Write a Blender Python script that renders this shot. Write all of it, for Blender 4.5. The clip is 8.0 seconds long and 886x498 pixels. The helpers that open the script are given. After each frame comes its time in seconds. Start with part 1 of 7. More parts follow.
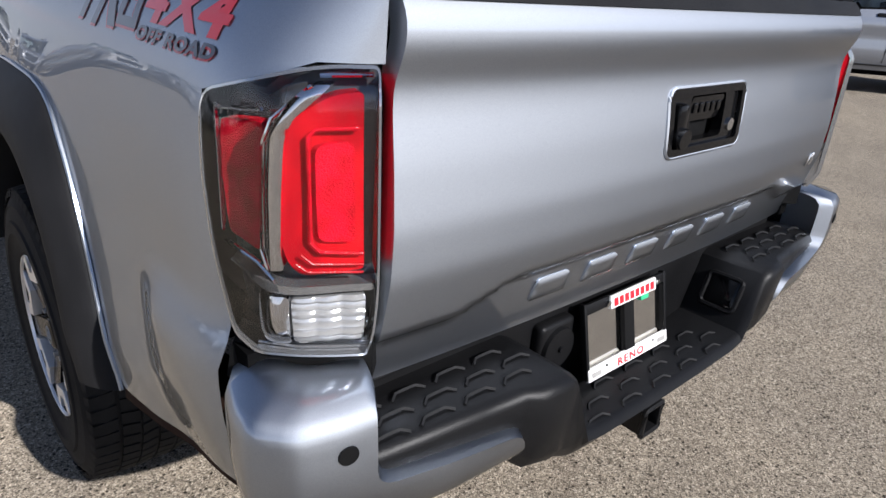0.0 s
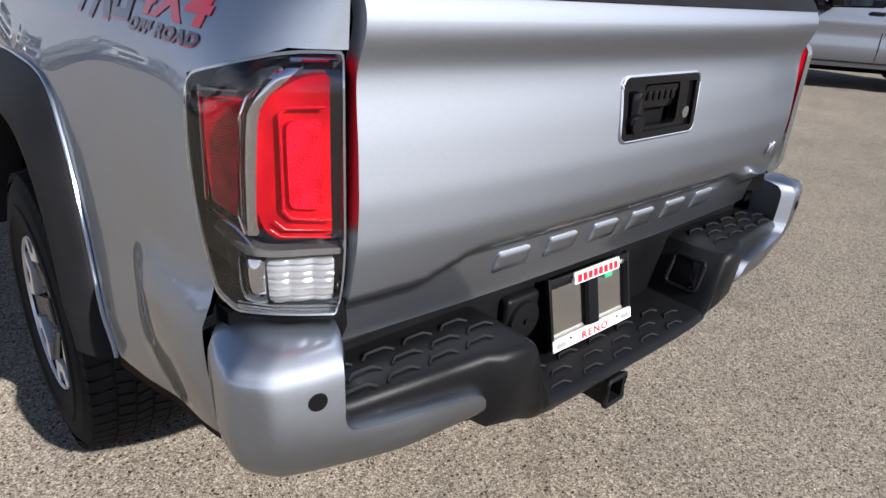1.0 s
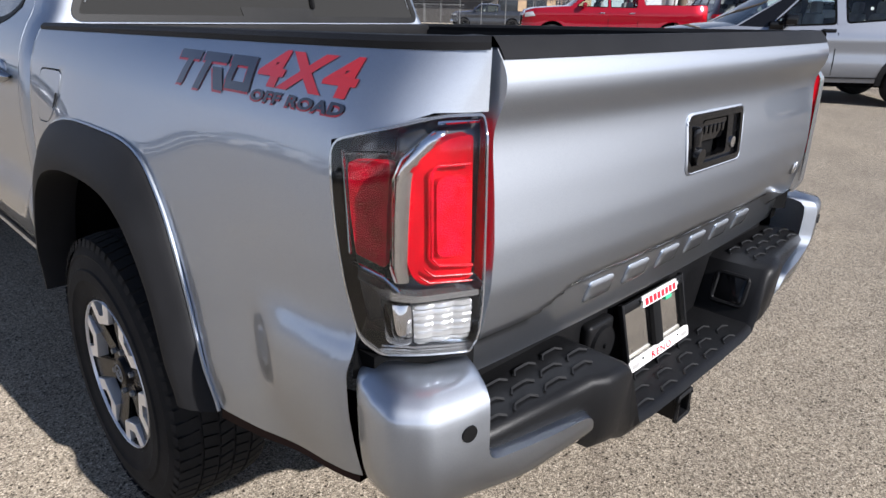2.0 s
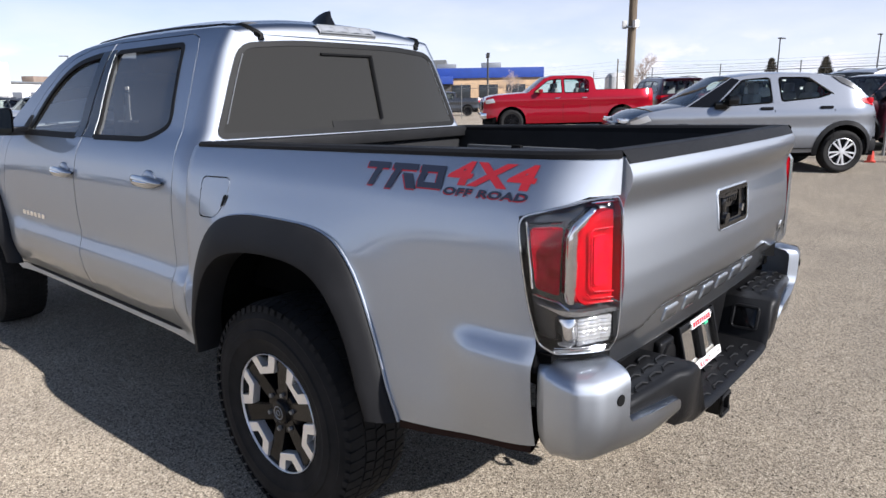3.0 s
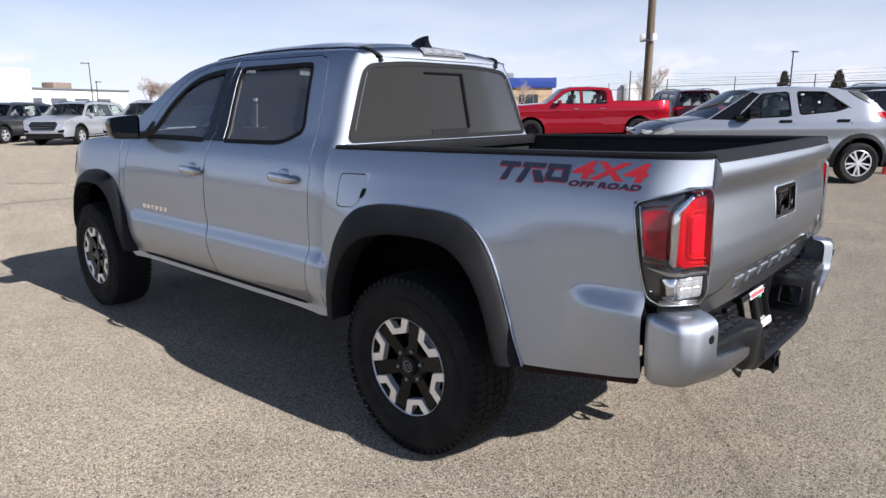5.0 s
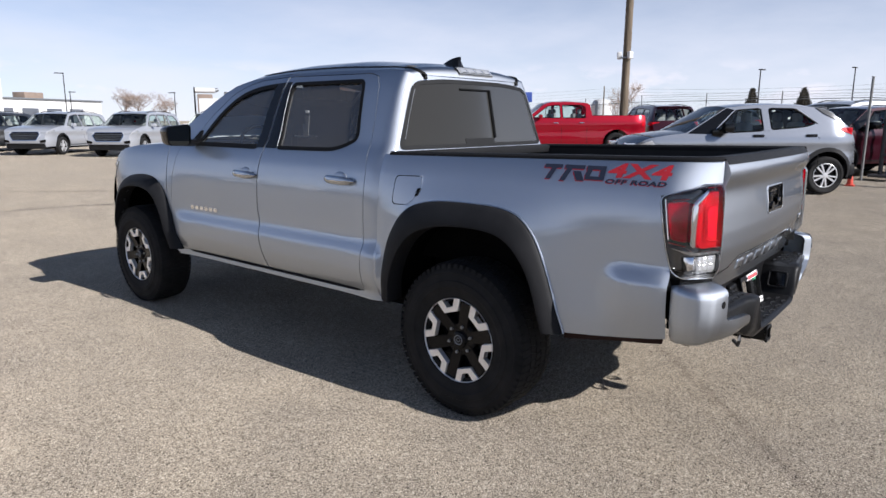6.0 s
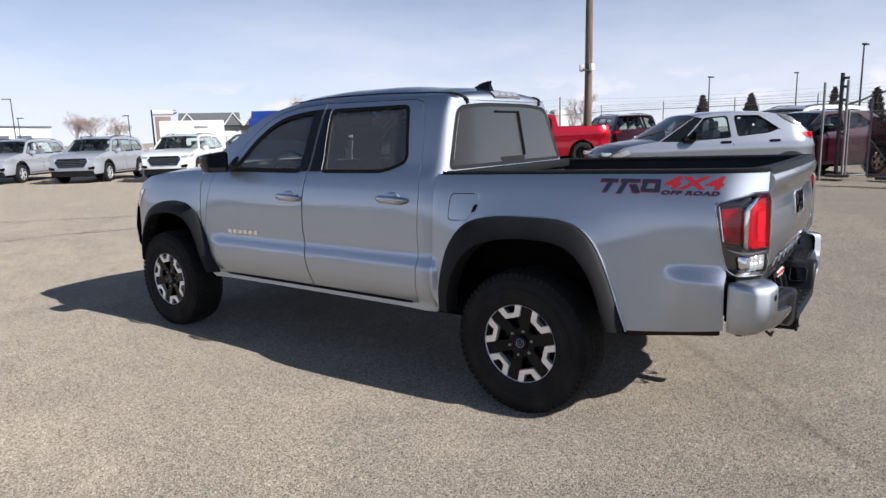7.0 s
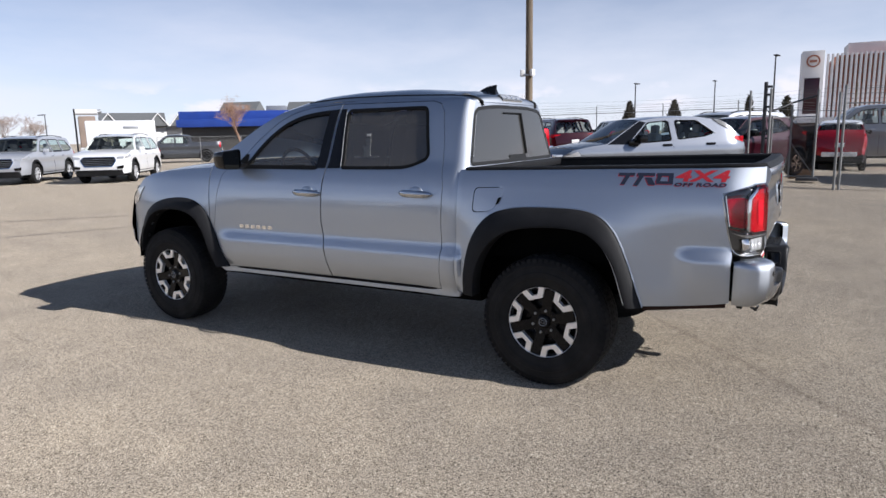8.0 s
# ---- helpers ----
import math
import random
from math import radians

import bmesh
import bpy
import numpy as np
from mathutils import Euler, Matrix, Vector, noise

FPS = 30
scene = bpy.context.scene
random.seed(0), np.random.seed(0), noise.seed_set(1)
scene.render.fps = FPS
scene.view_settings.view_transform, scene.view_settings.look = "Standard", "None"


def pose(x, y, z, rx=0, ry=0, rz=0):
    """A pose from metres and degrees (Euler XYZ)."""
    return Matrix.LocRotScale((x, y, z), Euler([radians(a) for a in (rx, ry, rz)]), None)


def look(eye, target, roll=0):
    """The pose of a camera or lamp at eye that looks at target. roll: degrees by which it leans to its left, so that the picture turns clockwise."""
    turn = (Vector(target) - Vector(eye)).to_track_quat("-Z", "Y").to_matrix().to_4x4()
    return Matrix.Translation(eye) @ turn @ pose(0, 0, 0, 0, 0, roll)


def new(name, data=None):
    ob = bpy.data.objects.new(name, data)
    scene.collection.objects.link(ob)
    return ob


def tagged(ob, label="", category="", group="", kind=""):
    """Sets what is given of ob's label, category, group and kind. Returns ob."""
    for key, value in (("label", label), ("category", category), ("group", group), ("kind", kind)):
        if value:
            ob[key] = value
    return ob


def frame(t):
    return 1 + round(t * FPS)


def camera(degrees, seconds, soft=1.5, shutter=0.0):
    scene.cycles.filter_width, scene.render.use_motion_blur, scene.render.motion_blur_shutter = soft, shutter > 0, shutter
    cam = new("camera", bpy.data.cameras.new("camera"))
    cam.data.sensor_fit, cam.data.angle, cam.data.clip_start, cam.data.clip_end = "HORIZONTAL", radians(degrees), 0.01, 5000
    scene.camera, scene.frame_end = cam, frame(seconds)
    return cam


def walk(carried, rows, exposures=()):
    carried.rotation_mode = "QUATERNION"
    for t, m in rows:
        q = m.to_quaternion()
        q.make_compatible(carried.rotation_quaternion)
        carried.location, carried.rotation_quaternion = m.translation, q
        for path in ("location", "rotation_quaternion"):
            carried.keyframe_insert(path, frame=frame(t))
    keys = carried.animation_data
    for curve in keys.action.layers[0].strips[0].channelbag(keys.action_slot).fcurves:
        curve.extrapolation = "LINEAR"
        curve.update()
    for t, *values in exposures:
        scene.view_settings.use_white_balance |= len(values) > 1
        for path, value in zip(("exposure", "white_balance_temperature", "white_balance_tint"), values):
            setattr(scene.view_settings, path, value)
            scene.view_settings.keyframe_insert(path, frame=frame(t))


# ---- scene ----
cam = camera(68.5, 8.0)
PATH = [
    (0, (-1.142, -1.694, 1.294), (0.114, -0.347, 0.515), 4.2),
    (0.5, (-1.201, -1.795, 1.293), (0.073, -0.479, 0.49), 4.8),
    (1, (-1.167, -1.803, 1.296), (0.089, -0.458, 0.511), 4.4),
    (1.2, (-1.155, -1.797, 1.293), (0.091, -0.441, 0.513), 4.0),
    (2.3, (-1.563, -1.682, 1.356), (-0.153, -0.404, 0.741), 0.2),
    (2.5, (-1.701, -1.687, 1.379), (-0.248, -0.429, 0.824), -0.2),
    (3, (-2.052, -1.759, 1.415), (-0.585, -0.477, 0.964), -0.9),
    (3.5, (-2.348, -1.745, 1.418), (-0.884, -0.456, 0.977), -1.3),
    (4, (-2.621, -1.729, 1.424), (-1.15, -0.448, 0.986), -1.5),
    (4.2, (-2.637, -1.734, 1.430), (-1.167, -0.451, 0.990), -1.4),
    (5.3, (-2.769, -1.835, 1.436), (-1.312, -0.530, 1.017), 0.0),
    (5.5, (-2.861, -1.849, 1.441), (-1.398, -0.552, 1.02), 0.3),
    (6, (-3.267, -1.862, 1.427), (-1.755, -0.611, 1.041), 0.1),
    (6.5, (-3.524, -1.778, 1.438), (-1.983, -0.559, 1.064), -0.8),
    (7, (-3.775, -1.615, 1.477), (-2.184, -0.455, 1.13), -1.7),
    (7.5, (-4.134, -1.487, 1.492), (-2.479, -0.415, 1.162), -1.4),
    (8, (-4.351, -1.333, 1.468), (-2.644, -0.348, 1.124), -1.3),
]
walk(cam, [(t, look(eye, target, roll)) for t, eye, target, roll in PATH], [(0, 0.39, 6150, 12), (1.2, 0.46, 6150, 12), (2.5, 0.68, 6150, 12), (4.0, 0.61, 6150, 12), (5.5, 0.50, 6150, 12), (6.5, 0.46, 6150, 12), (8, 0.48, 6150, 12)])

from mathutils.geometry import delaunay_2d_cdt as delaunay

# ---- light ----
SUN_TO = Vector((0.14, -1.66, 1.0)).normalized()
world = bpy.data.worlds.new("world")
scene.world = world
world.use_nodes = True
wn, wl = world.node_tree.nodes, world.node_tree.links
bg = wn["Background"]
sky = wn.new("ShaderNodeTexSky")
sky.sky_type, sky.sun_disc = "NISHITA", False
sky.sun_elevation = math.asin(SUN_TO.z)
sky.sun_rotation = math.atan2(SUN_TO.x, SUN_TO.y)
sky.altitude = 1400
sky.air_density, sky.dust_density, sky.ozone_density = 0.75, 0.3, 1.4
# thin high cloud drawn over the blue, denser towards the horizon
wtc = wn.new("ShaderNodeTexCoord")
wmap = wn.new("ShaderNodeMapping")
wmap.inputs["Scale"].default_value = (1.3, 1.3, 4.5)
wnoise = wn.new("ShaderNodeTexNoise")
wnoise.inputs["Scale"].default_value, wnoise.inputs["Detail"].default_value = 2.2, 7
wnoise.inputs["Roughness"].default_value = 0.55
wramp = wn.new("ShaderNodeValToRGB")
wramp.color_ramp.elements[0].position, wramp.color_ramp.elements[0].color = 0.34, (0.58, 0.58, 0.58, 1)
wramp.color_ramp.elements[1].position, wramp.color_ramp.elements[1].color = 0.66, (0.95, 0.95, 0.95, 1)
wmix = wn.new("ShaderNodeMix")
wmix.data_type = "RGBA"
wmix.inputs[7].default_value = (8.5, 8.5, 9.15, 1)
wl.new(wtc.outputs["Generated"], wmap.inputs["Vector"])
wl.new(wmap.outputs["Vector"], wnoise.inputs["Vector"])
wl.new(wnoise.outputs["Fac"], wramp.inputs["Fac"])
wsep = wn.new("ShaderNodeSeparateXYZ")
wl.new(wtc.outputs["Generated"], wsep.inputs[0])
wup = wn.new("ShaderNodeMapRange")
wup.interpolation_type = "SMOOTHSTEP"
for key, value in (("From Min", 0.0), ("From Max", 0.36), ("To Min", 1.0), ("To Max", 0.07)):
    wup.inputs[key].default_value = value
wl.new(wsep.outputs["Z"], wup.inputs["Value"])
wthin = wn.new("ShaderNodeMath")
wthin.operation = "MULTIPLY"
wl.new(wramp.outputs["Color"], wthin.inputs[0])
wl.new(wup.outputs["Result"], wthin.inputs[1])
wl.new(wthin.outputs[0], wmix.inputs[0])
wl.new(sky.outputs["Color"], wmix.inputs[6])
# small heaped clouds low over the horizon
wmap2 = wn.new("ShaderNodeMapping")
wmap2.inputs["Scale"].default_value = (1.0, 1.0, 2.6)
wpuff = wn.new("ShaderNodeTexNoise")
wpuff.inputs["Scale"].default_value, wpuff.inputs["Detail"].default_value = 8.5, 6
wpuff.inputs["Roughness"].default_value = 0.5
wl.new(wtc.outputs["Generated"], wmap2.inputs["Vector"])
wl.new(wmap2.outputs["Vector"], wpuff.inputs["Vector"])
wpr = wn.new("ShaderNodeValToRGB")
wpr.color_ramp.elements[0].position, wpr.color_ramp.elements[0].color = 0.54, (0, 0, 0, 1)
wpr.color_ramp.elements[1].position, wpr.color_ramp.elements[1].color = 0.62, (0.75, 0.75, 0.75, 1)
wl.new(wpuff.outputs["Fac"], wpr.inputs["Fac"])
wlow = wn.new("ShaderNodeValToRGB")
e_ = wlow.color_ramp.elements
e_.new(0.5), e_.new(0.5)
for el, (p, v) in zip(e_, ((0.022, 0.0), (0.042, 1.0), (0.058, 1.0), (0.085, 0.0))):
    el.position, el.color = p, (v, v, v, 1)
wl.new(wsep.outputs["Z"], wlow.inputs["Fac"])
wpm = wn.new("ShaderNodeMath")
wpm.operation = "MULTIPLY"
wl.new(wpr.outputs["Color"], wpm.inputs[0])
wl.new(wlow.outputs["Color"], wpm.inputs[1])
wmix2 = wn.new("ShaderNodeMix")
wmix2.data_type = "RGBA"
wmix2.inputs[7].default_value = (9.6, 9.1, 9.6, 1)
wl.new(wpm.outputs[0], wmix2.inputs[0])
wl.new(wmix.outputs[2], wmix2.inputs[6])
wl.new(wmix2.outputs[2], bg.inputs["Color"])
bg.inputs["Strength"].default_value = 0.077
sun = new("sun", bpy.data.lights.new("sun", "SUN"))
sun.data.energy, sun.data.angle, sun.data.color = 5.0, radians(0.53), (1.0, 0.955, 0.90)
sun.matrix_world = look(SUN_TO * 60, (0, 0, 0))


# ---- materials ----
class Mat:
    """A node material that is put together step by step."""

    def __init__(self, name, color=(0.5, 0.5, 0.5), rough=0.5, metal=0.0, **more):
        self.m = bpy.data.materials.new(name)
        self.m.use_nodes = True
        self.n, self.l = self.m.node_tree.nodes, self.m.node_tree.links
        self.b = self.n["Principled BSDF"]
        self.put("Base Color", (*color, 1))
        self.put("Roughness", rough)
        self.put("Metallic", metal)
        for k, v in more.items():
            self.put(k.replace("_", " "), v)
        self.tc = self.n.new("ShaderNodeTexCoord")

    def put(self, key, value):
        self.b.inputs[key].default_value = value
        return self

    def noise(self, scale, detail=4, rough=0.6, stretch=None):
        t = self.n.new("ShaderNodeTexNoise")
        t.inputs["Scale"].default_value, t.inputs["Detail"].default_value = scale, detail
        t.inputs["Roughness"].default_value = rough
        src = self.tc.outputs["Object"]
        if stretch:
            mp = self.n.new("ShaderNodeMapping")
            mp.inputs["Scale"].default_value = stretch
            self.l.new(src, mp.inputs["Vector"])
            src = mp.outputs["Vector"]
        self.l.new(src, t.inputs["Vector"])
        return t.outputs["Fac"]

    def cells(self, scale, feature="F1", out="Color"):
        t = self.n.new("ShaderNodeTexVoronoi")
        t.feature = feature
        t.inputs["Scale"].default_value = scale
        self.l.new(self.tc.outputs["Object"], t.inputs["Vector"])
        return t.outputs[out]

    def ramp(self, fac, *stops):
        r = self.n.new("ShaderNodeValToRGB")
        e = r.color_ramp.elements
        while len(e) < len(stops):
            e.new(0.5)
        for el, (p, c) in zip(e, stops):
            el.position = p
            el.color = (*c, 1) if len(c) == 3 else c
        self.l.new(fac, r.inputs["Fac"])
        return r.outputs["Color"]

    def mix(self, fac, a, b, mode="MIX"):
        x = self.n.new("ShaderNodeMix")
        x.data_type, x.blend_type = "RGBA", mode
        for sock, v in ((0, fac), (6, a), (7, b)):
            if isinstance(v, (int, float)):
                x.inputs[sock].default_value = v
            elif isinstance(v, tuple):
                x.inputs[sock].default_value = (*v, 1)
            else:
                self.l.new(v, x.inputs[sock])
        return x.outputs[2]

    def color(self, sock):
        self.l.new(sock, self.b.inputs["Base Color"])
        return self

    def to(self, key, sock, lo, hi):
        r = self.n.new("ShaderNodeMapRange")
        r.inputs["To Min"].default_value, r.inputs["To Max"].default_value = lo, hi
        self.l.new(sock, r.inputs["Value"])
        self.l.new(r.outputs["Result"], self.b.inputs[key])
        return self

    def bump(self, sock, dist, strength=1.0):
        b = self.n.new("ShaderNodeBump")
        b.inputs["Distance"].default_value, b.inputs["Strength"].default_value = dist, strength
        self.l.new(sock, b.inputs["Height"])
        self.l.new(b.outputs["Normal"], self.b.inputs["Normal"])
        return self


def paint(name, color, metal=0.0, flake=True, rough=0.32, coat=1.0, film=0.05, ior=1.7, spec=0.5):
    """Car paint: flake under clear coat, with a thin film of road dust."""
    k = Mat(name, color, rough, metal, Coat_Weight=coat, Coat_Roughness=0.03, Coat_IOR=ior, Specular_IOR_Level=spec)
    fine = k.noise(900, 2)
    dust_haze = k.noise(3.2, 5)
    lo = tuple(c * 0.86 for c in color)
    hi = tuple(min(1, c * 1.12) for c in color)
    col = k.ramp(fine, (0.3, lo), (0.7, hi)) if flake else k.ramp(dust_haze, (0.3, lo), (0.7, color))
    k.color(k.mix(film, col, (0.42, 0.38, 0.32)))
    k.to("Roughness", dust_haze, rough * 0.85, rough * 1.2)
    return k.m


def plastic(name, color, rough, grain=420, depth=0.0006, spec=0.3):
    k = Mat(name, color, rough, Specular_IOR_Level=spec)
    g = k.noise(grain, 3)
    w = k.noise(5, 5)
    lo = tuple(c * 0.75 for c in color)
    hi = tuple(c * 1.35 for c in color)
    k.color(k.ramp(w, (0.3, lo), (0.7, hi)))
    k.to("Roughness", w, rough * 0.85, min(1, rough * 1.2))
    k.bump(g, depth)
    return k.m


def glass(name, color, trans=0.85, rough=0.0):
    k = Mat(name, color, rough, 0.0, Transmission_Weight=trans, IOR=1.45)
    k.to("Roughness", k.noise(4, 3), rough, rough + 0.03)
    return k.m




def flake_paint(name, sharp_color, wide_color, share=0.5, rough=0.2, spread=0.66):
    """Silver flake paint: flat-lying flakes mirror softly, flakes that lie askew spread the light, and the clear coat mirrors sharply."""
    k = Mat(name, sharp_color, rough, 1.0)
    fine, dust_haze = k.noise(1100, 2), k.noise(3.2, 5)
    k.to("Roughness", dust_haze, rough * 0.9, rough * 1.15)
    speck = lambda c: k.ramp(fine, (0.3, tuple(v * 0.88 for v in c)), (0.7, tuple(min(1, v * 1.12) for v in c)))
    k.color(speck(sharp_color))
    k.b.inputs["Specular Tint"].default_value = (0.0, 0.0, 0.0, 1)
    wide = k.n.new("ShaderNodeBsdfGlossy")
    wide.distribution = "BECKMANN"
    wide.inputs["Roughness"].default_value = spread
    k.l.new(speck(wide_color), wide.inputs["Color"])
    coat = k.n.new("ShaderNodeBsdfGlossy")
    coat.inputs["Roughness"].default_value = 0.012
    facing = k.n.new("ShaderNodeFresnel")
    facing.inputs["IOR"].default_value = 1.52
    flakes, mixed = k.n.new("ShaderNodeMixShader"), k.n.new("ShaderNodeMixShader")
    flakes.inputs[0].default_value = share
    k.l.new(k.b.outputs[0], flakes.inputs[1])
    k.l.new(wide.outputs[0], flakes.inputs[2])
    k.l.new(facing.outputs[0], mixed.inputs[0])
    k.l.new(flakes.outputs[0], mixed.inputs[1])
    k.l.new(coat.outputs[0], mixed.inputs[2])
    k.l.new(mixed.outputs[0], k.n["Material Output"].inputs["Surface"])
    return k.m


SILVER = flake_paint("silver_metallic_paint", (0.27, 0.32, 0.40), (0.67, 0.71, 0.77), 0.5, 0.14)
SILVER_SUV = flake_paint("grey_silver_paint", (0.34, 0.36, 0.405), (0.18, 0.19, 0.21), 0.5, 0.16)
PALE_SUV = paint("pale_silver_paint", (0.44, 0.45, 0.475), 0.35, rough=0.4, film=0.0)
WHITE_CAR = paint("white_paint", (0.78, 0.78, 0.77), 0.0, False, 0.4)
DARK_CAR = paint("dark_grey_paint", (0.03, 0.033, 0.04), 0.4, film=0.02)
RED_CAR = paint("red_paint", (0.30, 0.003, 0.014), 0.45, rough=0.38, film=0.0, ior=1.5, spec=0.1)
MAROON_CAR = paint("maroon_paint", (0.030, 0.003, 0.008), 0.2, film=0.0, ior=1.42, spec=0.15)
GREY_CAR = paint("mid_grey_paint", (0.16, 0.17, 0.19), 0.5)
BLACKPL = plastic("black_grained_plastic", (0.013, 0.013, 0.0137), 0.55, 420, 0.0005, 0.15)
STEPPL = plastic("black_step_plastic", (0.006, 0.006, 0.0065), 0.42, 300, 0.0004, 0.22)
UNDER = plastic("black_underbody", (0.0045, 0.0045, 0.0047), 0.95, 120, 0.001, 0.02)
LINER = plastic("black_bed_liner", (0.017, 0.017, 0.018), 0.65, 260, 0.001)
GLOSSBLACK = Mat("gloss_black", (0.005, 0.005, 0.0056), 0.12, 0.0, Specular_IOR_Level=0.35).m
WHEELBLACK = plastic("satin_black_alloy", (0.005, 0.005, 0.006), 0.26, 80, 0.0001, 0.2)
TRIMBLACK = plastic("black_rubber_trim", (0.007, 0.007, 0.0072), 0.55, 200, 0.0003, 0.1)
LIPRUST = plastic("rust_brown_seam", (0.030, 0.016, 0.012), 0.8, 90, 0.001, 0.1)
POLISHED = Mat("polished_handle_paint", (0.42, 0.44, 0.47), 0.12, 1.0).m
FLAREPL = plastic("black_flare_plastic", (0.0145, 0.0145, 0.0155), 0.58, 420, 0.0006, 0.16)
SEALGREY = plastic("dark_grey_seal", (0.014, 0.0138, 0.0135), 0.5, 200, 0.0003, 0.25)
LAMPCHROME = Mat("bright_lamp_chrome", (0.88, 0.88, 0.90), 0.05, 1.0).m
CHROME = Mat("chrome", (0.83, 0.84, 0.86), 0.07, 1.0).m
k = Mat("machined_alloy", (0.88, 0.88, 0.89), 0.34, 0.65)
k.bump(k.noise(160, 2, stretch=(1, 0.05, 1)), 0.0002)
MACHINED = k.m
k = Mat("rubber", (0.008, 0.008, 0.008), 0.85, Specular_IOR_Level=0.2)
w_ = k.noise(7, 6)
k.color(k.ramp(w_, (0.32, (0.012, 0.012, 0.0122)), (0.72, (0.026, 0.025, 0.0245))))
k.bump(k.noise(90, 4), 0.0008)
RUBBER = k.m


def sheet_glass(name, tint, ior=1.5, rough=0.02, dust_haze=0.0):
    """A thin pane: tinted see-through with gloss that grows towards grazing."""
    k = Mat(name, tint, rough)
    thin = k.n.new("ShaderNodeBsdfTransparent")
    thin.inputs["Color"].default_value = (*tint, 1)
    shine = k.n.new("ShaderNodeBsdfGlossy")
    shine.inputs["Roughness"].default_value = rough
    edge = k.n.new("ShaderNodeFresnel")
    edge.inputs["IOR"].default_value = ior
    mixed = k.n.new("ShaderNodeMixShader")
    k.l.new(edge.outputs[0], mixed.inputs[0])
    pane = thin.outputs[0]
    # grey diffuse veil paints in the pale horizon haze that the panes would reflect
    if dust_haze:
        film, veil = k.n.new("ShaderNodeBsdfDiffuse"), k.n.new("ShaderNodeMixShader")
        film.inputs["Color"].default_value = (0.36, 0.335, 0.30, 1)
        spread = k.n.new("ShaderNodeMapRange")
        spread.inputs["To Min"].default_value, spread.inputs["To Max"].default_value = dust_haze * 0.7, dust_haze * 1.3
        k.l.new(k.noise(4, 5), spread.inputs["Value"])
        k.l.new(spread.outputs[0], veil.inputs[0])
        k.l.new(thin.outputs[0], veil.inputs[1])
        k.l.new(film.outputs[0], veil.inputs[2])
        pane = veil.outputs[0]
    k.l.new(pane, mixed.inputs[1])
    k.l.new(shine.outputs[0], mixed.inputs[2])
    k.l.new(mixed.outputs[0], k.n["Material Output"].inputs["Surface"])
    return k.m


# the last value is the strength of the painted-in haze reflection
GLASS_TINT = sheet_glass("dark_tinted_glass", (0.30, 0.30, 0.29), 1.9, 0.02, 0.16)
GLASS_CLEAR = sheet_glass("light_tinted_glass", (0.70, 0.78, 0.76), 1.9, 0.02, 0.12)
k = Mat("rear_window_glass", (0.036, 0.035, 0.0325), 0.05, 0.0, Transmission_Weight=0.1, IOR=1.22)
k.to("Roughness", k.noise(5, 4), 0.05, 0.14)
GLASS_REAR = k.m
SCREEN = sheet_glass("brown_screen_mesh", (0.42, 0.36, 0.32), 1.02, 0.6)
GLASS_CAR = sheet_glass("car_glass", (0.80, 0.88, 0.86), 1.6)
LENS_CLEAR = sheet_glass("clear_lens", (0.97, 0.97, 0.97), 1.62, 0.0)
k = Mat("red_lens", (0.36, 0.001, 0.006), 0.25, 0.0, Specular_IOR_Level=0.15)
k.color(k.ramp(k.noise(17, 4, 0.55, (1, 1, 0.4)), (0.32, (0.22, 0.0008, 0.006)), (0.52, (0.46, 0.002, 0.010)), (0.72, (0.74, 0.008, 0.016))))
LENS_RED = k.m
k = Mat("pebbled_red_lens", (0.66, 0.003, 0.02), 0.16, 0.0, Specular_IOR_Level=0.3)
k.color(k.ramp(k.noise(40, 3), (0.35, (0.46, 0.002, 0.012)), (0.65, (0.78, 0.005, 0.03))))
k.bump(k.cells(420, out="Distance"), 0.0007)
LENS_RED_P = k.m
k = Mat("dark_red_lens", (0.27, 0.002, 0.006), 0.25, 0.0, Specular_IOR_Level=0.2)
k.color(k.ramp(k.noise(45, 4), (0.35, (0.32, 0.002, 0.008)), (0.7, (0.60, 0.006, 0.018))))
k.bump(k.cells(330, out="Distance"), 0.00025)
LENS_RED_D = k.m
k = Mat("faceted_white_lens", (0.58, 0.59, 0.60), 0.16, 0.5, Coat_Weight=1.0, Coat_Roughness=0.01)
k.bump(k.noise(150, 1, 0.4, (0.25, 0.25, 1)), 0.0006)
LENS_WHITE = k.m
MIRROR = Mat("mirror_glass", (0.12, 0.13, 0.13), 0.01, 1.0).m
DECAL_DARK = Mat("navy_decal", (0.022, 0.026, 0.045), 0.35, 0, Coat_Weight=0.5).m
DECAL_RED = Mat("red_decal", (0.50, 0.022, 0.03), 0.35, 0, Coat_Weight=0.5).m
PLATE_WHITE = plastic("white_plastic", (0.75, 0.74, 0.72), 0.35, 60, 0.0001)
PLATE_RED = Mat("red_print", (0.55, 0.015, 0.03), 0.4).m
PLATE_METAL = Mat("bare_plate_metal", (0.86, 0.84, 0.80), 0.05, 1.0).m
GREEN = Mat("green_lens", (0.05, 0.45, 0.22), 0.3).m
SEATGREY = plastic("grey_seat_cloth", (0.30, 0.30, 0.30), 0.9, 300, 0.001)
SEAT = plastic("dark_grey_seat_cloth", (0.07, 0.07, 0.073), 0.9, 300, 0.001)
PAPER = plastic("white_paper", (0.78, 0.78, 0.76), 0.7, 80, 0.0002)

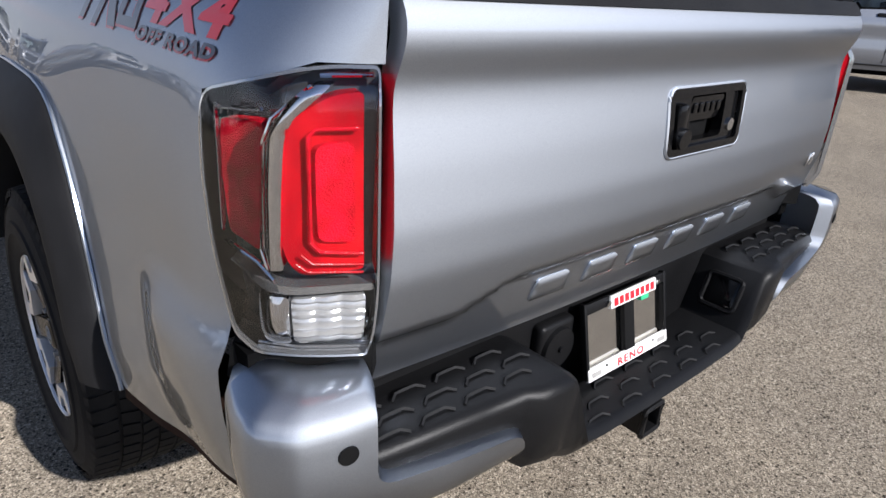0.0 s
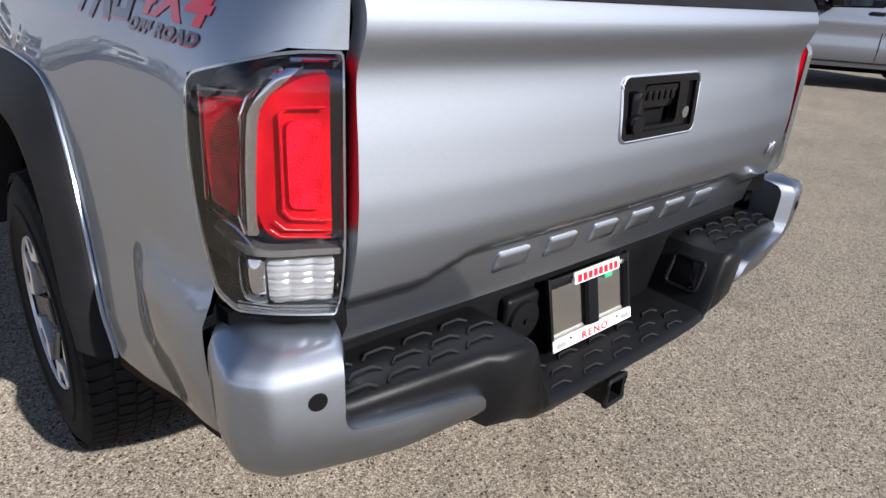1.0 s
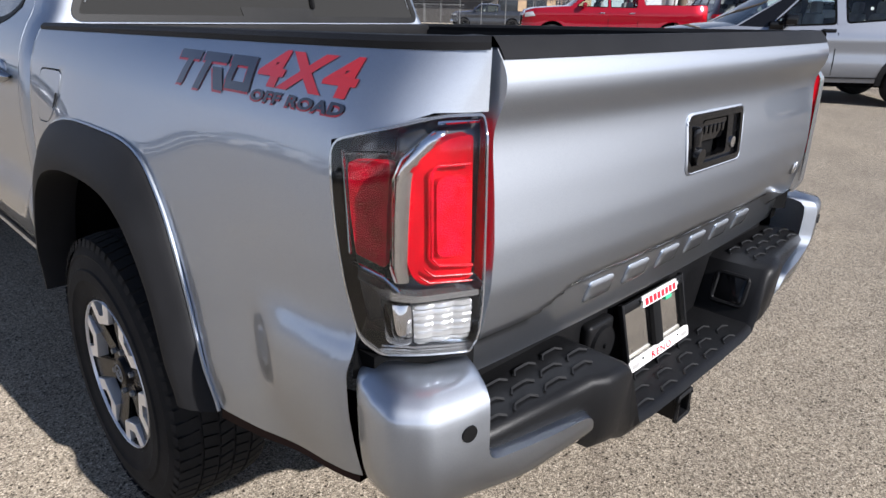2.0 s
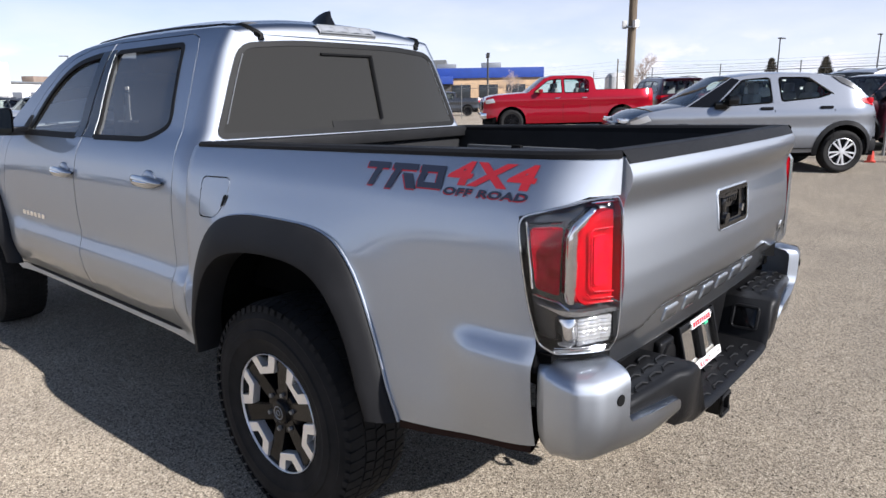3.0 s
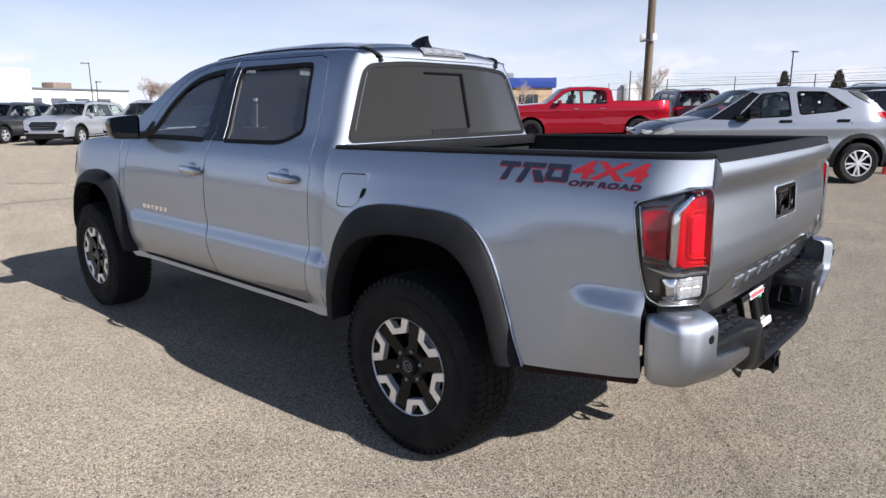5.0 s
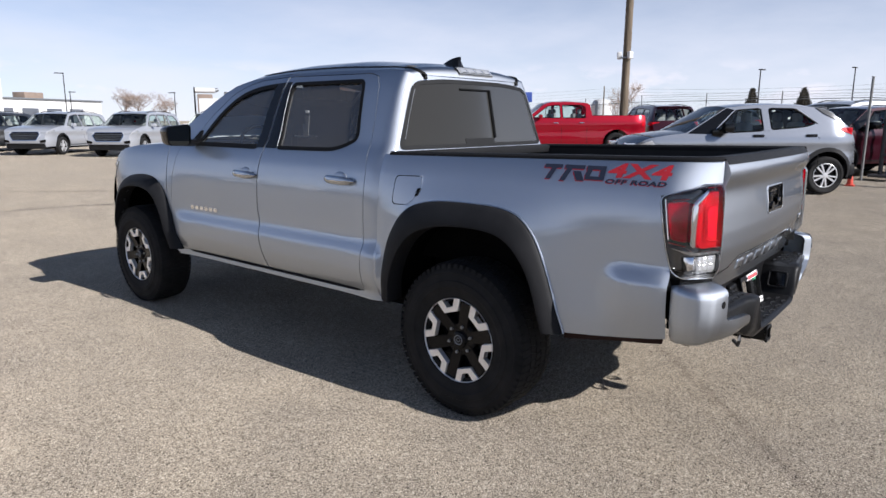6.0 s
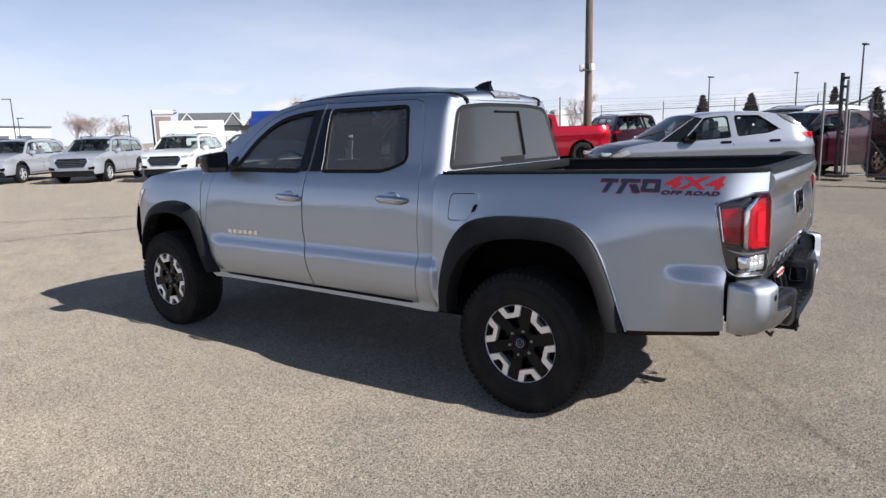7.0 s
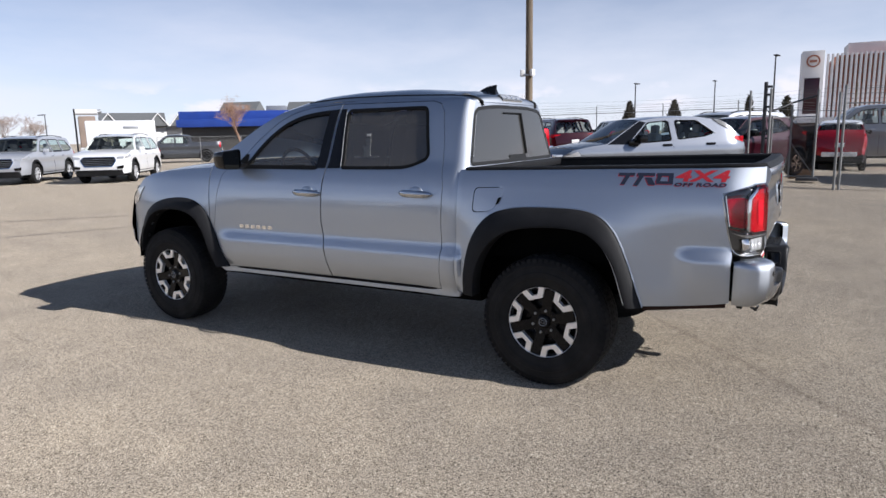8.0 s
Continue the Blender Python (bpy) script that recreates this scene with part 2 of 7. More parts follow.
# chip-sealed asphalt: pale tan and grey stones in dark binder
k = Mat("chip_seal_asphalt", (0.26, 0.24, 0.21), 0.9, Diffuse_Roughness=0.5, Specular_IOR_Level=0.15)
stone = k.cells(250, out="Color")
dist = k.cells(250, out="Distance")
sep = k.n.new("ShaderNodeSeparateColor")
k.l.new(stone, sep.inputs[0])
base = k.ramp(sep.outputs[0], (0.0, (0.085, 0.076, 0.062)), (0.2, (0.245, 0.217, 0.175)), (0.55, (0.39, 0.345, 0.280)), (0.85, (0.53, 0.475, 0.39)), (1.0, (0.76, 0.70, 0.60)))
small = k.ramp(k.noise(330, 3), (0.3, (0.66, 0.66, 0.66)), (0.7, (1.30, 1.29, 1.27)))
c1 = k.mix(1.0, base, small, "MULTIPLY")
sep3 = k.n.new("ShaderNodeSeparateColor")
k.l.new(k.cells(98, out="Color"), sep3.inputs[0])
c1 = k.mix(1.0, c1, k.ramp(sep3.outputs[2], (0.0, (0.78, 0.76, 0.74)), (0.22, (0.95, 0.94, 0.92)), (0.75, (1.10, 1.08, 1.06)), (1.0, (1.24, 1.22, 1.19))), "MULTIPLY")
pits = k.ramp(k.noise(46, 4, 0.7), (0.28, (0.36, 0.35, 0.34)), (0.40, (1, 1, 1)))
c2 = k.mix(0.9, c1, pits, "MULTIPLY")
pock = k.cells(52, out="Color")
sep2 = k.n.new("ShaderNodeSeparateColor")
k.l.new(pock, sep2.inputs[0])
some = k.ramp(sep2.outputs[1], (0.48, (0, 0, 0)), (0.53, (1, 1, 1)))
hole = k.ramp(k.cells(52, out="Distance"), (0.17, (0.15, 0.145, 0.14)), (0.29, (1, 1, 1)))
c2 = k.mix(some, c2, k.mix(1.0, c2, hole, "MULTIPLY"))
big = k.ramp(k.noise(0.22, 6), (0.30, (0.74, 0.74, 0.75)), (0.70, (0.88, 0.865, 0.845)))
c3 = k.mix(1.0, c2, big, "MULTIPLY")
mid = k.ramp(k.noise(1.7, 6, 0.65), (0.3, (0.86, 0.85, 0.85)), (0.7, (1.13, 1.11, 1.08)))
c4 = k.mix(1.0, c3, mid, "MULTIPLY")
oil = k.ramp(k.noise(0.85, 5, 0.6, (1, 0.5, 1)), (0.66, (1, 1, 1)), (0.78, (0.62, 0.62, 0.63)))
c5 = k.mix(1.0, c4, oil, "MULTIPLY")
# a faint paving joint that runs past the truck's rear corner
turned = k.n.new("ShaderNodeMapping")
turned.vector_type = "TEXTURE"
turned.inputs["Rotation"].default_value = (0, 0, math.atan2(1.24, 1.39))
turned.inputs["Location"].default_value = (-0.12, -1.13, 0)
k.l.new(k.tc.outputs["Object"], turned.inputs["Vector"])
axes = k.n.new("ShaderNodeSeparateXYZ")
k.l.new(turned.outputs[0], axes.inputs[0])
waver = k.n.new("ShaderNodeMath")
waver.operation = "MULTIPLY_ADD"
k.l.new(k.noise(6, 5, 0.65), waver.inputs[0])
waver.inputs[1].default_value = 0.10
k.l.new(axes.outputs[1], waver.inputs[2])
seam = k.ramp(waver.outputs[0], (0.005, (1, 1, 1)), (0.04, (0.84, 0.83, 0.83)), (0.065, (0.84, 0.83, 0.83)), (0.10, (1, 1, 1)))
k.color(k.mix(1.0, c5, seam, "MULTIPLY"))
k.bump(k.mix(0.5, k.mix(0.5, dist, k.cells(98, out="Distance")), k.noise(240, 3)), 0.006, 0.9)
ASPHALT = k.m
k = Mat("tar_crack_filler", (0.03, 0.029, 0.028), 0.6)
k.bump(k.noise(40, 4), 0.003)
TAR = k.m
k = Mat("weathered_wood_pole", (0.15, 0.11, 0.075), 0.85)
k.color(k.ramp(k.noise(9, 6, 0.65, (1, 1, 0.08)), (0.3, (0.075, 0.055, 0.038)), (0.7, (0.2, 0.155, 0.105))))
k.bump(k.noise(30, 5, 0.6, (1, 1, 0.05)), 0.01)
WOODPOLE = k.m
k = Mat("galvanised_steel", (0.30, 0.31, 0.32), 0.5, 0.7)
k.to("Roughness", k.noise(12, 4), 0.4, 0.65)
GALV = k.m
k = Mat("weathered_grey_steel", (0.20, 0.20, 0.195), 0.6, 0.3)
k.to("Roughness", k.noise(12, 4), 0.5, 0.75)
FENCESTEEL = k.m
STEELDARK = plastic("dark_painted_steel", (0.045, 0.045, 0.048), 0.5, 60, 0.0006)


def stucco(name, color, rough=0.85, scale=1.2):
    k = Mat(name, color, rough)
    k.color(k.ramp(k.noise(scale, 6), (0.3, tuple(c * 0.84 for c in color)), (0.7, tuple(min(1, c * 1.08) for c in color))))
    k.bump(k.noise(30, 4), 0.006)
    return k.m


TAN = stucco("tan_stucco", (0.52, 0.36, 0.22))
BLUE = stucco("blue_painted_fascia", (0.018, 0.055, 0.28), 0.5)
WHITEWALL = stucco("white_wall", (0.74, 0.73, 0.71))
GREYROOF = stucco("grey_shingle_roof", (0.13, 0.135, 0.135), 0.9, 6)
BROWNWALL = stucco("brown_wall", (0.25, 0.19, 0.15))
HOTELWHITE = stucco("white_concrete", (0.78, 0.75, 0.73), 0.8, 0.05)
HOTELRED = stucco("red_brown_facade", (0.40, 0.16, 0.10), 0.7, 0.05)
DARKWIN = Mat("dark_window_glass", (0.03, 0.035, 0.04), 0.1).m
BARK = stucco("bare_twigs", (0.36, 0.28, 0.23), 0.9, 3)
BARKRED = stucco("reddish_twigs", (0.36, 0.22, 0.15), 0.9, 3)
k = Mat("dark_conifer_needles", (0.035, 0.05, 0.022), 0.8)
k.color(k.ramp(k.noise(2.5, 5), (0.3, (0.03, 0.028, 0.018)), (0.7, (0.075, 0.062, 0.042))))
CONIFER = k.m
TANKWHITE = stucco("white_tank_paint", (0.66, 0.66, 0.65), 0.6, 0.3)


# ---- building blocks ----
SLOPE = 0.0125


def ground_height(x, y=0.0):
    """The lot is level round the truck and rises very slightly to the east."""
    return SLOPE * min(40, max(0, x - 1.5)) * (1 - min(1, max(0, (y - 13) / 9))) * min(1, max(0, (y + 2.5) / 4))


def thing(name, label, category, at=(0, 0, 0), group="", kind="", turn=0.0):
    e = new(name)
    e.empty_display_size = 0.1
    e.matrix_basis = pose(at[0], at[1], (at[2] if len(at) > 2 else 0) + ground_height(at[0], at[1]), 0, 0, turn)
    return tagged(e, label, category, group, kind)


def part(name, bm, material, parent, label="", sharp=35, recalc=True):
    """Links a bmesh as one mesh object under a thing or under a part."""
    if recalc:
        bmesh.ops.recalc_face_normals(bm, faces=bm.faces)
    me = bpy.data.meshes.new(name)
    bm.to_mesh(me)
    bm.free()
    me.materials.append(material)
    for p in me.polygons:
        p.use_smooth = True
    me.set_sharp_from_angle(angle=radians(sharp))
    ob = new(name, me)
    ob.parent = parent
    if label:
        tagged(ob, label)
    return ob


def solid(name, bm, material, label, category, kind="", group=""):
    ob = part(name, bm, material, None)
    return tagged(ob, label, category, group, kind)


def box(bm, c, s, bevel=0.0, rot=None, seg=2):
    m = Matrix.Translation(c) @ (rot or Matrix()) @ Matrix.Diagonal((*s, 1))
    g = bmesh.ops.create_cube(bm, size=1.0, matrix=m)
    if bevel:
        es = list({e for v in g["verts"] for e in v.link_edges})
        bmesh.ops.bevel(bm, geom=es, offset=bevel, segments=seg, affect="EDGES", profile=0.6, clamp_overlap=True)
    return bm


def new_box(c, s, bevel=0.0, rot=None, seg=2):
    return box(bmesh.new(), c, s, bevel, rot, seg)


def rod(bm, a, b, r, r2=None, n=10):
    a, b = Vector(a), Vector(b)
    d = b - a
    m = Matrix.Translation((a + b) / 2) @ d.to_track_quat("Z", "Y").to_matrix().to_4x4()
    bmesh.ops.create_cone(bm, cap_ends=True, segments=n, radius1=r, radius2=r if r2 is None else r2, depth=d.length, matrix=m)
    return bm


def tube(bm, pts, r, n=8):
    """A bent round bar through points."""
    pts = [Vector(p) for p in pts]
    rings = []
    for i, p in enumerate(pts):
        d = (pts[min(i + 1, len(pts) - 1)] - pts[max(i - 1, 0)]).normalized()
        q = d.to_track_quat("Z", "Y").to_matrix()
        rings.append([bm.verts.new(p + q @ Vector((r * math.cos(6.2832 * j / n), r * math.sin(6.2832 * j / n), 0))) for j in range(n)])
    for a, b in zip(rings, rings[1:]):
        for j in range(n):
            bm.faces.new((a[j], a[(j + 1) % n], b[(j + 1) % n], b[j]))
    bm.faces.new(rings[0]), bm.faces.new(rings[-1])
    return bm


def lathe(bm, prof, n=48, m=None):
    """Turns (axial, radius) points round the x axis."""
    m = m or Matrix()
    rings = []
    for a, r in prof:
        rings.append([bm.verts.new(m @ Vector((a, r * math.cos(6.2832 * j / n), r * math.sin(6.2832 * j / n)))) for j in range(n)])
    for a, b in zip(rings, rings[1:]):
        for j in range(n):
            bm.faces.new((a[j], a[(j + 1) % n], b[(j + 1) % n], b[j]))
    return bm


def grid(bm, rows):
    """A sheet through rows of points."""
    vs = [[bm.verts.new(p) for p in row] for row in rows]
    for a, b in zip(vs, vs[1:]):
        for i in range(len(a) - 1):
            bm.faces.new((a[i], a[i + 1], b[i + 1], b[i]))
    return vs


def prism(bm, outline, to3, depth):
    """A flat outline given thickness: to3 maps (u, v) to a point, depth is a vector."""
    a = [bm.verts.new(to3(u, v)) for u, v in outline]
    b = [bm.verts.new(Vector(to3(u, v)) + Vector(depth)) for u, v in outline]
    bm.faces.new(a)
    bm.faces.new(b[::-1])
    for i in range(len(a)):
        j = (i + 1) % len(a)
        bm.faces.new((a[i], b[i], b[j], a[j]))
    return bm


def round_poly(pts, r, seg=4):
    """An outline with its corners rounded; r may be one number or one for each corner."""
    out = []
    n = len(pts)
    for i, p in enumerate(pts):
        p = Vector(p)
        a, b = Vector(pts[i - 1]) - p, Vector(pts[(i + 1) % n]) - p
        rr = r[i] if isinstance(r, (list, tuple)) else r
        rr = min(rr, a.length * 0.48, b.length * 0.48)
        if rr < 1e-4:
            out.append(tuple(p))
            continue
        s, e = p + a.normalized() * rr, p + b.normalized() * rr
        for j in range(seg + 1):
            t = j / seg
            out.append(tuple(s * (1 - t) ** 2 + p * 2 * t * (1 - t) + e * t * t))
    return out


def dense(pts, step, closed=True):
    out = []
    n = len(pts)
    for i in range(n if closed else n - 1):
        a, b = Vector(pts[i]), Vector(pts[(i + 1) % n])
        m = max(1, int((b - a).length / step))
        out += [tuple(a + (b - a) * j / m) for j in range(m)]
    return out if closed else out + [tuple(pts[-1])]


def inside(p, poly):
    x, y = p
    hit = False
    for i in range(len(poly)):
        (x1, y1), (x2, y2) = poly[i - 1], poly[i]
        if (y1 > y) != (y2 > y) and x < (x2 - x1) * (y - y1) / (y2 - y1) + x1:
            hit = not hit
    return hit


def panel(outline, surf, step=0.03, holes=(), flange=None, flange_holes=True):
    """A curved sheet: outline and holes in (u, v), laid on the surface surf(u, v), with its edges turned in by the vector flange."""
    from_geo = delaunay
    loops = [dense(outline, step)] + [dense(h, step) for h in holes]
    co, edges = [], []
    for lp in loops:
        k0 = len(co)
        co += lp
        edges += [(k0 + i, k0 + (i + 1) % len(lp)) for i in range(len(lp))]
    us, vs = [p[0] for p in loops[0]], [p[1] for p in loops[0]]
    nb = len(co)
    u = min(us) + step / 2
    while u < max(us):
        v = min(vs) + step / 2
        while v < max(vs):
            near = min((u - a) ** 2 + (v - b) ** 2 for a, b in co[:nb])
            if near > (step * 0.45) ** 2 and inside((u, v), loops[0]) and not any(inside((u, v), h) for h in loops[1:]):
                co.append((u, v))
            v += step
        u += step
    vs2, es2, fs2, *_ = from_geo([Vector(p) for p in co], edges, [], 1, 1e-5)
    bm = bmesh.new()
    bv = [bm.verts.new(surf(p[0], p[1])) for p in vs2]
    for f in fs2:
        c = sum((Vector(vs2[i]) for i in f), Vector((0, 0))) / len(f)
        if inside(c, loops[0]) and not any(inside(c, h) for h in loops[1:]):
            try:
                bm.faces.new([bv[i] for i in f])
            except ValueError:
                pass
    bmesh.ops.delete(bm, geom=[v for v in bm.verts if not v.link_faces], context="VERTS")
    bmesh.ops.recalc_face_normals(bm, faces=bm.faces)
    if flange:
        be = [e for e in bm.edges if e.is_boundary]
        r = bmesh.ops.extrude_edge_only(bm, edges=be)
        bmesh.ops.translate(bm, vec=Vector(flange), verts=[x for x in r["geom"] if isinstance(x, bmesh.types.BMVert)])
    return bm


def mirrored(bm):
    """A copy of a bmesh on the other side of x = 0."""
    b2 = bm.copy()
    for v in b2.verts:
        v.co.x = -v.co.x
    bmesh.ops.reverse_faces(b2, faces=b2.faces)
    return b2


def both(name, bm, material, parent, label="", sharp=35):
    """The same part on the left and on the right side."""
    b2 = mirrored(bm)
    return part(name, bm, material, parent, label, sharp), part(name, b2, material, parent, label, sharp)


def curve(table, soft=0.008):
    """A smooth function through (position, value) pairs."""
    xs = np.array([p[0] for p in table], float)
    ys = np.array([p[1] for p in table], float)
    o = np.argsort(xs)
    g = np.linspace(xs[o][0] - 0.1, xs[o][-1] + 0.1, 1600)
    v = np.interp(g, xs[o], ys[o])
    h = g[1] - g[0]
    n = max(1, int(3 * soft / h))
    w = np.exp(-0.5 * (np.arange(-n, n + 1) * h / soft) ** 2)
    v2 = np.convolve(np.pad(v, n, mode="edge"), w / w.sum(), "valid")
    return lambda t: float(np.interp(t, g, v2))


def smooth(a, b, t):
    t = min(1, max(0, (t - a) / (b - a)))
    return t * t * (3 - 2 * t)


def text_mesh(words, size, spacing=1.0, shear=0.0, bold=0.0):
    """The outline of words as a flat bmesh in x, y, centred on the origin."""
    cu = bpy.data.curves.new("words", "FONT")
    cu.body, cu.size, cu.space_character, cu.shear = words, size, spacing, shear
    cu.align_x, cu.align_y, cu.offset = "CENTER", "CENTER", bold
    cu.resolution_u = 3
    ob = bpy.data.objects.new("words", cu)
    scene.collection.objects.link(ob)
    dg = bpy.context.evaluated_depsgraph_get()
    me = ob.evaluated_get(dg).to_mesh()
    bm = bmesh.new()
    bm.from_mesh(me)
    ob.evaluated_get(dg).to_mesh_clear()
    bpy.data.objects.remove(ob)
    bpy.data.curves.remove(cu)
    return bm


# ---- the ground ----
bm = bmesh.new()
xs_ = [-2500, -600, -150, -40, -10, 0, 1.5, 6, 12, 20, 30, 41.5, 90, 250, 700, 2500]
grid(bm, [[(x, y, ground_height(x, y)) for x in xs_] for y in (-2500, -500, -100, -30, -10, -2.5, 1.5, 13, 22, 30, 100, 500, 2500)])
solid("ground", bm, ASPHALT, "tan and grey chip-sealed asphalt of a car lot", "ground", "structure")

# ---- the silver pickup truck ----
truck = thing("pickup_truck", "silver metallic four-door pickup truck with black wheel flares on asphalt", "pickup truck")

side_up = [(1.76, 0.43), (1.73, 0.535), (1.70, 0.575), (1.66, 0.602), (1.62, 0.627), (1.55, 0.66), (1.45, 0.703), (1.35, 0.742), (1.30, 0.762), (1.26, 0.79),
           (1.22, 0.812), (1.17, 0.8315), (1.10, 0.8455), (1.05, 0.8515), (0.98, 0.8545), (0.92, 0.854)]
cab_x = curve(side_up + [(0.80, 0.851), (0.775, 0.855), (0.737, 0.872), (0.705, 0.880), (0.62, 0.874), (0.55, 0.853), (0.50, 0.830)], 0.007)
bed_x = curve(side_up + [(0.872, 0.8535), (0.856, 0.857), (0.824, 0.877), (0.797, 0.884), (0.72, 0.879), (0.65, 0.865), (0.58, 0.846), (0.5, 0.82)], 0.009)
plain_x = curve(side_up + [(0.75, 0.853), (0.62, 0.856), (0.5, 0.845)], 0.01)


def side_x(y, z):
    """Half the body's width."""
    if y > 0.56:
        w = smooth(2.75, 2.55, y)
        x = cab_x(z) * w + plain_x(z) * (1 - w)
    else:
        w = smooth(-0.68, -0.82, y)
        x = bed_x(z) * w + plain_x(z) * (1 - w)
    for yc in (0.0, 3.235):
        r = math.hypot(y - yc, (z - 0.45) * 1.0)
        x += (0.031 if yc == 0 else 0.018) * math.exp(-((max(0, r - 0.50) / (0.23 if y < 0 else 0.21)) ** 2)) * smooth(1.22, 0.95, z)
    x -= 0.13 * max(0, (y - 3.35) / 0.55) ** 2.2
    return x


# the bed's rear corner turns round to the tailgate
corner_f = curve([(-0.5, 0), (-0.90, 0), (-0.97, 0.05), (-1.03, 0.22), (-1.09, 0.46), (-1.15, 0.74), (-1.21, 1.0), (-1.3, 1.35)], 0.02)
corner_y = curve([(-0.5, -0.5), (-0.90, -0.90), (-0.97, -0.968), (-1.03, -1.018), (-1.09, -1.058), (-1.15, -1.090), (-1.21, -1.113), (-1.3, -1.135)], 0.02)


def bed_surf(u, z, out=0.0):
    f = corner_f(u)
    y = corner_y(u) if u < -0.6 else u
    e = 0.004
    f2, y2 = corner_f(u - e), corner_y(u - e) if u - e < -0.6 else u - e
    sx = side_x(max(u, -1.0), z)
    x, x2 = sx * (1 - f) + 0.70 * f, sx * (1 - f2) + 0.70 * f2
    n = Vector((-(y - y2), -(x - x2), 0))
    n = n.normalized() if n.length > 1e-9 else Vector((-1, 0, 0))
    if n.x > 0:
        n = -n
    return Vector((-x, y, z)) + n * out


def rail_z(y):
    return 1.257 + 0.015 * (0.57 - y)


ARCH_IN = [(0.44, 0.50), (0.44, 0.60), (0.39, 0.76), (0.28, 0.885), (0.10, 0.94), (-0.13, 0.948), (-0.26, 0.925), (-0.35, 0.85), (-0.42, 0.73), (-0.475, 0.53)]
ARCH_OUT = [(0.532, 0.50), (0.533, 0.62), (0.488, 0.845), (0.370, 1.000), (0.20, 1.046), (0.0, 1.052), (-0.25, 1.046), (-0.372, 0.975), (-0.456, 0.82), (-0.554, 0.53)]
LAMP = [(-0.925, 1.150), (-0.968, 0.93), (-0.990, 0.858), (-1.04, 0.835), (-1.190, 0.833), (-1.203, 0.92), (-1.197, 1.198), (-1.10, 1.196)]
FUEL = round_poly([(0.465, 1.155), (0.27, 1.16), (0.29, 1.075), (0.345, 1.012), (0.475, 1.005)], [0.03, 0.03, 0.03, 0.05, 0.03])


def chaikin(pts, n=2):
    """Rounds an open line, keeping its ends."""
    for _ in range(n):
        out = [pts[0]]
        for a, b in zip(pts, pts[1:]):
            a, b = Vector(a), Vector(b)
            out += [tuple(a * 0.75 + b * 0.25), tuple(a * 0.25 + b * 0.75)]
        pts = out + [pts[-1]]
    return pts


def offset_poly(pts, d):
    """An outline moved outwards by d."""
    area = sum(pts[i - 1][0] * pts[i][1] - pts[i][0] * pts[i - 1][1] for i in range(len(pts)))
    s = 1 if area > 0 else -1
    out = []
    for i, p in enumerate(pts):
        a, b = Vector(p) - Vector(pts[i - 1]), Vector(pts[(i + 1) % len(pts)]) - Vector(p)
        a, b = a.normalized(), b.normalized()
        n = (Vector((a.y, -a.x)) + Vector((b.y, -b.x))) * s
        n = n.normalized() if n.length > 1e-6 else Vector((a.y, -a.x)) * s
        c = max(0.5, n.dot(Vector((a.y, -a.x)) * s))
        out.append(tuple(Vector(p) + n * d / c))
    return out


arch_c = chaikin(ARCH_IN)
bed_outline = [(0.562, 0.505)] + arch_c + [(-0.80, 0.56), (-0.986, 0.590), (-0.989, 0.80), (-0.992, 0.838), (-0.988, 0.858)]
bed_outline += [(-0.9695, 0.93), (-0.9265, 1.1495), (-1.10, 1.1965), (-1.205, 1.199), (-1.207, rail_z(-1.1))] + [(y, rail_z(y)) for y in (-0.9, -0.5, 0.0)] + [(0.562, rail_z(0.56))]
bm = panel(bed_outline, bed_surf, 0.022, [FUEL], (0.005, 0.022, 0))
both("bed_side", bm, SILVER, truck)
bm = bmesh.new()
grid(bm, [[bed_surf(u, 0.562, -0.004) + Vector((0, 0, zb - 0.562)), bed_surf(u, 0.562, -0.002) + Vector((0, 0, zb - 0.588)), bed_surf(u, 0.562, -0.030) + Vector((0, 0, zb - 0.594)), bed_surf(u, 0.562, -0.20) + Vector((0, 0, zb - 0.560))] for u, zb in [(-0.56 - 0.41 * i / 12, 0.540 + 0.05 * i / 12) for i in range(13)]])
both("bed_lower_lip", bm, LIPRUST, truck, "dark rust-brown lower seam of the bed")
for y in (-0.72, -0.88):
    both("lip_bolt", rod(bmesh.new(), (-0.80, y, 0.545 - 0.11 * (y + 0.62)), (-0.80, y, 0.532 - 0.11 * (y + 0.62)), 0.008, n=8), UNDER, truck)
fuel = part("fuel_door", panel([(0.3675 + (u - 0.3675) * 0.953, 1.085 + (z - 1.085) * 0.94) for u, z in FUEL], lambda u, z: bed_surf(u, z, 0.001), 0.02, (), (0.012, 0, 0)), SILVER, truck)
part("filler_pocket", panel(offset_poly(FUEL, 0.004), lambda u, z: bed_surf(u, z, -0.016), 0.05), UNDER, truck)
both("bed_gap", new_box((-0.785, 0.553, 0.80), (0.10, 0.010, 0.60)), UNDER, truck)
part("finger_notch", panel(round_poly([(0.30, 1.10), (0.278, 1.10), (0.295, 1.065), (0.315, 1.055)], 0.008), lambda u, z: bed_surf(u, z, 0.004), 0.01), TRIMBLACK, fuel)


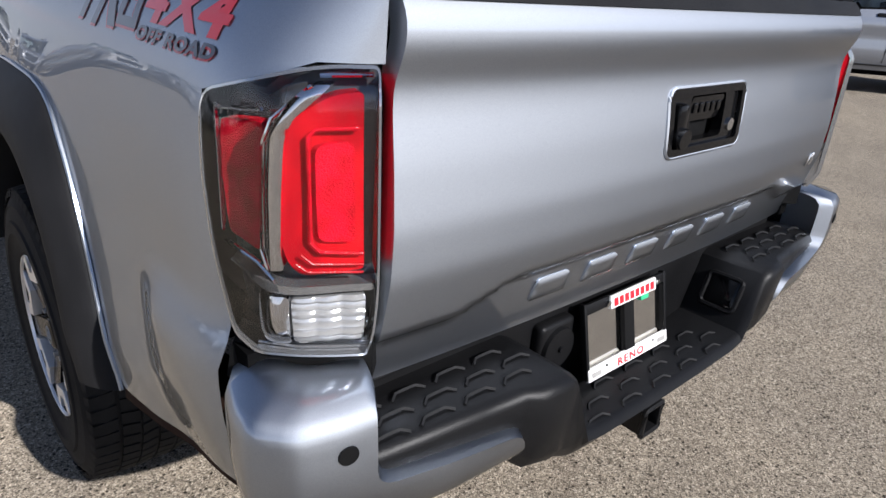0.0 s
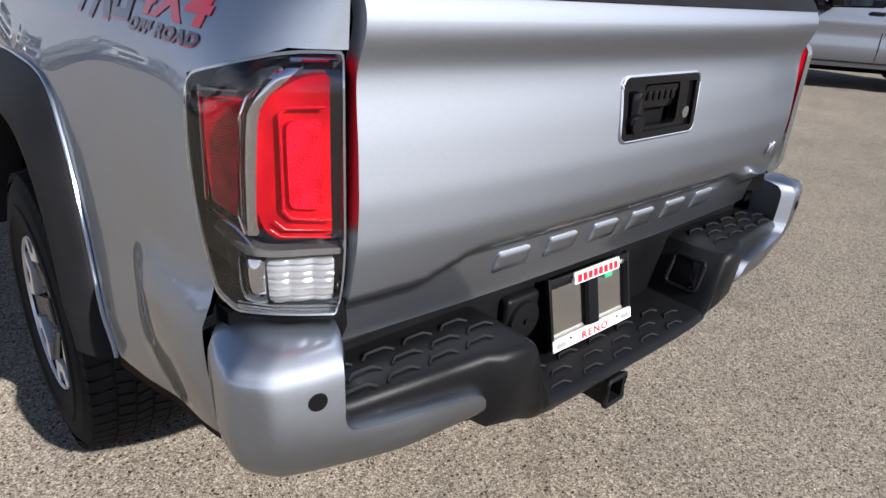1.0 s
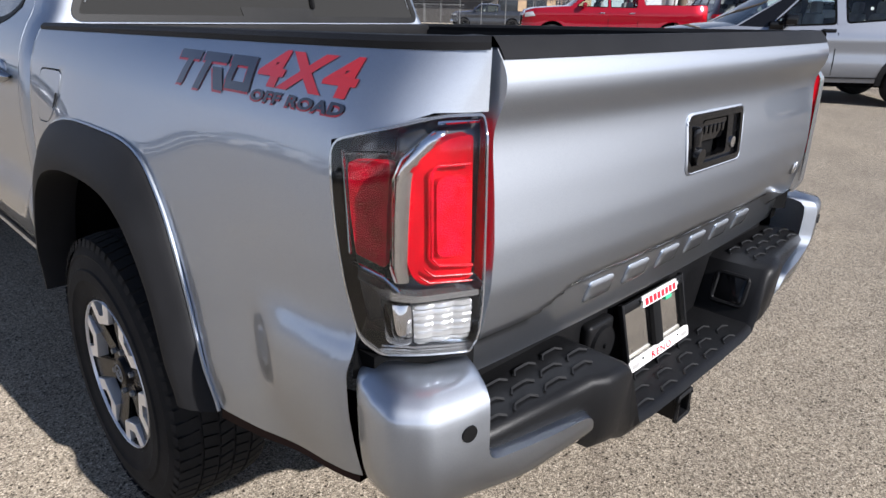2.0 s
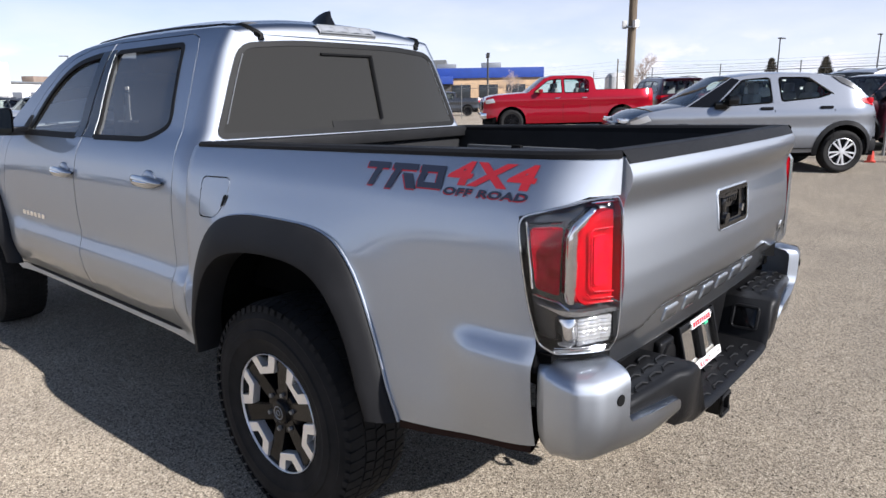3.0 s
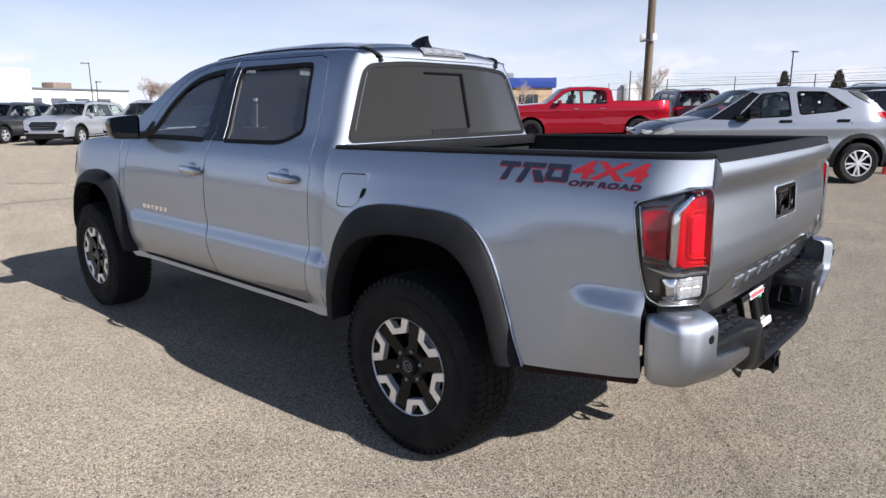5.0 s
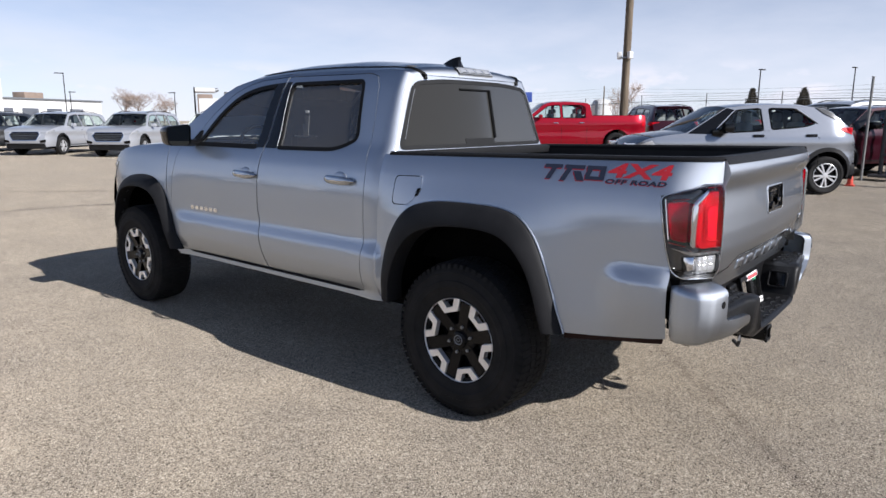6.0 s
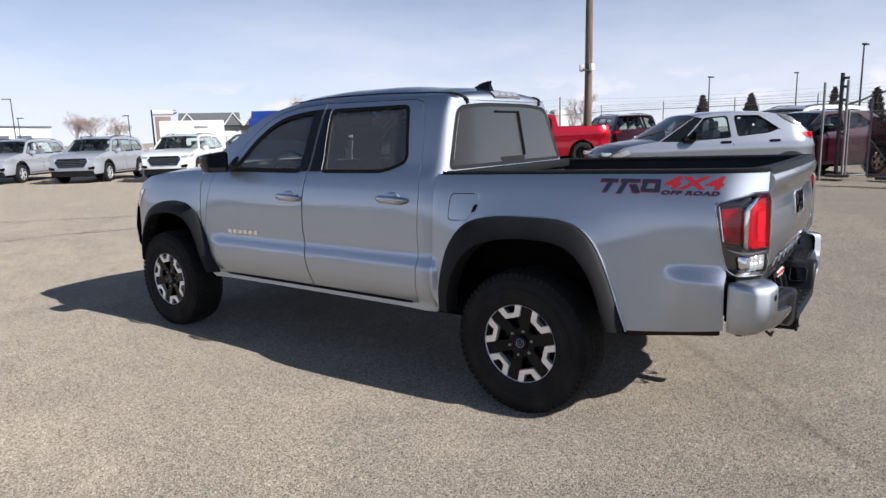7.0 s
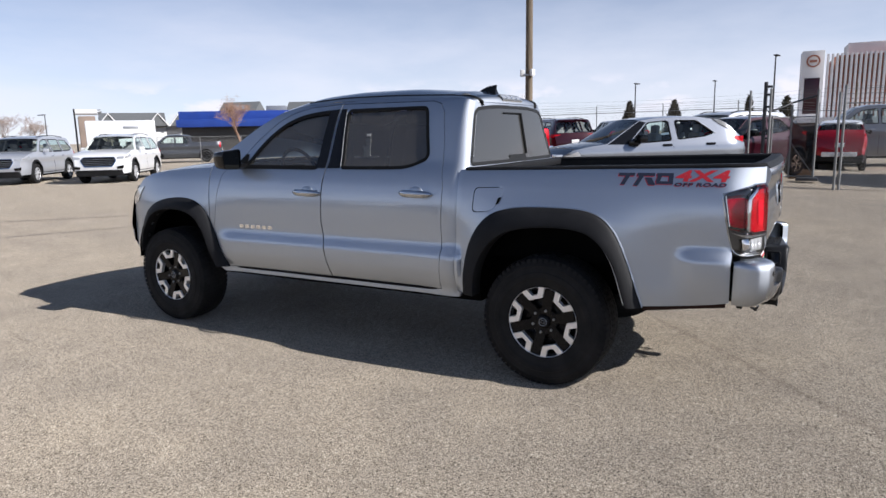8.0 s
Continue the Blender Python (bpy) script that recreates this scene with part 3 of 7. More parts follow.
# wheel flares
def flare(yc, inner, outer, name):
    a, b = chaikin(inner, 2), chaikin(outer, 2)
    n = 44

    def along(pts, t):
        ln = [0.0]
        for p, q in zip(pts, pts[1:]):
            ln.append(ln[-1] + math.dist(p, q))
        d = t * ln[-1]
        for i in range(len(pts) - 1):
            if d <= ln[i + 1] or i == len(pts) - 2:
                f = (d - ln[i]) / max(1e-9, ln[i + 1] - ln[i])
                return Vector(pts[i]).lerp(Vector(pts[i + 1]), f)

    bm = bmesh.new()
    rows = []
    for i in range(n + 1):
        p, q = along(a, i / n), along(b, i / n)
        row = []
        for w, out in ((1.0, -0.01), (1.0, 0.010), (0.95, 0.020), (0.80, 0.034), (0.45, 0.052), (0.15, 0.060), (0.03, 0.058), (0.0, 0.045), (0.0, -0.09)):
            c = p.lerp(q, w)
            row.append((-(side_x(c.x, max(c.y, 0.55)) + out * 0.72 + 0.013 * (1 - w)), c.x, c.y))
        rows.append(row)
    grid(bm, rows)
    return both(name, bm, FLAREPL, truck, "black grained plastic wheel-arch flare", 50)


flare(0, ARCH_IN, ARCH_OUT, "wheel_flare")
bm = bmesh.new()
tube(bm, [(-(side_x(y, max(z, 0.55)) + 0.003), y - 0.004, z + 0.002) for y, z in chaikin(ARCH_OUT, 3)], 0.0045, 6)
both("flare_lip", bm, SILVER, truck)
F_IN = [(2.70, 0.50), (2.76, 0.62), (2.815, 0.76), (2.90, 0.88), (3.05, 0.932), (3.28, 0.93), (3.42, 0.88), (3.54, 0.76), (3.60, 0.62), (3.61, 0.56)]
F_OUT = [(2.605, 0.50), (2.665, 0.61), (2.73, 0.76), (2.82, 0.93), (2.95, 1.015), (3.15, 1.03), (3.38, 0.995), (3.56, 0.89), (3.655, 0.68), (3.675, 0.56)]
flare(3.235, F_IN, F_OUT, "wheel_flare")

# ---- cab ----
roof_edge = curve([(0.5, 1.67), (0.60, 1.69), (0.66, 1.703), (0.8, 1.712), (1.2, 1.720), (1.7, 1.722), (2.0, 1.704), (2.2, 1.663), (2.4, 1.558), (2.6, 1.430), (2.86, 1.275), (3.0, 1.24)], 0.03)


def cab_surf(u, z, out=0.0):
    tilt = 0.12 * max(0, z - 1.26)
    if u >= 0.66:
        return Vector((-side_x(u, z) - out, u, z))
    a = min(1.0, (0.66 - u) / 0.12) * math.pi / 2
    return Vector((-side_x(0.66, z) + 0.062 * (1 - math.cos(a)) - out * math.cos(a), 0.66 - 0.105 * math.sin(a) + tilt * math.sin(a) - out * math.sin(a), z))


DOOR_F = [(2.69, 0.505), (2.735, 0.81), (2.70, 1.05), (2.655, 1.21), (2.60, 1.265), (2.51, 1.31), (2.36, 1.462), (2.20, 1.590), (2.07, 1.652), (1.92, 1.685), (1.644, 1.700),
          (1.654, 1.26), (1.664, 1.10), (1.672, 0.88), (1.644, 0.72), (1.608, 0.505)]
DOOR_R = [(1.600, 0.505), (1.636, 0.72), (1.664, 0.88), (1.656, 1.10), (1.646, 1.26), (1.636, 1.700), (0.885, 1.690), (0.822, 1.672), (0.785, 1.62), (0.745, 1.46), (0.718, 1.265), (0.692, 1.16), (0.698, 0.90), (0.692, 0.77), (0.712, 0.505)]
WIN_F = round_poly([(2.425, 1.276), (2.27, 1.455), (2.11, 1.570), (1.95, 1.622), (1.722, 1.645), (1.738, 1.272)], [0.02, 0.1, 0.1, 0.1, 0.03, 0.02])
WIN_R = round_poly([(1.512, 1.268), (1.562, 1.650), (0.918, 1.648), (0.840, 1.330), (0.985, 1.272)], [0.02, 0.03, 0.04, 0.04, 0.12])
cab_outline = [(0.60, 0.46), (0.545, 0.60), (0.54, 1.20)] + [(0.54, z) for z in (1.35, 1.5, 1.62, 1.68)] + [(y, roof_edge(y)) for y in (0.60, 0.66, 0.8, 1.0, 1.2, 1.5, 1.8, 2.0, 2.1, 2.2, 2.3, 2.4, 2.5, 2.6, 2.7)]
cab_outline += [(2.79, 1.30), (2.79, 1.25), (2.775, 0.80), (2.72, 0.50), (2.66, 0.46)]
bm = panel(cab_outline, cab_surf, 0.026, [offset_poly(DOOR_F, 0.004), offset_poly(DOOR_R, 0.004)], (0.03, 0, 0))
both("cab_side", bm, SILVER, truck)
PILLAR = {"front_door": [(1.742, 1.262), (1.726, 1.664), (1.650, 1.668), (1.660, 1.262)], "rear_door": [(1.640, 1.262), (1.630, 1.668), (1.585, 1.668), (1.530, 1.262)]}
for nm, outline, win, mat in (("front_door", DOOR_F, WIN_F, GLASS_CLEAR), ("rear_door", DOOR_R, WIN_R, GLASS_TINT)):
    hole = offset_poly(win, 0.004)
    for sgn, ob in zip((1, -1), both(nm, panel(outline, cab_surf, 0.024, [hole], (0.025, 0, 0)), SILVER, truck)):
        g = panel(win, lambda u, z: cab_surf(u, z, -0.010), 0.05)
        g = g if sgn > 0 else mirrored(g)
        pane = part("window_pane", g, mat, ob, "tinted window glass")
        pane.visible_shadow = False
        t = panel(offset_poly(win, 0.022 if nm == "front_door" else 0.015), lambda u, z: cab_surf(u, z, 0.0025), 0.04, [offset_poly(win, -0.006)], (0.012, 0, 0))
        part("window_trim", t if sgn > 0 else mirrored(t), TRIMBLACK, ob, "black window surround")
        if nm == "rear_door":
            t = tube(bmesh.new(), [cab_surf(1.527 + 0.050 * i / 5, 1.275 + 0.37 * i / 5, 0.003) for i in range(6)], 0.0024, 6)
            part("channel_strip", t if sgn > 0 else mirrored(t), GALV, ob, "bright window channel strip")
        t = panel(PILLAR[nm], lambda u, z: cab_surf(u, z, 0.0035), 0.04, (), (0.01, 0, 0))
        part("pillar_trim", t if sgn > 0 else mirrored(t), GLOSSBLACK, ob, "gloss black pillar strip")

# dark inner body that shows in the gaps between panels
bm = new_box((0, 1.65, 0.88), (1.58, 2.1, 0.66))
box(bm, (0, 3.1, 0.82), (1.05, 1.4, 0.55))
part("inner_body", bm, UNDER, truck)
bm = new_box((0, 2.05, 0.45), (1.2, 3.0, 0.14))
for x in (-0.45, 0.45):
    box(bm, (x, 2.05, 0.46), (0.09, 3.2, 0.13), 0.02)
    box(bm, (x, -0.27, 0.62), (0.09, 1.5, 0.12), 0.02)
rod(bm, (-0.72, 0, 0.385), (0.72, 0, 0.385), 0.05)
rod(bm, (-0.72, 3.235, 0.385), (0.72, 3.235, 0.385), 0.04)
part("chassis", bm, UNDER, truck)

# rear wall of the cab
def rear_edge(z):
    p = cab_surf(0.54, z)
    return -p.x


def rear_surf(x, z, out=0.0):
    return Vector((x, 0.555 + 0.12 * max(0, z - 1.26) - 0.020 * (1 - (x / max(0.3, rear_edge(z))) ** 2) - out, z))


zs = [1.20, 1.30, 1.42, 1.54, 1.64, 1.678]
rear_outline = [(-rear_edge(z), z) for z in zs] + [(rear_edge(z), z) for z in zs[::-1]]
gz = [1.284, 1.40, 1.52, 1.632]
rear_glass = round_poly([(-rear_edge(z) + 0.008, z) for z in gz] + [(-0.3, 1.654), (0.3, 1.654)] + [(rear_edge(z) - 0.008, z) for z in gz[::-1]], [0.035, 0.2, 0.2, 0.06, 0.25, 0.25, 0.06, 0.2, 0.2, 0.035], 6)
part("cab_back", panel(rear_outline, rear_surf, 0.035, [rear_glass], (0, 0.02, 0)), SILVER, truck)
rw = part("rear_window", panel(offset_poly(rear_glass, -0.002), lambda x, z: rear_surf(x, z, 0.001), 0.05), GLASS_REAR, truck, "dark grey tinted rear window glass")
part("window_seal", panel(offset_poly(rear_glass, 0.010), lambda x, z: rear_surf(x, z, 0.004), 0.04, [offset_poly(rear_glass, -0.012)]), SEALGREY, rw)
bm = bmesh.new()
for x0, z0, x1, z1, w in ((-0.172, 1.610, 0.118, 1.610, 0.006), (0.118, 1.614, 0.148, 1.326, 0.010)):
    m = 8
    for i in range(m):
        a = rear_surf(x0 + (x1 - x0) * i / m, z0 + (z1 - z0) * i / m, 0.006)
        b = rear_surf(x0 + (x1 - x0) * (i + 1) / m, z0 + (z1 - z0) * (i + 1) / m, 0.006)
        rod(bm, a, b, w, n=6)
part("slider_frame", bm, TRIMBLACK, rw, "black sliding window frame")
part("slider_catch", panel(round_poly([(-0.155, 1.325), (0.145, 1.325), (0.145, 1.288), (-0.145, 1.288)], 0.008), lambda x, z: rear_surf(x, z, 0.004), 0.05, (), (0, 0.003, 0)), SEALGREY, rw, "dark slider catch rail")
# the reflection along the pane's edge, modelled as thin bright tubes
for s in (-1, 1):
    part("edge_glint", tube(bmesh.new(), [rear_surf(s * (rear_edge(z) - 0.028), z, 0.003) for z in (1.33, 1.40, 1.48, 1.55, 1.60)], 0.0022, 5), GALV, rw, "thin bright tube drawn for the reflection along the glass edge")

# roof, windscreen, bonnet
bm = bmesh.new()
rows = []
for i in range(34):
    y = 0.70 + (2.20 - 0.70) * i / 33
    ze = roof_edge(y)
    xe = side_x(y, ze)
    cr = 0.055 * smooth(0.50, 0.80, y) * (0.55 + 0.45 * smooth(2.5, 1.9, y)) + 0.004 + 0.032 * smooth(0.72, 1.35, y) * smooth(2.4, 1.9, y)
    row = []
    for j in range(25):
        s = -1 + j / 12
        s = math.copysign(1 - (1 - abs(s)) ** 1.3, s)
        y2 = y
        row.append((xe * s, y2 + (0.10 * (1 - s * s) * smooth(1.9, 2.2, y)), ze + cr * (1 - abs(s) ** 2.6)))
    rows.append(row)
# the rounded rear edge of the roof, down to the rear window
rim_ = []
zc = rows[0][12][2]
for i in range(7):
    t = i / 7
    u = 0.54 + 0.16 * t
    e = cab_surf(u, roof_edge(u))
    cy = 0.577 * (1 - t) ** 2 + 0.592 * 2 * t * (1 - t) + 0.70 * t * t
    cz = 1.678 * (1 - t) ** 2 + (zc - 0.008) * 2 * t * (1 - t) + zc * t * t
    row = []
    for j in range(25):
        s = -1 + j / 12
        s = math.copysign(1 - (1 - abs(s)) ** 1.3, s)
        row.append((-e.x * s, e.y + (cy - e.y) * (1 - abs(s) ** 2.2), e.z + (cz - e.z) * (1 - abs(s) ** 2.6)))
    rim_.append(row)
rows = rim_ + rows
grid(bm, rows)
roof = part("roof", bm, SILVER, truck, "", 60)
for s in (-1, 1):
    bm = bmesh.new()
    pts = [rear_surf(s * 0.86 * rim_[0][24][0], 1.656, 0.003)]
    for row in rim_:
        x_ = s * 0.86 * row[24][0]
        pts.append((x_, float(np.interp(x_, [p[0] for p in row], [p[1] for p in row])) - 0.001, float(np.interp(x_, [p[0] for p in row], [p[2] for p in row])) - 0.004))
    for i in range(16):
        y = 0.71 + 1.30 * i / 15
        ze = roof_edge(y)
        xe = side_x(y, ze)
        q = 0.86
        pts.append((s * xe * q, y, ze + (0.055 * smooth(0.5, 0.8, y) + 0.004 + 0.032 * smooth(0.72, 1.35, y) * smooth(2.4, 1.9, y)) * (1 - q ** 2.6) - 0.0085))
    tube(bm, pts, 0.014, 6)
    part("roof_drip_strip", bm, TRIMBLACK, roof)
ws = lambda s, t: Vector((s * (side_x(2.2 + 0.64 * t, roof_edge(2.2 + 0.64 * t)) - 0.012), 2.2 + 0.64 * t + (0.10 + 0.04 * t) * (1 - s * s), roof_edge(2.2 + 0.64 * t) + 0.018 * (1 - abs(s) ** 3)))
bm = bmesh.new()
grid(bm, [[ws(-1 + j / 8, i / 12) for j in range(17)] for i in range(13)])
wsg = part("windscreen", bm, GLASS_CLEAR, truck, "clear windscreen glass")
wsg.visible_shadow = False
F_TOP = curve([(2.76, 1.262), (3.0, 1.255), (3.29, 1.236), (3.5, 1.207), (3.62, 1.165), (3.72, 1.09), (3.80, 1.0), (3.87, 0.86), (3.90, 0.7)], 0.02)
bm = bmesh.new()
rows = []
for i in range(24):
    y = 2.785 + (3.79 - 2.785) * i / 23
    ze, xe = F_TOP(y), 0.0
    xe = side_x(y, ze)
    rows.append([(xe * (-1 + j / 10), y + 0.10 * (1 - (-1 + j / 10) ** 2) * smooth(3.2, 3.8, y), ze + 0.045 * (1 - abs(-1 + j / 10) ** 3) * smooth(3.95, 3.5, y)) for j in range(21)])
grid(bm, rows)
part("bonnet", bm, SILVER, truck, "", 50)
fender = [(2.79, 0.50)] + chaikin(F_IN) + [(3.72, 0.54), (3.86, 0.56), (3.90, 0.70), (3.87, 0.86), (3.80, 1.0), (3.72, 1.09), (3.62, 1.165), (3.5, 1.207), (3.29, 1.236), (3.0, 1.255), (2.797, 1.262)]
fender[0] = (2.725, 0.505)
fender.append((2.782, 0.80))
both("front_fender", panel(fender, lambda u, z: Vector((-side_x(u, z), u, z)), 0.03, (), (0.02, 0, 0)), SILVER, truck)
bm = bmesh.new()
rows = []
for z, dy in ((0.54, -0.03), (0.62, 0.03), (0.76, 0.06), (0.86, 0.04), (1.0, 0.0), (1.10, -0.06)):
    y0 = 3.86 + dy
    rows.append([(side_x(3.85, z) * s, y0 + 0.13 * (1 - s * s), z) for s in [-1 + j / 8 for j in range(17)]])
grid(bm, rows)
part("front_bumper", bm, SILVER, truck)
part("grille", new_box((0, 3.965, 0.93), (0.86, 0.06, 0.24), 0.03), GLOSSBLACK, truck, "black front grille")
hl = panel([(3.60, 1.10), (3.72, 0.97), (3.85, 0.935), (3.84, 0.99), (3.72, 1.08)], lambda u, z: Vector((-side_x(u, z) - 0.006, u, z)), 0.03, (), (0.03, 0, 0))
both("headlamp", hl, LENS_WHITE, truck, "clear headlamp")

# rocker sill under the doors
bm = bmesh.new()
grid(bm, [[(-x, y, z) for x, z in ((0.815, 0.50), (0.836, 0.488), (0.837, 0.479), (0.80, 0.470), (0.74, 0.464))] for y in (0.60, 1.2, 1.9, 2.66)])
both("rocker_sill", bm, SILVER, truck)
bm = bmesh.new()
tube(bm, [(-0.832, 0.62, 0.497), (-0.834, 1.6, 0.496), (-0.832, 2.66, 0.496)], 0.008, 6)
both("sill_seam", bm, TRIMBLACK, truck)

# wheel housings
for yc in (0.0, 3.235):
    bm = bmesh.new()
    prof = [(0.415, -0.5), (0.44, -0.35), (0.46, -0.1), (0.50, 0.06), (0.53, 0.25), (0.50, 0.42), (0.42, 0.50)]
    pts = chaikin([(yc + 0.46, 0.50), (yc + 0.45, 0.66), (yc + 0.31, 0.90), (yc, 0.985), (yc - 0.31, 0.92), (yc - 0.45, 0.72), (yc - 0.51, 0.54)])
    grid(bm, [[(x, y, z) for y, z in pts] for x in (-0.86, -0.55)])
    bm.faces.new([bm.verts.new((-0.55, y, z)) for y, z in pts])
    if yc == 0:
        bm.faces.new([bm.verts.new((-0.692, y, z)) for y, z in [(0.42, 0.72)] + [p for p in pts if p[1] > 0.73] + [(-0.45, 0.72)]])
    both("wheel_liner", bm, UNDER, truck, "black wheel-arch lining")

# ---- bed ----
b2 = bmesh.new()
rows = []
for i in range(32):
    u = 0.545 - (0.545 + 1.203) * i / 31
    z = rail_z(u)
    o, o2 = bed_surf(u, z, 0.004), bed_surf(u, z, -0.006)
    inn = Vector((min(-0.675, o.x + 0.085), max(o.y, -1.045), z)) if u > -0.95 else Vector((-0.675, max(o.y, -1.045), z))
    top = o2.lerp(inn, 0.86)
    rows.append([(o.x, o.y, z - 0.004), (o.x, o.y, z + 0.006), (o2.x, o2.y, z + 0.014), (top.x, top.y, z + 0.014), (inn.x, inn.y, z + 0.004), (inn.x, inn.y, z - 0.05)])
grid(b2, rows)
both("bed_rail_cap", b2, BLACKPL, truck, "black plastic bed rail cap")
bm = bmesh.new()
X, Y0, Y1, Z0 = 0.685, -1.05, 0.50, 0.74
grid(bm, [[(-X, Y0, 1.26), (-X, Y0, Z0), (X, Y0, Z0), (X, Y0, 1.26)], [(-X, Y1, 1.25), (-X, Y1, Z0), (X, Y1, Z0), (X, Y1, 1.25)]])
bm.faces.new([bm.verts.new(p) for p in ((-X, Y1, 1.25), (X, Y1, 1.25), (X, Y1, Z0), (-X, Y1, Z0))])
bm.faces.new([bm.verts.new(p) for p in ((-X, Y0, 1.25), (X, Y0, 1.25), (X, Y0, Z0), (-X, Y0, Z0))])
bed = part("bed_liner", bm, LINER, truck, "black composite truck bed", 30, False)
for i in range(11):
    part("floor_rib", new_box((-0.6 + 0.12 * i, -0.28, Z0 + 0.010), (0.05, 1.5, 0.018), 0.005), LINER, bed)
part("bed_front_rail", new_box((0, 0.50, 1.245), (1.40, 0.075, 0.05), 0.012), BLACKPL, truck)
for s in (-1, 1):
    part("deck_rail", new_box((s * 0.665, -0.25, 1.16), (0.03, 1.35, 0.035), 0.008), GALV, bed)
    for y in (-0.75, 0.1):
        part("tie_down_cleat", new_box((s * 0.645, y, 1.16), (0.03, 0.06, 0.05), 0.01), TRIMBLACK, bed)

# ---- tailgate ----
tg_y = curve([(1.284, -1.112), (1.272, -1.126), (1.25, -1.1375), (1.228, -1.1395), (1.208, -1.1335), (1.190, -1.1245), (1.172, -1.1185), (1.145, -1.1185), (1.08, -1.1255),
              (1.0, -1.1305), (0.93, -1.127), (0.86, -1.112), (0.80, -1.097), (0.755, -1.086)], 0.009)
tg_step = curve([(-0.9, 0.835), (-0.555, 0.835), (-0.455, 0.876), (0.455, 0.876), (0.555, 0.835), (0.9, 0.835)], 0.012)


def tg_surf(x, z, out=0.0):
    st = smooth(tg_step(x) + 0.005, tg_step(x) - 0.009, z)
    return Vector((x, tg_y(z) - 0.013 + 0.018 * st + 0.019 * (abs(x) / 0.69) ** 2.4 - out, z))


HANDLE = round_poly([(-0.128, 1.138), (-0.122, 1.032), (0.128, 1.032), (0.134, 1.138)], 0.014)
tg_outline = round_poly([(-0.692, 1.283), (-0.692, 0.755), (0.692, 0.755), (0.692, 1.283)], 0.006)
gate = part("tailgate", panel(tg_outline, tg_surf, 0.0105, [HANDLE], (0, 0.03, 0)), SILVER, truck, "silver tailgate panel with raised shapes", 50)
bm = bmesh.new()
grid(bm, [[tg_surf(x, 1.268, 0.003), tg_surf(x, 1.284, 0.004), tg_surf(x, 1.284) + Vector((0, 0.008, 0.013)), tg_surf(x, 1.284) + Vector((0, 0.064, 0.011)), tg_surf(x, 1.284) + Vector((0, 0.074, -0.014)), Vector((x, tg_surf(x, 1.284).y + 0.074, 0.8))] for x in [-0.69 + 1.38 * i / 20 for i in range(21)]])
part("tailgate_cap", bm, BLACKPL, gate, "black plastic tailgate cap")
bm = panel(HANDLE, lambda x, z: tg_surf(x, z, -0.034), 0.03)
bm2 = bmesh.new()
hp = dense(HANDLE, 0.02)
grid(bm2, [[tg_surf(x, z, 0.003) for x, z in hp + hp[:1]], [tg_surf(x, z, -0.036) for x, z in hp + hp[:1]]])
CUP = round_poly([(-0.052, 1.128), (-0.050, 1.048), (0.070, 1.048), (0.076, 1.128)], 0.012)
bz = part("handle_recess", bm, TRIMBLACK, gate, "black tailgate handle recess")
part("recess_wall", bm2, TRIMBLACK, bz)
part("handle_bezel", panel(offset_poly(HANDLE, 0.004), lambda x, z: tg_surf(x, z, 0.004), 0.02, [offset_poly(HANDLE, -0.009)], (0, 0.006, 0)), GLOSSBLACK, bz)
part("handle_plate", panel(offset_poly(HANDLE, -0.004), lambda x, z: tg_surf(x, z, -0.004), 0.02, [CUP], (0, 0.02, 0)), GLOSSBLACK, bz)
bm2 = bmesh.new()
lip = dense(offset_poly(HANDLE, 0.006), 0.02)
tube(bm2, [tg_surf(x, z, 0.0005) for x, z in lip + lip[:1]], 0.004, 6)
part("handle_lip", bm2, SILVER, gate, "rolled silver edge round the handle")
part("handle_paddle", panel(round_poly([(-0.047, 1.124), (-0.044, 1.080), (0.066, 1.080), (0.070, 1.124)], 0.01), lambda x, z: tg_surf(x, z, -0.004 - 0.25 * (1.124 - z)), 0.02, (), (0, 0.02, 0)), GLOSSBLACK, bz)
for i in range(5):
    part("paddle_bar", new_box(tg_surf(-0.030 + 0.021 * i, 1.104, -0.008), (0.014, 0.005, 0.018), 0.002), GLOSSBLACK, bz)
bm = bmesh.new()
rod(bm, tg_surf(-0.088, 1.062, -0.03), tg_surf(-0.088, 1.058, 0.014), 0.024, 0.018, 18)
box(bm, tg_surf(-0.090, 1.090, -0.004), (0.034, 0.026, 0.056), 0.011)
part("camera_pod", bm, GLOSSBLACK, bz, "small black reversing camera")
part("lock_cylinder", rod(bmesh.new(), tg_surf(0.101, 1.066, -0.03), tg_surf(0.101, 1.066, 0.0), 0.012, n=16), CHROME, bz)
# raised shapes in place of the maker's lettering
for i in range(6):
    x = -0.335 + 0.137 * i
    bm = panel(round_poly([(x - 0.046, 0.803), (x - 0.04, 0.848), (x + 0.04, 0.848), (x + 0.046, 0.803)], 0.010), lambda a, z, xx=x: tg_surf(a, z, 0.0055 * smooth(0.0, 0.012, min(z - 0.803, 0.848 - z, a - xx + 0.046, xx + 0.046 - a) + 0.004)), 0.007, (), (0, 0.004, 0))
    part("raised_shape", bm, SILVER, gate, "", 60)
bm = text_mesh("V6", 0.042, 1.05, 0.2, 0.001)
bmesh.ops.subdivide_edges(bm, edges=bm.edges, cuts=1)
for v in bm.verts:
    v.co = tg_surf(0.61 + v.co.x, 0.925 + v.co.y, 0.004)
r = bmesh.ops.extrude_face_region(bm, geom=bm.faces[:])
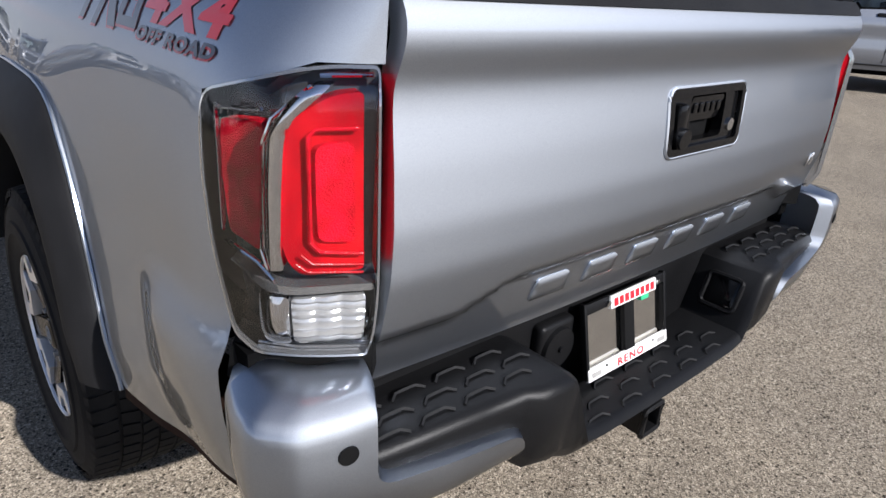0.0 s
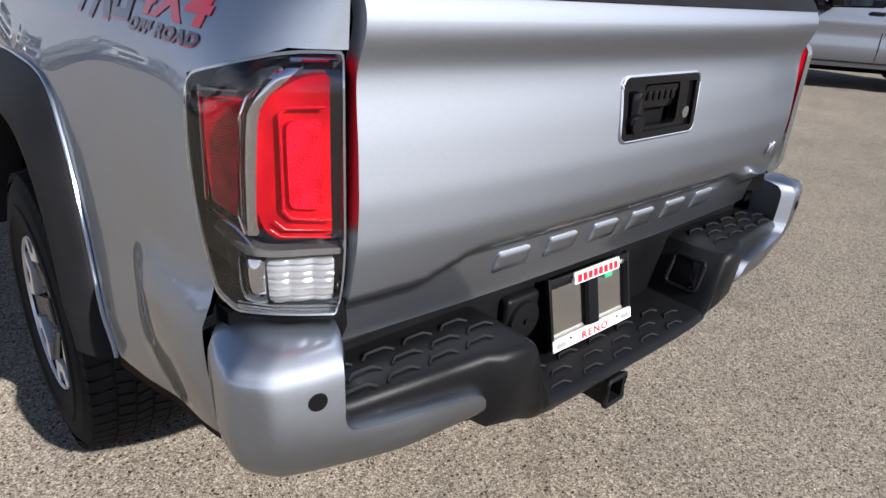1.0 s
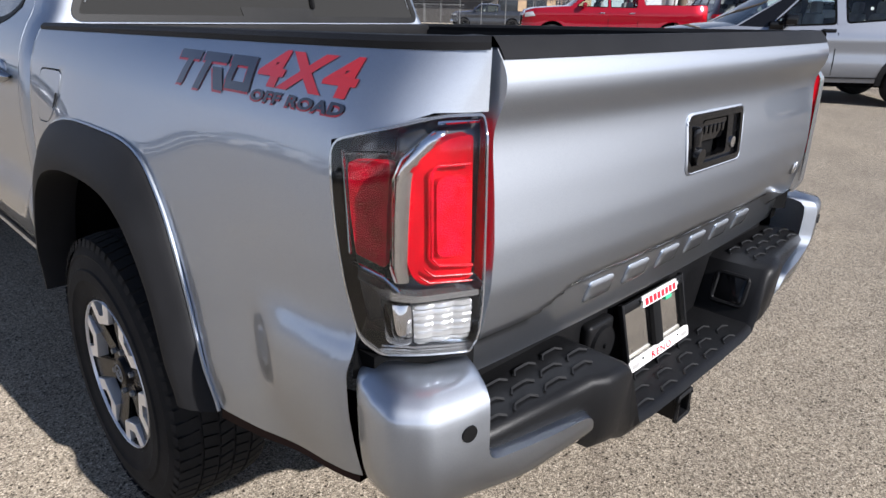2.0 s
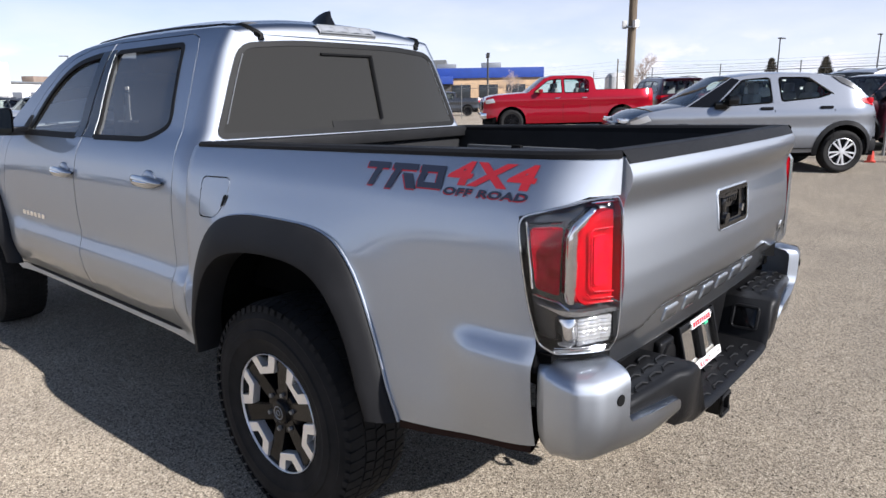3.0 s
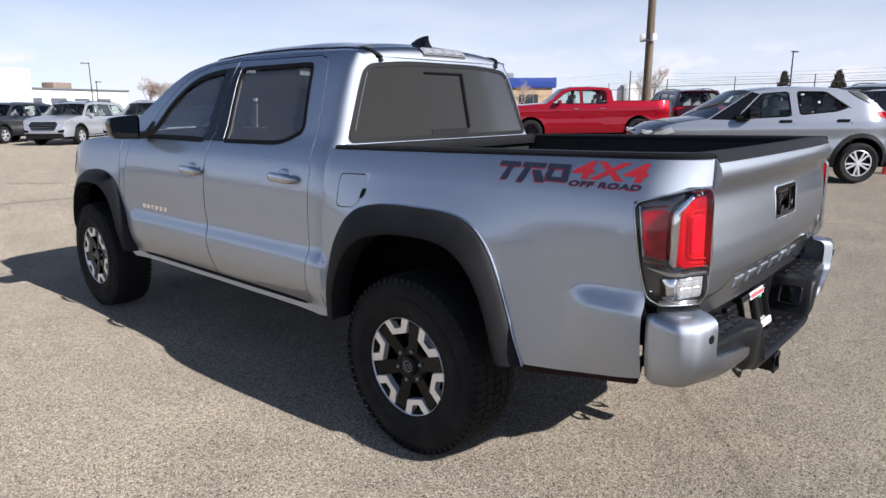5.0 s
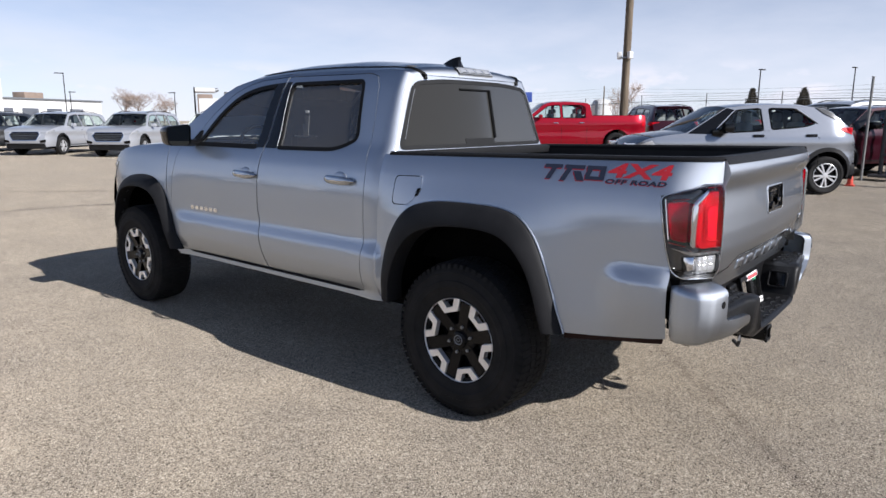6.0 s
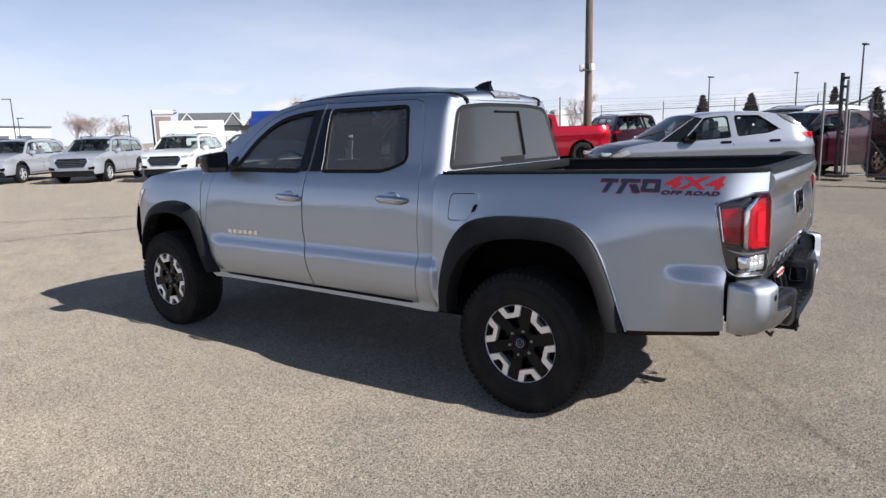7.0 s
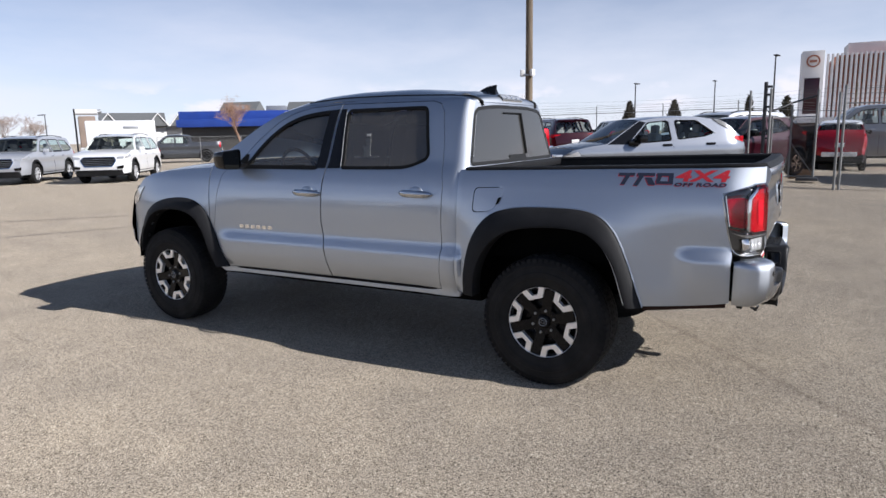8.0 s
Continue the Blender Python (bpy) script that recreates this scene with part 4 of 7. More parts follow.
bmesh.ops.translate(bm, vec=(0, 0.004, 0), verts=[x for x in r["geom"] if isinstance(x, bmesh.types.BMVert)])
part("engine_badge", bm, CHROME, gate, "small chrome engine badge")

# ---- tail lamps ----
LAMPBACK = Mat("dark_lamp_housing", (0.075, 0.077, 0.082), 0.16, 0.5, Coat_Weight=1.0).m
LAMPEDGE = Mat("clear_lamp_edge", (0.46, 0.47, 0.485), 0.08, 0.8, Coat_Weight=1.0).m


def lamp_surf(u, z, out=0.0):
    """The lamp swells out of the bed's corner towards the tailgate."""
    swell = (0.020 * smooth(-0.98, -1.13, u) + 0.016 * math.exp(-((u + 1.07) / 0.05) ** 2)) * smooth(0.832, 0.875, z) * smooth(1.205, 1.165, z)
    return bed_surf(u, z, out + swell)


def lamp_side(mirror):
    go = (lambda b: mirrored(b)) if mirror else (lambda b: b)
    P = lambda o, out, step=0.016, holes=(), fl=None: go(panel(o, lambda u, z: lamp_surf(u, z, out), step, holes, fl))
    ln = round_poly(LAMP, [0.03, 0.05, 0.02, 0.01, 0.006, 0.05, 0.012, 0.05])
    back = part("tail_lamp", P(offset_poly(ln, -0.002), -0.034), LAMPBACK, truck, "clear and red wraparound tail lamp")
    rim = go(panel(ln, lambda u, z: lamp_surf(u, z, 0.003), 0.016, [offset_poly(ln, -0.0036)], (0.006, 0.008, 0)))
    part("lamp_rim", rim, LAMPEDGE, back, "thin clear lamp edge")
    part("side_red_lens", P(round_poly([(-0.955, 1.120), (-1.040, 1.128), (-1.040, 0.975), (-0.982, 0.985)], 0.008), -0.012, 0.014, (), (0.02, 0.01, 0)), LENS_RED_P, back, "red side reflector")
    strip = round_poly([(-1.048, 1.112), (-1.056, 1.138), (-1.100, 1.176), (-1.128, 1.177), (-1.086, 1.140), (-1.076, 1.116), (-1.074, 0.985), (-1.078, 0.962), (-1.058, 0.960), (-1.050, 0.970)], 0.006)
    mid_ = lambda z: -1.058 - max(0, z - 1.12) * 1.0
    bulge = lambda u, z: -0.004 + 0.004 * max(0, 1 - ((u - mid_(z)) / 0.019) ** 2)
    edge_ = bmesh.new()
    tube(edge_, [lamp_surf(u, z, 0.001) for u, z in ((-1.058, 0.962), (-1.050, 0.985), (-1.050, 1.112), (-1.060, 1.138), (-1.104, 1.176))], 0.0024, 6)
    part("strip_edge", go(edge_), CHROME, back)
    part("chrome_strip", go(panel(strip, lambda u, z: lamp_surf(u, z, bulge(u, z)), 0.005, (), (0.02, 0.02, 0))), LAMPCHROME, back, "chrome lamp strip")
    red = round_poly([(-1.075, 1.118), (-1.086, 1.142), (-1.128, 1.166), (-1.172, 1.170), (-1.180, 0.960), (-1.092, 0.953), (-1.073, 0.985)], [0.02, 0.02, 0.02, 0.008, 0.008, 0.02, 0.02])
    rl = part("main_red_lens", P(red, -0.010, 0.012, (), (0.01, 0.025, 0)), LENS_RED, back, "bright red brake lens")
    inner = round_poly([(-1.112, 1.112), (-1.160, 1.118), (-1.166, 0.998), (-1.118, 1.0)], 0.012)
    part("inner_red_lens", P(inner, -0.002, 0.012, (), (0, 0.01, 0)), LENS_RED_P, rl, "pebbled bright red lens")
    for z0, z1, mt in ((0.958, 1.186, LENS_RED), (0.845, 0.955, LAMPEDGE)):
        wall_ = bmesh.new()
        grid(wall_, [[lamp_surf(-1.1965, z0 + (z1 - z0) * k_ / 8, o_) for o_ in (0.001, -0.016, -0.034)] for k_ in range(9)])
        part("edge_wall", go(wall_), mt, back, "red edge of the lens" if mt is LENS_RED else "")
    for pts, r_, mt in ((((-1.104, 1.122), (-1.109, 1.000), (-1.120, 0.987), (-1.178, 0.984)), 0.0026, LENS_RED_P), (((-1.104, 1.122), (-1.112, 1.130), (-1.166, 1.132)), 0.0022, LENS_RED_P),
                        (((-1.098, 0.984), (-1.112, 0.972), (-1.178, 0.970)), 0.0016, LENS_RED_D), (((-1.092, 0.972), (-1.106, 0.962), (-1.178, 0.960)), 0.0016, LENS_RED_D)):
        ring = bmesh.new()
        tube(ring, [lamp_surf(u, z, -0.001) for u, z in pts], r_, 6)
        part("lens_line", go(ring), mt, rl)
    # bright frame bars round the side reflector and along the top of the lamp
    for pts in (((-0.948, 1.132), (-1.036, 1.142)), ((-0.975, 0.972), (-1.038, 0.960), (-1.062, 0.944)), ((-0.944, 1.136), (-0.972, 0.985)), ((-1.108, 1.184), (-1.186, 1.187))):
        bar_ = bmesh.new()
        tube(bar_, [lamp_surf(u, z, -0.010) for u, z in pts], 0.003, 6)
        part("frame_bar", go(bar_), LAMPCHROME, back)
    part("divider", P(round_poly([(-0.985, 0.952), (-1.05, 0.930), (-1.195, 0.934), (-1.195, 0.943), (-1.09, 0.941), (-1.04, 0.943)], 0.004), -0.004, 0.012, (), (0.02, 0.02, 0)), LAMPEDGE, back)
    # reversing lens: fine level ribs
    wl_ = round_poly([(-1.082, 0.922), (-1.184, 0.926), (-1.182, 0.858), (-1.086, 0.855)], 0.008)
    pillow = lambda u, z: 0.003 * abs(math.sin((u + 1.08) * math.pi / 0.034)) + 0.003 * abs(math.sin((z - 0.857) * math.pi / 0.0095)) ** 0.7
    part("reversing_lens", go(panel(wl_, lambda u, z: lamp_surf(u, z, -0.014 + pillow(u, z)), 0.0034, (), (0.01, 0.02, 0))), LENS_WHITE, back, "ribbed bright clear reversing lens")
    bulb = lambda u, z: 0.014 * max(0, 1 - ((u + 1.058) / 0.030) ** 2) * max(0, 1 - ((z - 0.886) / 0.05) ** 2)
    part("lens_bracket", go(panel(round_poly([(-1.035, 0.920), (-1.080, 0.924), (-1.082, 0.848), (-1.040, 0.856)], 0.008), lambda u, z: lamp_surf(u, z, -0.014 + bulb(u, z)), 0.008, (), (0.015, 0.015, 0))), LAMPCHROME, back)
    for zz in (0.846, 0.839):
        bar_ = bmesh.new()
        tube(bar_, [lamp_surf(u, zz - 0.012 * (u + 1.19) * -1, -0.006) for u in (-1.035, -1.09, -1.14, -1.19)], 0.002, 6)
        part("frame_bar", go(bar_), LAMPEDGE, back)
    cover = part("lamp_cover", P(offset_poly(ln, -0.003), 0.003, 0.02), LENS_CLEAR, back, "clear outer lens")
    cover.visible_shadow = False


lamp_side(False)
lamp_side(True)
# dark gap fillers under the lamps
both("lamp_underfill", panel([(-0.994, 0.785), (-1.204, 0.785), (-1.204, 0.845), (-0.994, 0.866)], lambda u, z: bed_surf(u, z, -0.012), 0.03, (), (0.03, 0.03, 0)), TRIMBLACK, truck)
bm = bmesh.new()
box(bm, (-0.70, -0.96, 0.98), (0.06, 0.10, 0.50))
box(bm, (-0.79, -1.004, 0.735), (0.10, 0.04, 0.20))
box(bm, (-0.70, -1.025, 1.0), (0.035, 0.09, 0.50))
both("corner_filler", bm, UNDER, truck)

# ---- rear bumper ----
bplan = [(-0.874, -1.024), (-0.888, -1.07), (-0.890, -1.116), (-0.850, -1.160), (-0.79, -1.174), (-0.60, -1.192), (-0.44, -1.202), (-0.30, -1.206)]
bplan2 = [(-0.80, -1.012), (-0.775, -1.035), (-0.77, -1.05), (-0.76, -1.065), (-0.735, -1.07), (-0.60, -1.085), (-0.44, -1.09), (-0.30, -1.09)]
bt = [0.0]
for a, b in zip(bplan, bplan[1:]):
    bt.append(bt[-1] + math.dist(a, b))
b_x, b_y = curve(list(zip(bt, [p[0] for p in bplan])), 0.007), curve(list(zip(bt, [p[1] for p in bplan])), 0.007)
b_x2, b_y2 = curve(list(zip(bt, [p[0] for p in bplan2])), 0.014), curve(list(zip(bt, [p[1] for p in bplan2])), 0.014)
B_TOP = [(0.8235, 1.0), (0.8215, 0.72), (0.817, 0.36), (0.812, 0.12), (0.801, 0.035), (0.784, 0.0)]
b_rear = curve(B_TOP + [(0.66, 0.0), (0.62, 0.05), (0.595, 0.14), (0.578, 0.32), (0.566, 0.60)], 0.006)
b_in = curve(B_TOP + [(0.735, 0.0), (0.70, 0.02), (0.665, 0.07), (0.635, 0.16), (0.612, 0.28), (0.59, 0.46), (0.572, 0.72), (0.56, 0.95)], 0.006)


def bump_surf(t, z, out=0.0):
    t = max(0.0, t)
    dx, dy = b_x(t + 0.01) - b_x(t - 0.01), b_y(t + 0.01) - b_y(t - 0.01)
    n = Vector((dy, -dx, 0)).normalized()
    if t < 0.02:
        n = Vector((-1, 0, 0))
    return Vector((b_x(t), b_y(t), z)).lerp(Vector((b_x2(t), b_y2(t), z)), b_in(z) + (b_rear(z) - b_in(z)) * smooth(0.15, 0.40, t)) + n * out


b_out = [(0.0, 0.578), (0.0, 0.820)] + round_poly([(0.0, 0.820), (0.256, 0.820), (0.262, 0.678), (0.53, 0.652), (0.55, 0.562), (0.0, 0.572)], [0, 0.012, 0.03, 0.035, 0.02, 0])[1:-1] + [(0.35, 0.566), (0.16, 0.570), (0.06, 0.572)]
bumper = thing("rear_bumper", "", "")
bumper.parent = truck
for s, ob in zip((1, -1), both("bumper_corner", panel(b_out, bump_surf, 0.014, (), (0.02, 0.03, 0)), SILVER, truck, "silver bumper corner", 50)):
    b2 = bmesh.new()
    p, q = bump_surf(0.218, 0.752, -0.004), bump_surf(0.218, 0.752, 0.002)
    rod(b2, (p.x * s, p.y, p.z), (q.x * s, q.y, q.z), 0.0145, 0.0135, 20)
    part("parking_sensor", b2, TRIMBLACK, ob, "round black parking sensor")
bpy.data.objects.remove(bumper)
st = [(-0.752, 0.708, -1.140, 0.62), (-0.72, 0.712, -1.158, 0.60), (-0.55, 0.713, -1.176, 0.575), (-0.462, 0.713, -1.184, 0.56), (-0.44, 0.713, -1.200, 0.545), (-0.375, 0.712, -1.204, 0.53), (-0.350, 0.700, -1.198, 0.52), (-0.315, 0.610, -1.200, 0.505), (-0.295, 0.565, -1.200, 0.50), (-0.25, 0.556, -1.200, 0.495), (-0.1, 0.555, -1.202, 0.495)]
st = st + [(0.0, 0.555, -1.202, 0.495)] + [(-x, a, b, c) for x, a, b, c in st[::-1]]
bm = bmesh.new()
rows = []
for x, zt, yr, zb in st:
    rows.append([(x, -1.03, zt), (x, yr + 0.022, zt), (x, yr + 0.008, zt - 0.005), (x, yr, zt - 0.018), (x, yr + 0.012, zb + 0.03), (x, yr + 0.03, zb), (x, -1.03, zb)])
grid(bm, rows)
bm.faces.new([bm.verts.new(p) for p in rows[0]]), bm.faces.new([bm.verts.new(p) for p in rows[-1]])
step = part("bumper_step", bm, STEPPL, truck, "black moulded bumper step", 40)
part("bumper_back", new_box((0, -1.02, 0.655), (1.42, 0.03, 0.24), 0.006), STEPPL, truck)
# curved grip ribs on the step
rib = bmesh.new()
tube(rib, [(-0.032, 0.010, -0.001), (-0.020, 0.0005, 0.0015), (-0.010, 0.0, 0.002), (0.010, 0.0, 0.002), (0.020, 0.0005, 0.0015), (0.032, 0.010, -0.001)], 0.003, 4)
# paler plastic than the step: the highlight on the rib edges put into colour
rib0 = part("step_rib", rib, BLACKPL, step)
rib_me = rib0.data
first = True
for x0, x1, z, y0, rows_, cols in ((-0.70, -0.41, 0.7155, -1.070, 3, 4), (0.41, 0.70, 0.7155, -1.070, 3, 4), (-0.24, 0.24, 0.5565, -1.105, 3, 5)):
    for i in range(rows_):
        for j in range(cols):
            o = rib0 if first else new("step_rib", rib_me)
            first = False
            o.parent = step
            o.location = (x0 + (x1 - x0) * (j + 0.5 * (i % 2) * 0.8) / (cols - 0.5), y0 - 0.034 * i, z)
            o.rotation_euler = (0, 0, radians(180))
for s in (-1, 1):
    pk = part("step_pocket", new_box((s * 0.330, -1.115, 0.635), (0.018, 0.075, 0.075), 0.012, pose(0, 0, 0, 0, s * 22, 0)), GLOSSBLACK, step, "black square step pocket")
    b2 = bmesh.new()
    fr = round_poly([(-0.042, -0.04), (0.042, -0.04), (0.042, 0.04), (-0.042, 0.04)], 0.015)
    m = pose(s * 0.322, -1.115, 0.635, 0, s * 22, 0)
    tube(b2, [m @ Vector((0, a, b)) for a, b in fr + fr[:1]], 0.006, 6)
    part("pocket_frame", b2, STEPPL, pk)
b2 = bmesh.new()
box(b2, (-0.235, -1.045, 0.655), (0.10, 0.03, 0.10), 0.014, None, 4)
rod(b2, (-0.235, -1.05, 0.65), (-0.235, -1.068, 0.65), 0.046, 0.042, 24)
rod(b2, (-0.235, -1.06, 0.65), (-0.235, -1.074, 0.65), 0.006, 0.006, 8)
part("trailer_socket", b2, STEPPL, truck, "black trailer socket cover")

# tow hitch
b2 = bmesh.new()
for c, s_ in (((0, -1.12, 0.469), (0.064, 0.10, 0.008)), ((0, -1.12, 0.411), (0.064, 0.10, 0.008)), ((-0.028, -1.12, 0.440), (0.008, 0.10, 0.064)), ((0.028, -1.12, 0.440), (0.008, 0.10, 0.064))):
    box(b2, c, s_, 0.003)
box(b2, (0, -1.0, 0.44), (0.07, 0.2, 0.07))
hitch = part("tow_hitch", b2, STEPPL, truck, "black steel tow hitch receiver")
b2 = bmesh.new()
cr = [(-0.034, 0.406), (0.034, 0.406), (0.034, 0.474), (-0.034, 0.474)]
tube(b2, [(x, -1.166, z) for x, z in round_poly(cr, 0.01) + [round_poly(cr, 0.01)[0]]], 0.007, 6)
part("hitch_collar", b2, STEPPL, hitch)
for s in (-1, 1):
    b2 = bmesh.new()
    tube(b2, [(s * 0.06, -1.03, 0.46), (s * 0.09, -1.06, 0.44), (s * 0.11, -1.07, 0.41), (s * 0.09, -1.06, 0.38), (s * 0.06, -1.03, 0.39)], 0.009, 7)
    part("chain_loop", b2, STEELDARK, hitch)

# licence frame
PX = -0.032
LEAN = pose(0, 0, 0, -13.5, 0, 0)
pf = lambda x, z, o=0.0: Vector((x + PX, -1.058 - 0.24 * (0.72 - z) - o, z))
b2 = bmesh.new()
prism(b2, [(-0.14, 0.585), (0.14, 0.585), (0.14, 0.708), (-0.14, 0.708)], lambda x, z: pf(x, z), (0, 0.004, 0))
plate = part("licence_plate", b2, PLATE_METAL, truck, "blank mirror-bright metal plate in a dealer frame")
part("frame_middle", new_box(pf(0.004, 0.645, 0.006), (0.036, 0.012, 0.115), 0.003, LEAN), TRIMBLACK, plate)
for x in (-0.141, 0.141):
    part("frame_side", new_box(pf(x, 0.647, 0.005), (0.009, 0.014, 0.160), 0.003, LEAN), STEPPL, plate)
part("frame_top", new_box(pf(0.0, 0.712, 0.006), (0.288, 0.010, 0.022), 0.003, LEAN), STEPPL, plate)
top = part("frame_top_panel", new_box(pf(0.018, 0.710, 0.012), (0.165, 0.008, 0.028), 0.003, LEAN), PLATE_WHITE, plate, "white panel with red print")
for i in range(8):
    part("print_bar", new_box(pf(-0.048 + 0.0188 * i, 0.710, 0.0165), (0.0125, 0.002, 0.016), 0.0, LEAN), PLATE_RED, top)
low = part("frame_bottom_panel", new_box(pf(0.0, 0.581, 0.010), (0.288, 0.008, 0.027), 0.003, LEAN), PLATE_WHITE, plate, "white panel with red lettering")
b2 = text_mesh("RENO", 0.025, 1.25, 0, 0.0004)
bmesh.ops.scale(b2, vec=(1.25, 0.9, 1), verts=b2.verts)
for v in b2.verts:
    v.co = pf(v.co.x, 0.581 + v.co.y, 0.0155)
part("lettering", b2, PLATE_RED, low)
GREYPRINT = Mat("grey_print", (0.35, 0.34, 0.32), 0.4).m
for s_ in (-1, 1):
    part("frame_emblem", new_box(pf(s_ * 0.118, 0.581, 0.0145), (0.030, 0.002, 0.010), 0.002, LEAN), GREYPRINT, low)
    part("frame_screw", rod(bmesh.new(), pf(s_ * 0.085, 0.588, 0.012), pf(s_ * 0.085, 0.588, 0.016), 0.0028, n=10), TRIMBLACK, low)
    part("frame_bolt", rod(bmesh.new(), pf(-0.072 if s_ < 0 else 0.108, 0.712, 0.008), pf(-0.072 if s_ < 0 else 0.108, 0.712, 0.018), 0.006, n=10), CHROME, plate)
part("plate_light", new_box(pf(0.060, 0.690, 0.008), (0.030, 0.012, 0.012), 0.003, LEAN), GREEN, plate)

# ---- wheels ----
def tyre_mesh(R, W, rim, name, mat, tread=True):
    h = W / 2
    prof = [(-h + 0.035, rim - 0.01), (-h + 0.014, rim + 0.006), (-h + 0.010, rim + 0.014), (-h + 0.006, rim + 0.022), (-h + 0.003, rim + 0.040), (-h - 0.002, rim + 0.060), (-h - 0.006, rim + 0.064), (-h - 0.006, rim + 0.092), (-h - 0.001, rim + 0.096), (-h + 0.005, R - 0.055), (-h + 0.003, R - 0.050), (-h + 0.014, R - 0.03), (-h + 0.026, R - 0.012)]
    rd = R - (0.0055 if tread else 0.002)
    mid = [(-h + 0.04, rd), (h - 0.04, rd)]
    bm = bmesh.new()
    lathe(bm, prof + mid + [(-a, r) for a, r in prof[::-1]], 72)
    bmesh.ops.recalc_face_normals(bm, faces=bm.faces)
    me = bpy.data.meshes.new(name)
    bm.to_mesh(me)
    bm.free()
    me.materials.append(mat)
    for p in me.polygons:
        p.use_smooth = True
    me.set_sharp_from_angle(angle=radians(32))
    return me


def keep(bm, name, mat, sharp=32):
    ob = part(name, bm, mat, None, "", sharp)
    me = ob.data
    bpy.data.objects.remove(ob)
    return me


def tread_mesh(R, W):
    """The raised blocks of an off-road tread."""
    h, rd = W / 2, R - 0.0055
    bm = bmesh.new()
    rnd = random.Random(4)
    n = 64
    for lane, (a0, a1, k) in enumerate(((-h + 0.012, -h + 0.062, 0), (-h + 0.070, -h + 0.108, 1), (-h + 0.114, h - 0.114, 0), (h - 0.108, h - 0.070, 1), (h - 0.062, h - 0.012, 0))):
        for j in range(n):
            t0 = 6.2832 * (j + 0.5 * k) / n
            t1 = t0 + 6.2832 / n * 0.78
            sk = 6.2832 / n * 0.22 * (1 if lane % 2 else -1)
            pts = []
            for rr in (rd - 0.004, R):
                for a, t in ((a0, t0), (a1, t0 + sk), (a1, t1 + sk), (a0, t1)):
                    edge = 0.009 if (rr == R and abs(a) > h - 0.02) else 0
                    pts.append(bm.verts.new((a, (rr - edge) * math.cos(t), (rr - edge) * math.sin(t))))
            for f in ((4, 5, 6, 7), (0, 4, 7, 3), (1, 2, 6, 5), (0, 1, 5, 4), (3, 7, 6, 2)):
                bm.faces.new([pts[i] for i in f])
    # shoulder lugs and raised side lettering bars
    for j in range(n):
        t0 = 6.2832 * j / n
        for s in (-1, 1):
            c = [(s * (h - 0.014), R - 0.010), (s * (h - 0.008), R - 0.030)]
            pts = [bm.verts.new((a, r * math.cos(t), r * math.sin(t))) for a, r in c for t in (t0, t0 + 0.06)]
            bm.faces.new([pts[i] for i in (0, 1, 3, 2)])
    return keep(bm, "tread", RUBBER)


TYRE = tyre_mesh(0.385, 0.262, 0.203, "tyre", RUBBER)
TREAD = tread_mesh(0.385, 0.262)
# alloy: outward is -x
bm = bmesh.new()
lathe(bm, [(0.10, 0.19), (-0.09, 0.196), (-0.112, 0.205), (-0.116, 0.214), (-0.122, 0.218), (-0.118, 0.222), (-0.10, 0.222)], 64)
lathe(bm, [(-0.062, 0.200), (-0.055, 0.15), (-0.066, 0.085), (-0.075, 0.05), (-0.078, 0.0001)], 48)
BARREL = keep(bm, "wheel", WHEELBLACK)
bm = bmesh.new()
W2 = 0.036
prism(bm, [(0.036, -W2 * 0.8), (0.205, -W2), (0.209, 0), (0.205, W2), (0.036, W2 * 0.8)], lambda r, w: Vector((-0.095 - 0.017 * smooth(0.1, 0.2, r), r, w)), (0.045, 0, 0))
bmesh.ops.bevel(bm, geom=[e for e in bm.edges], offset=0.004, segments=2, affect="EDGES")
SPOKE = keep(bm, "spoke", WHEELBLACK, 12)


def sector(off, r):
    """A point beside the spoke at minus 30 degrees, in (lateral, radial)."""
    a = radians(-30)
    d, n = Vector((math.sin(a), math.cos(a))), Vector((math.cos(a), -math.sin(a)))
    return d * r + n * off


A1, A2, A3, A4 = sector(W2 - 0.001, 0.2150), sector(W2 - 0.001, 0.149), sector(W2 + 0.032, 0.158), sector(W2 + 0.037, 0.2080)
mx = lambda v: Vector((-v.x, v.y))
cup = [A1, A2, mx(A2), mx(A1), mx(A4), mx(A3), A3, A4]
bm = bmesh.new()
prism(bm, [tuple(v) for v in cup], lambda a, r: Vector((-0.1185, r, a)), (0.03, 0, 0))
bmesh.ops.bevel(bm, geom=[e for e in bm.edges], offset=0.0015, segments=1, affect="EDGES")
CUP = keep(bm, "machined_face", MACHINED, 25)
bm = bmesh.new()
lathe(bm, [(-0.116, 0.2155), (-0.1225, 0.2172), (-0.1235, 0.2185), (-0.121, 0.2200)], 64)
RIMLINE = keep(bm, "rim_edge", MACHINED)
bm = bmesh.new()
lathe(bm, [(-0.07, 0.095), (-0.088, 0.088), (-0.095, 0.080), (-0.096, 0.046), (-0.108, 0.040), (-0.112, 0.032), (-0.113, 0.0001)], 36)
CAP = keep(bm, "centre_cap", WHEELBLACK)
bm = bmesh.new()
lathe(bm, [(-0.1125, 0.026), (-0.1145, 0.024), (-0.1125, 0.021)], 24)
lathe(bm, [(-0.1125, 0.012), (-0.1145, 0.010), (-0.1125, 0.008)], 20)
EMBLEM = keep(bm, "cap_emblem", GALV)
bm = bmesh.new()
rod(bm, (-0.085, 0, 0), (-0.108, 0, 0), 0.010, 0.008, 6)
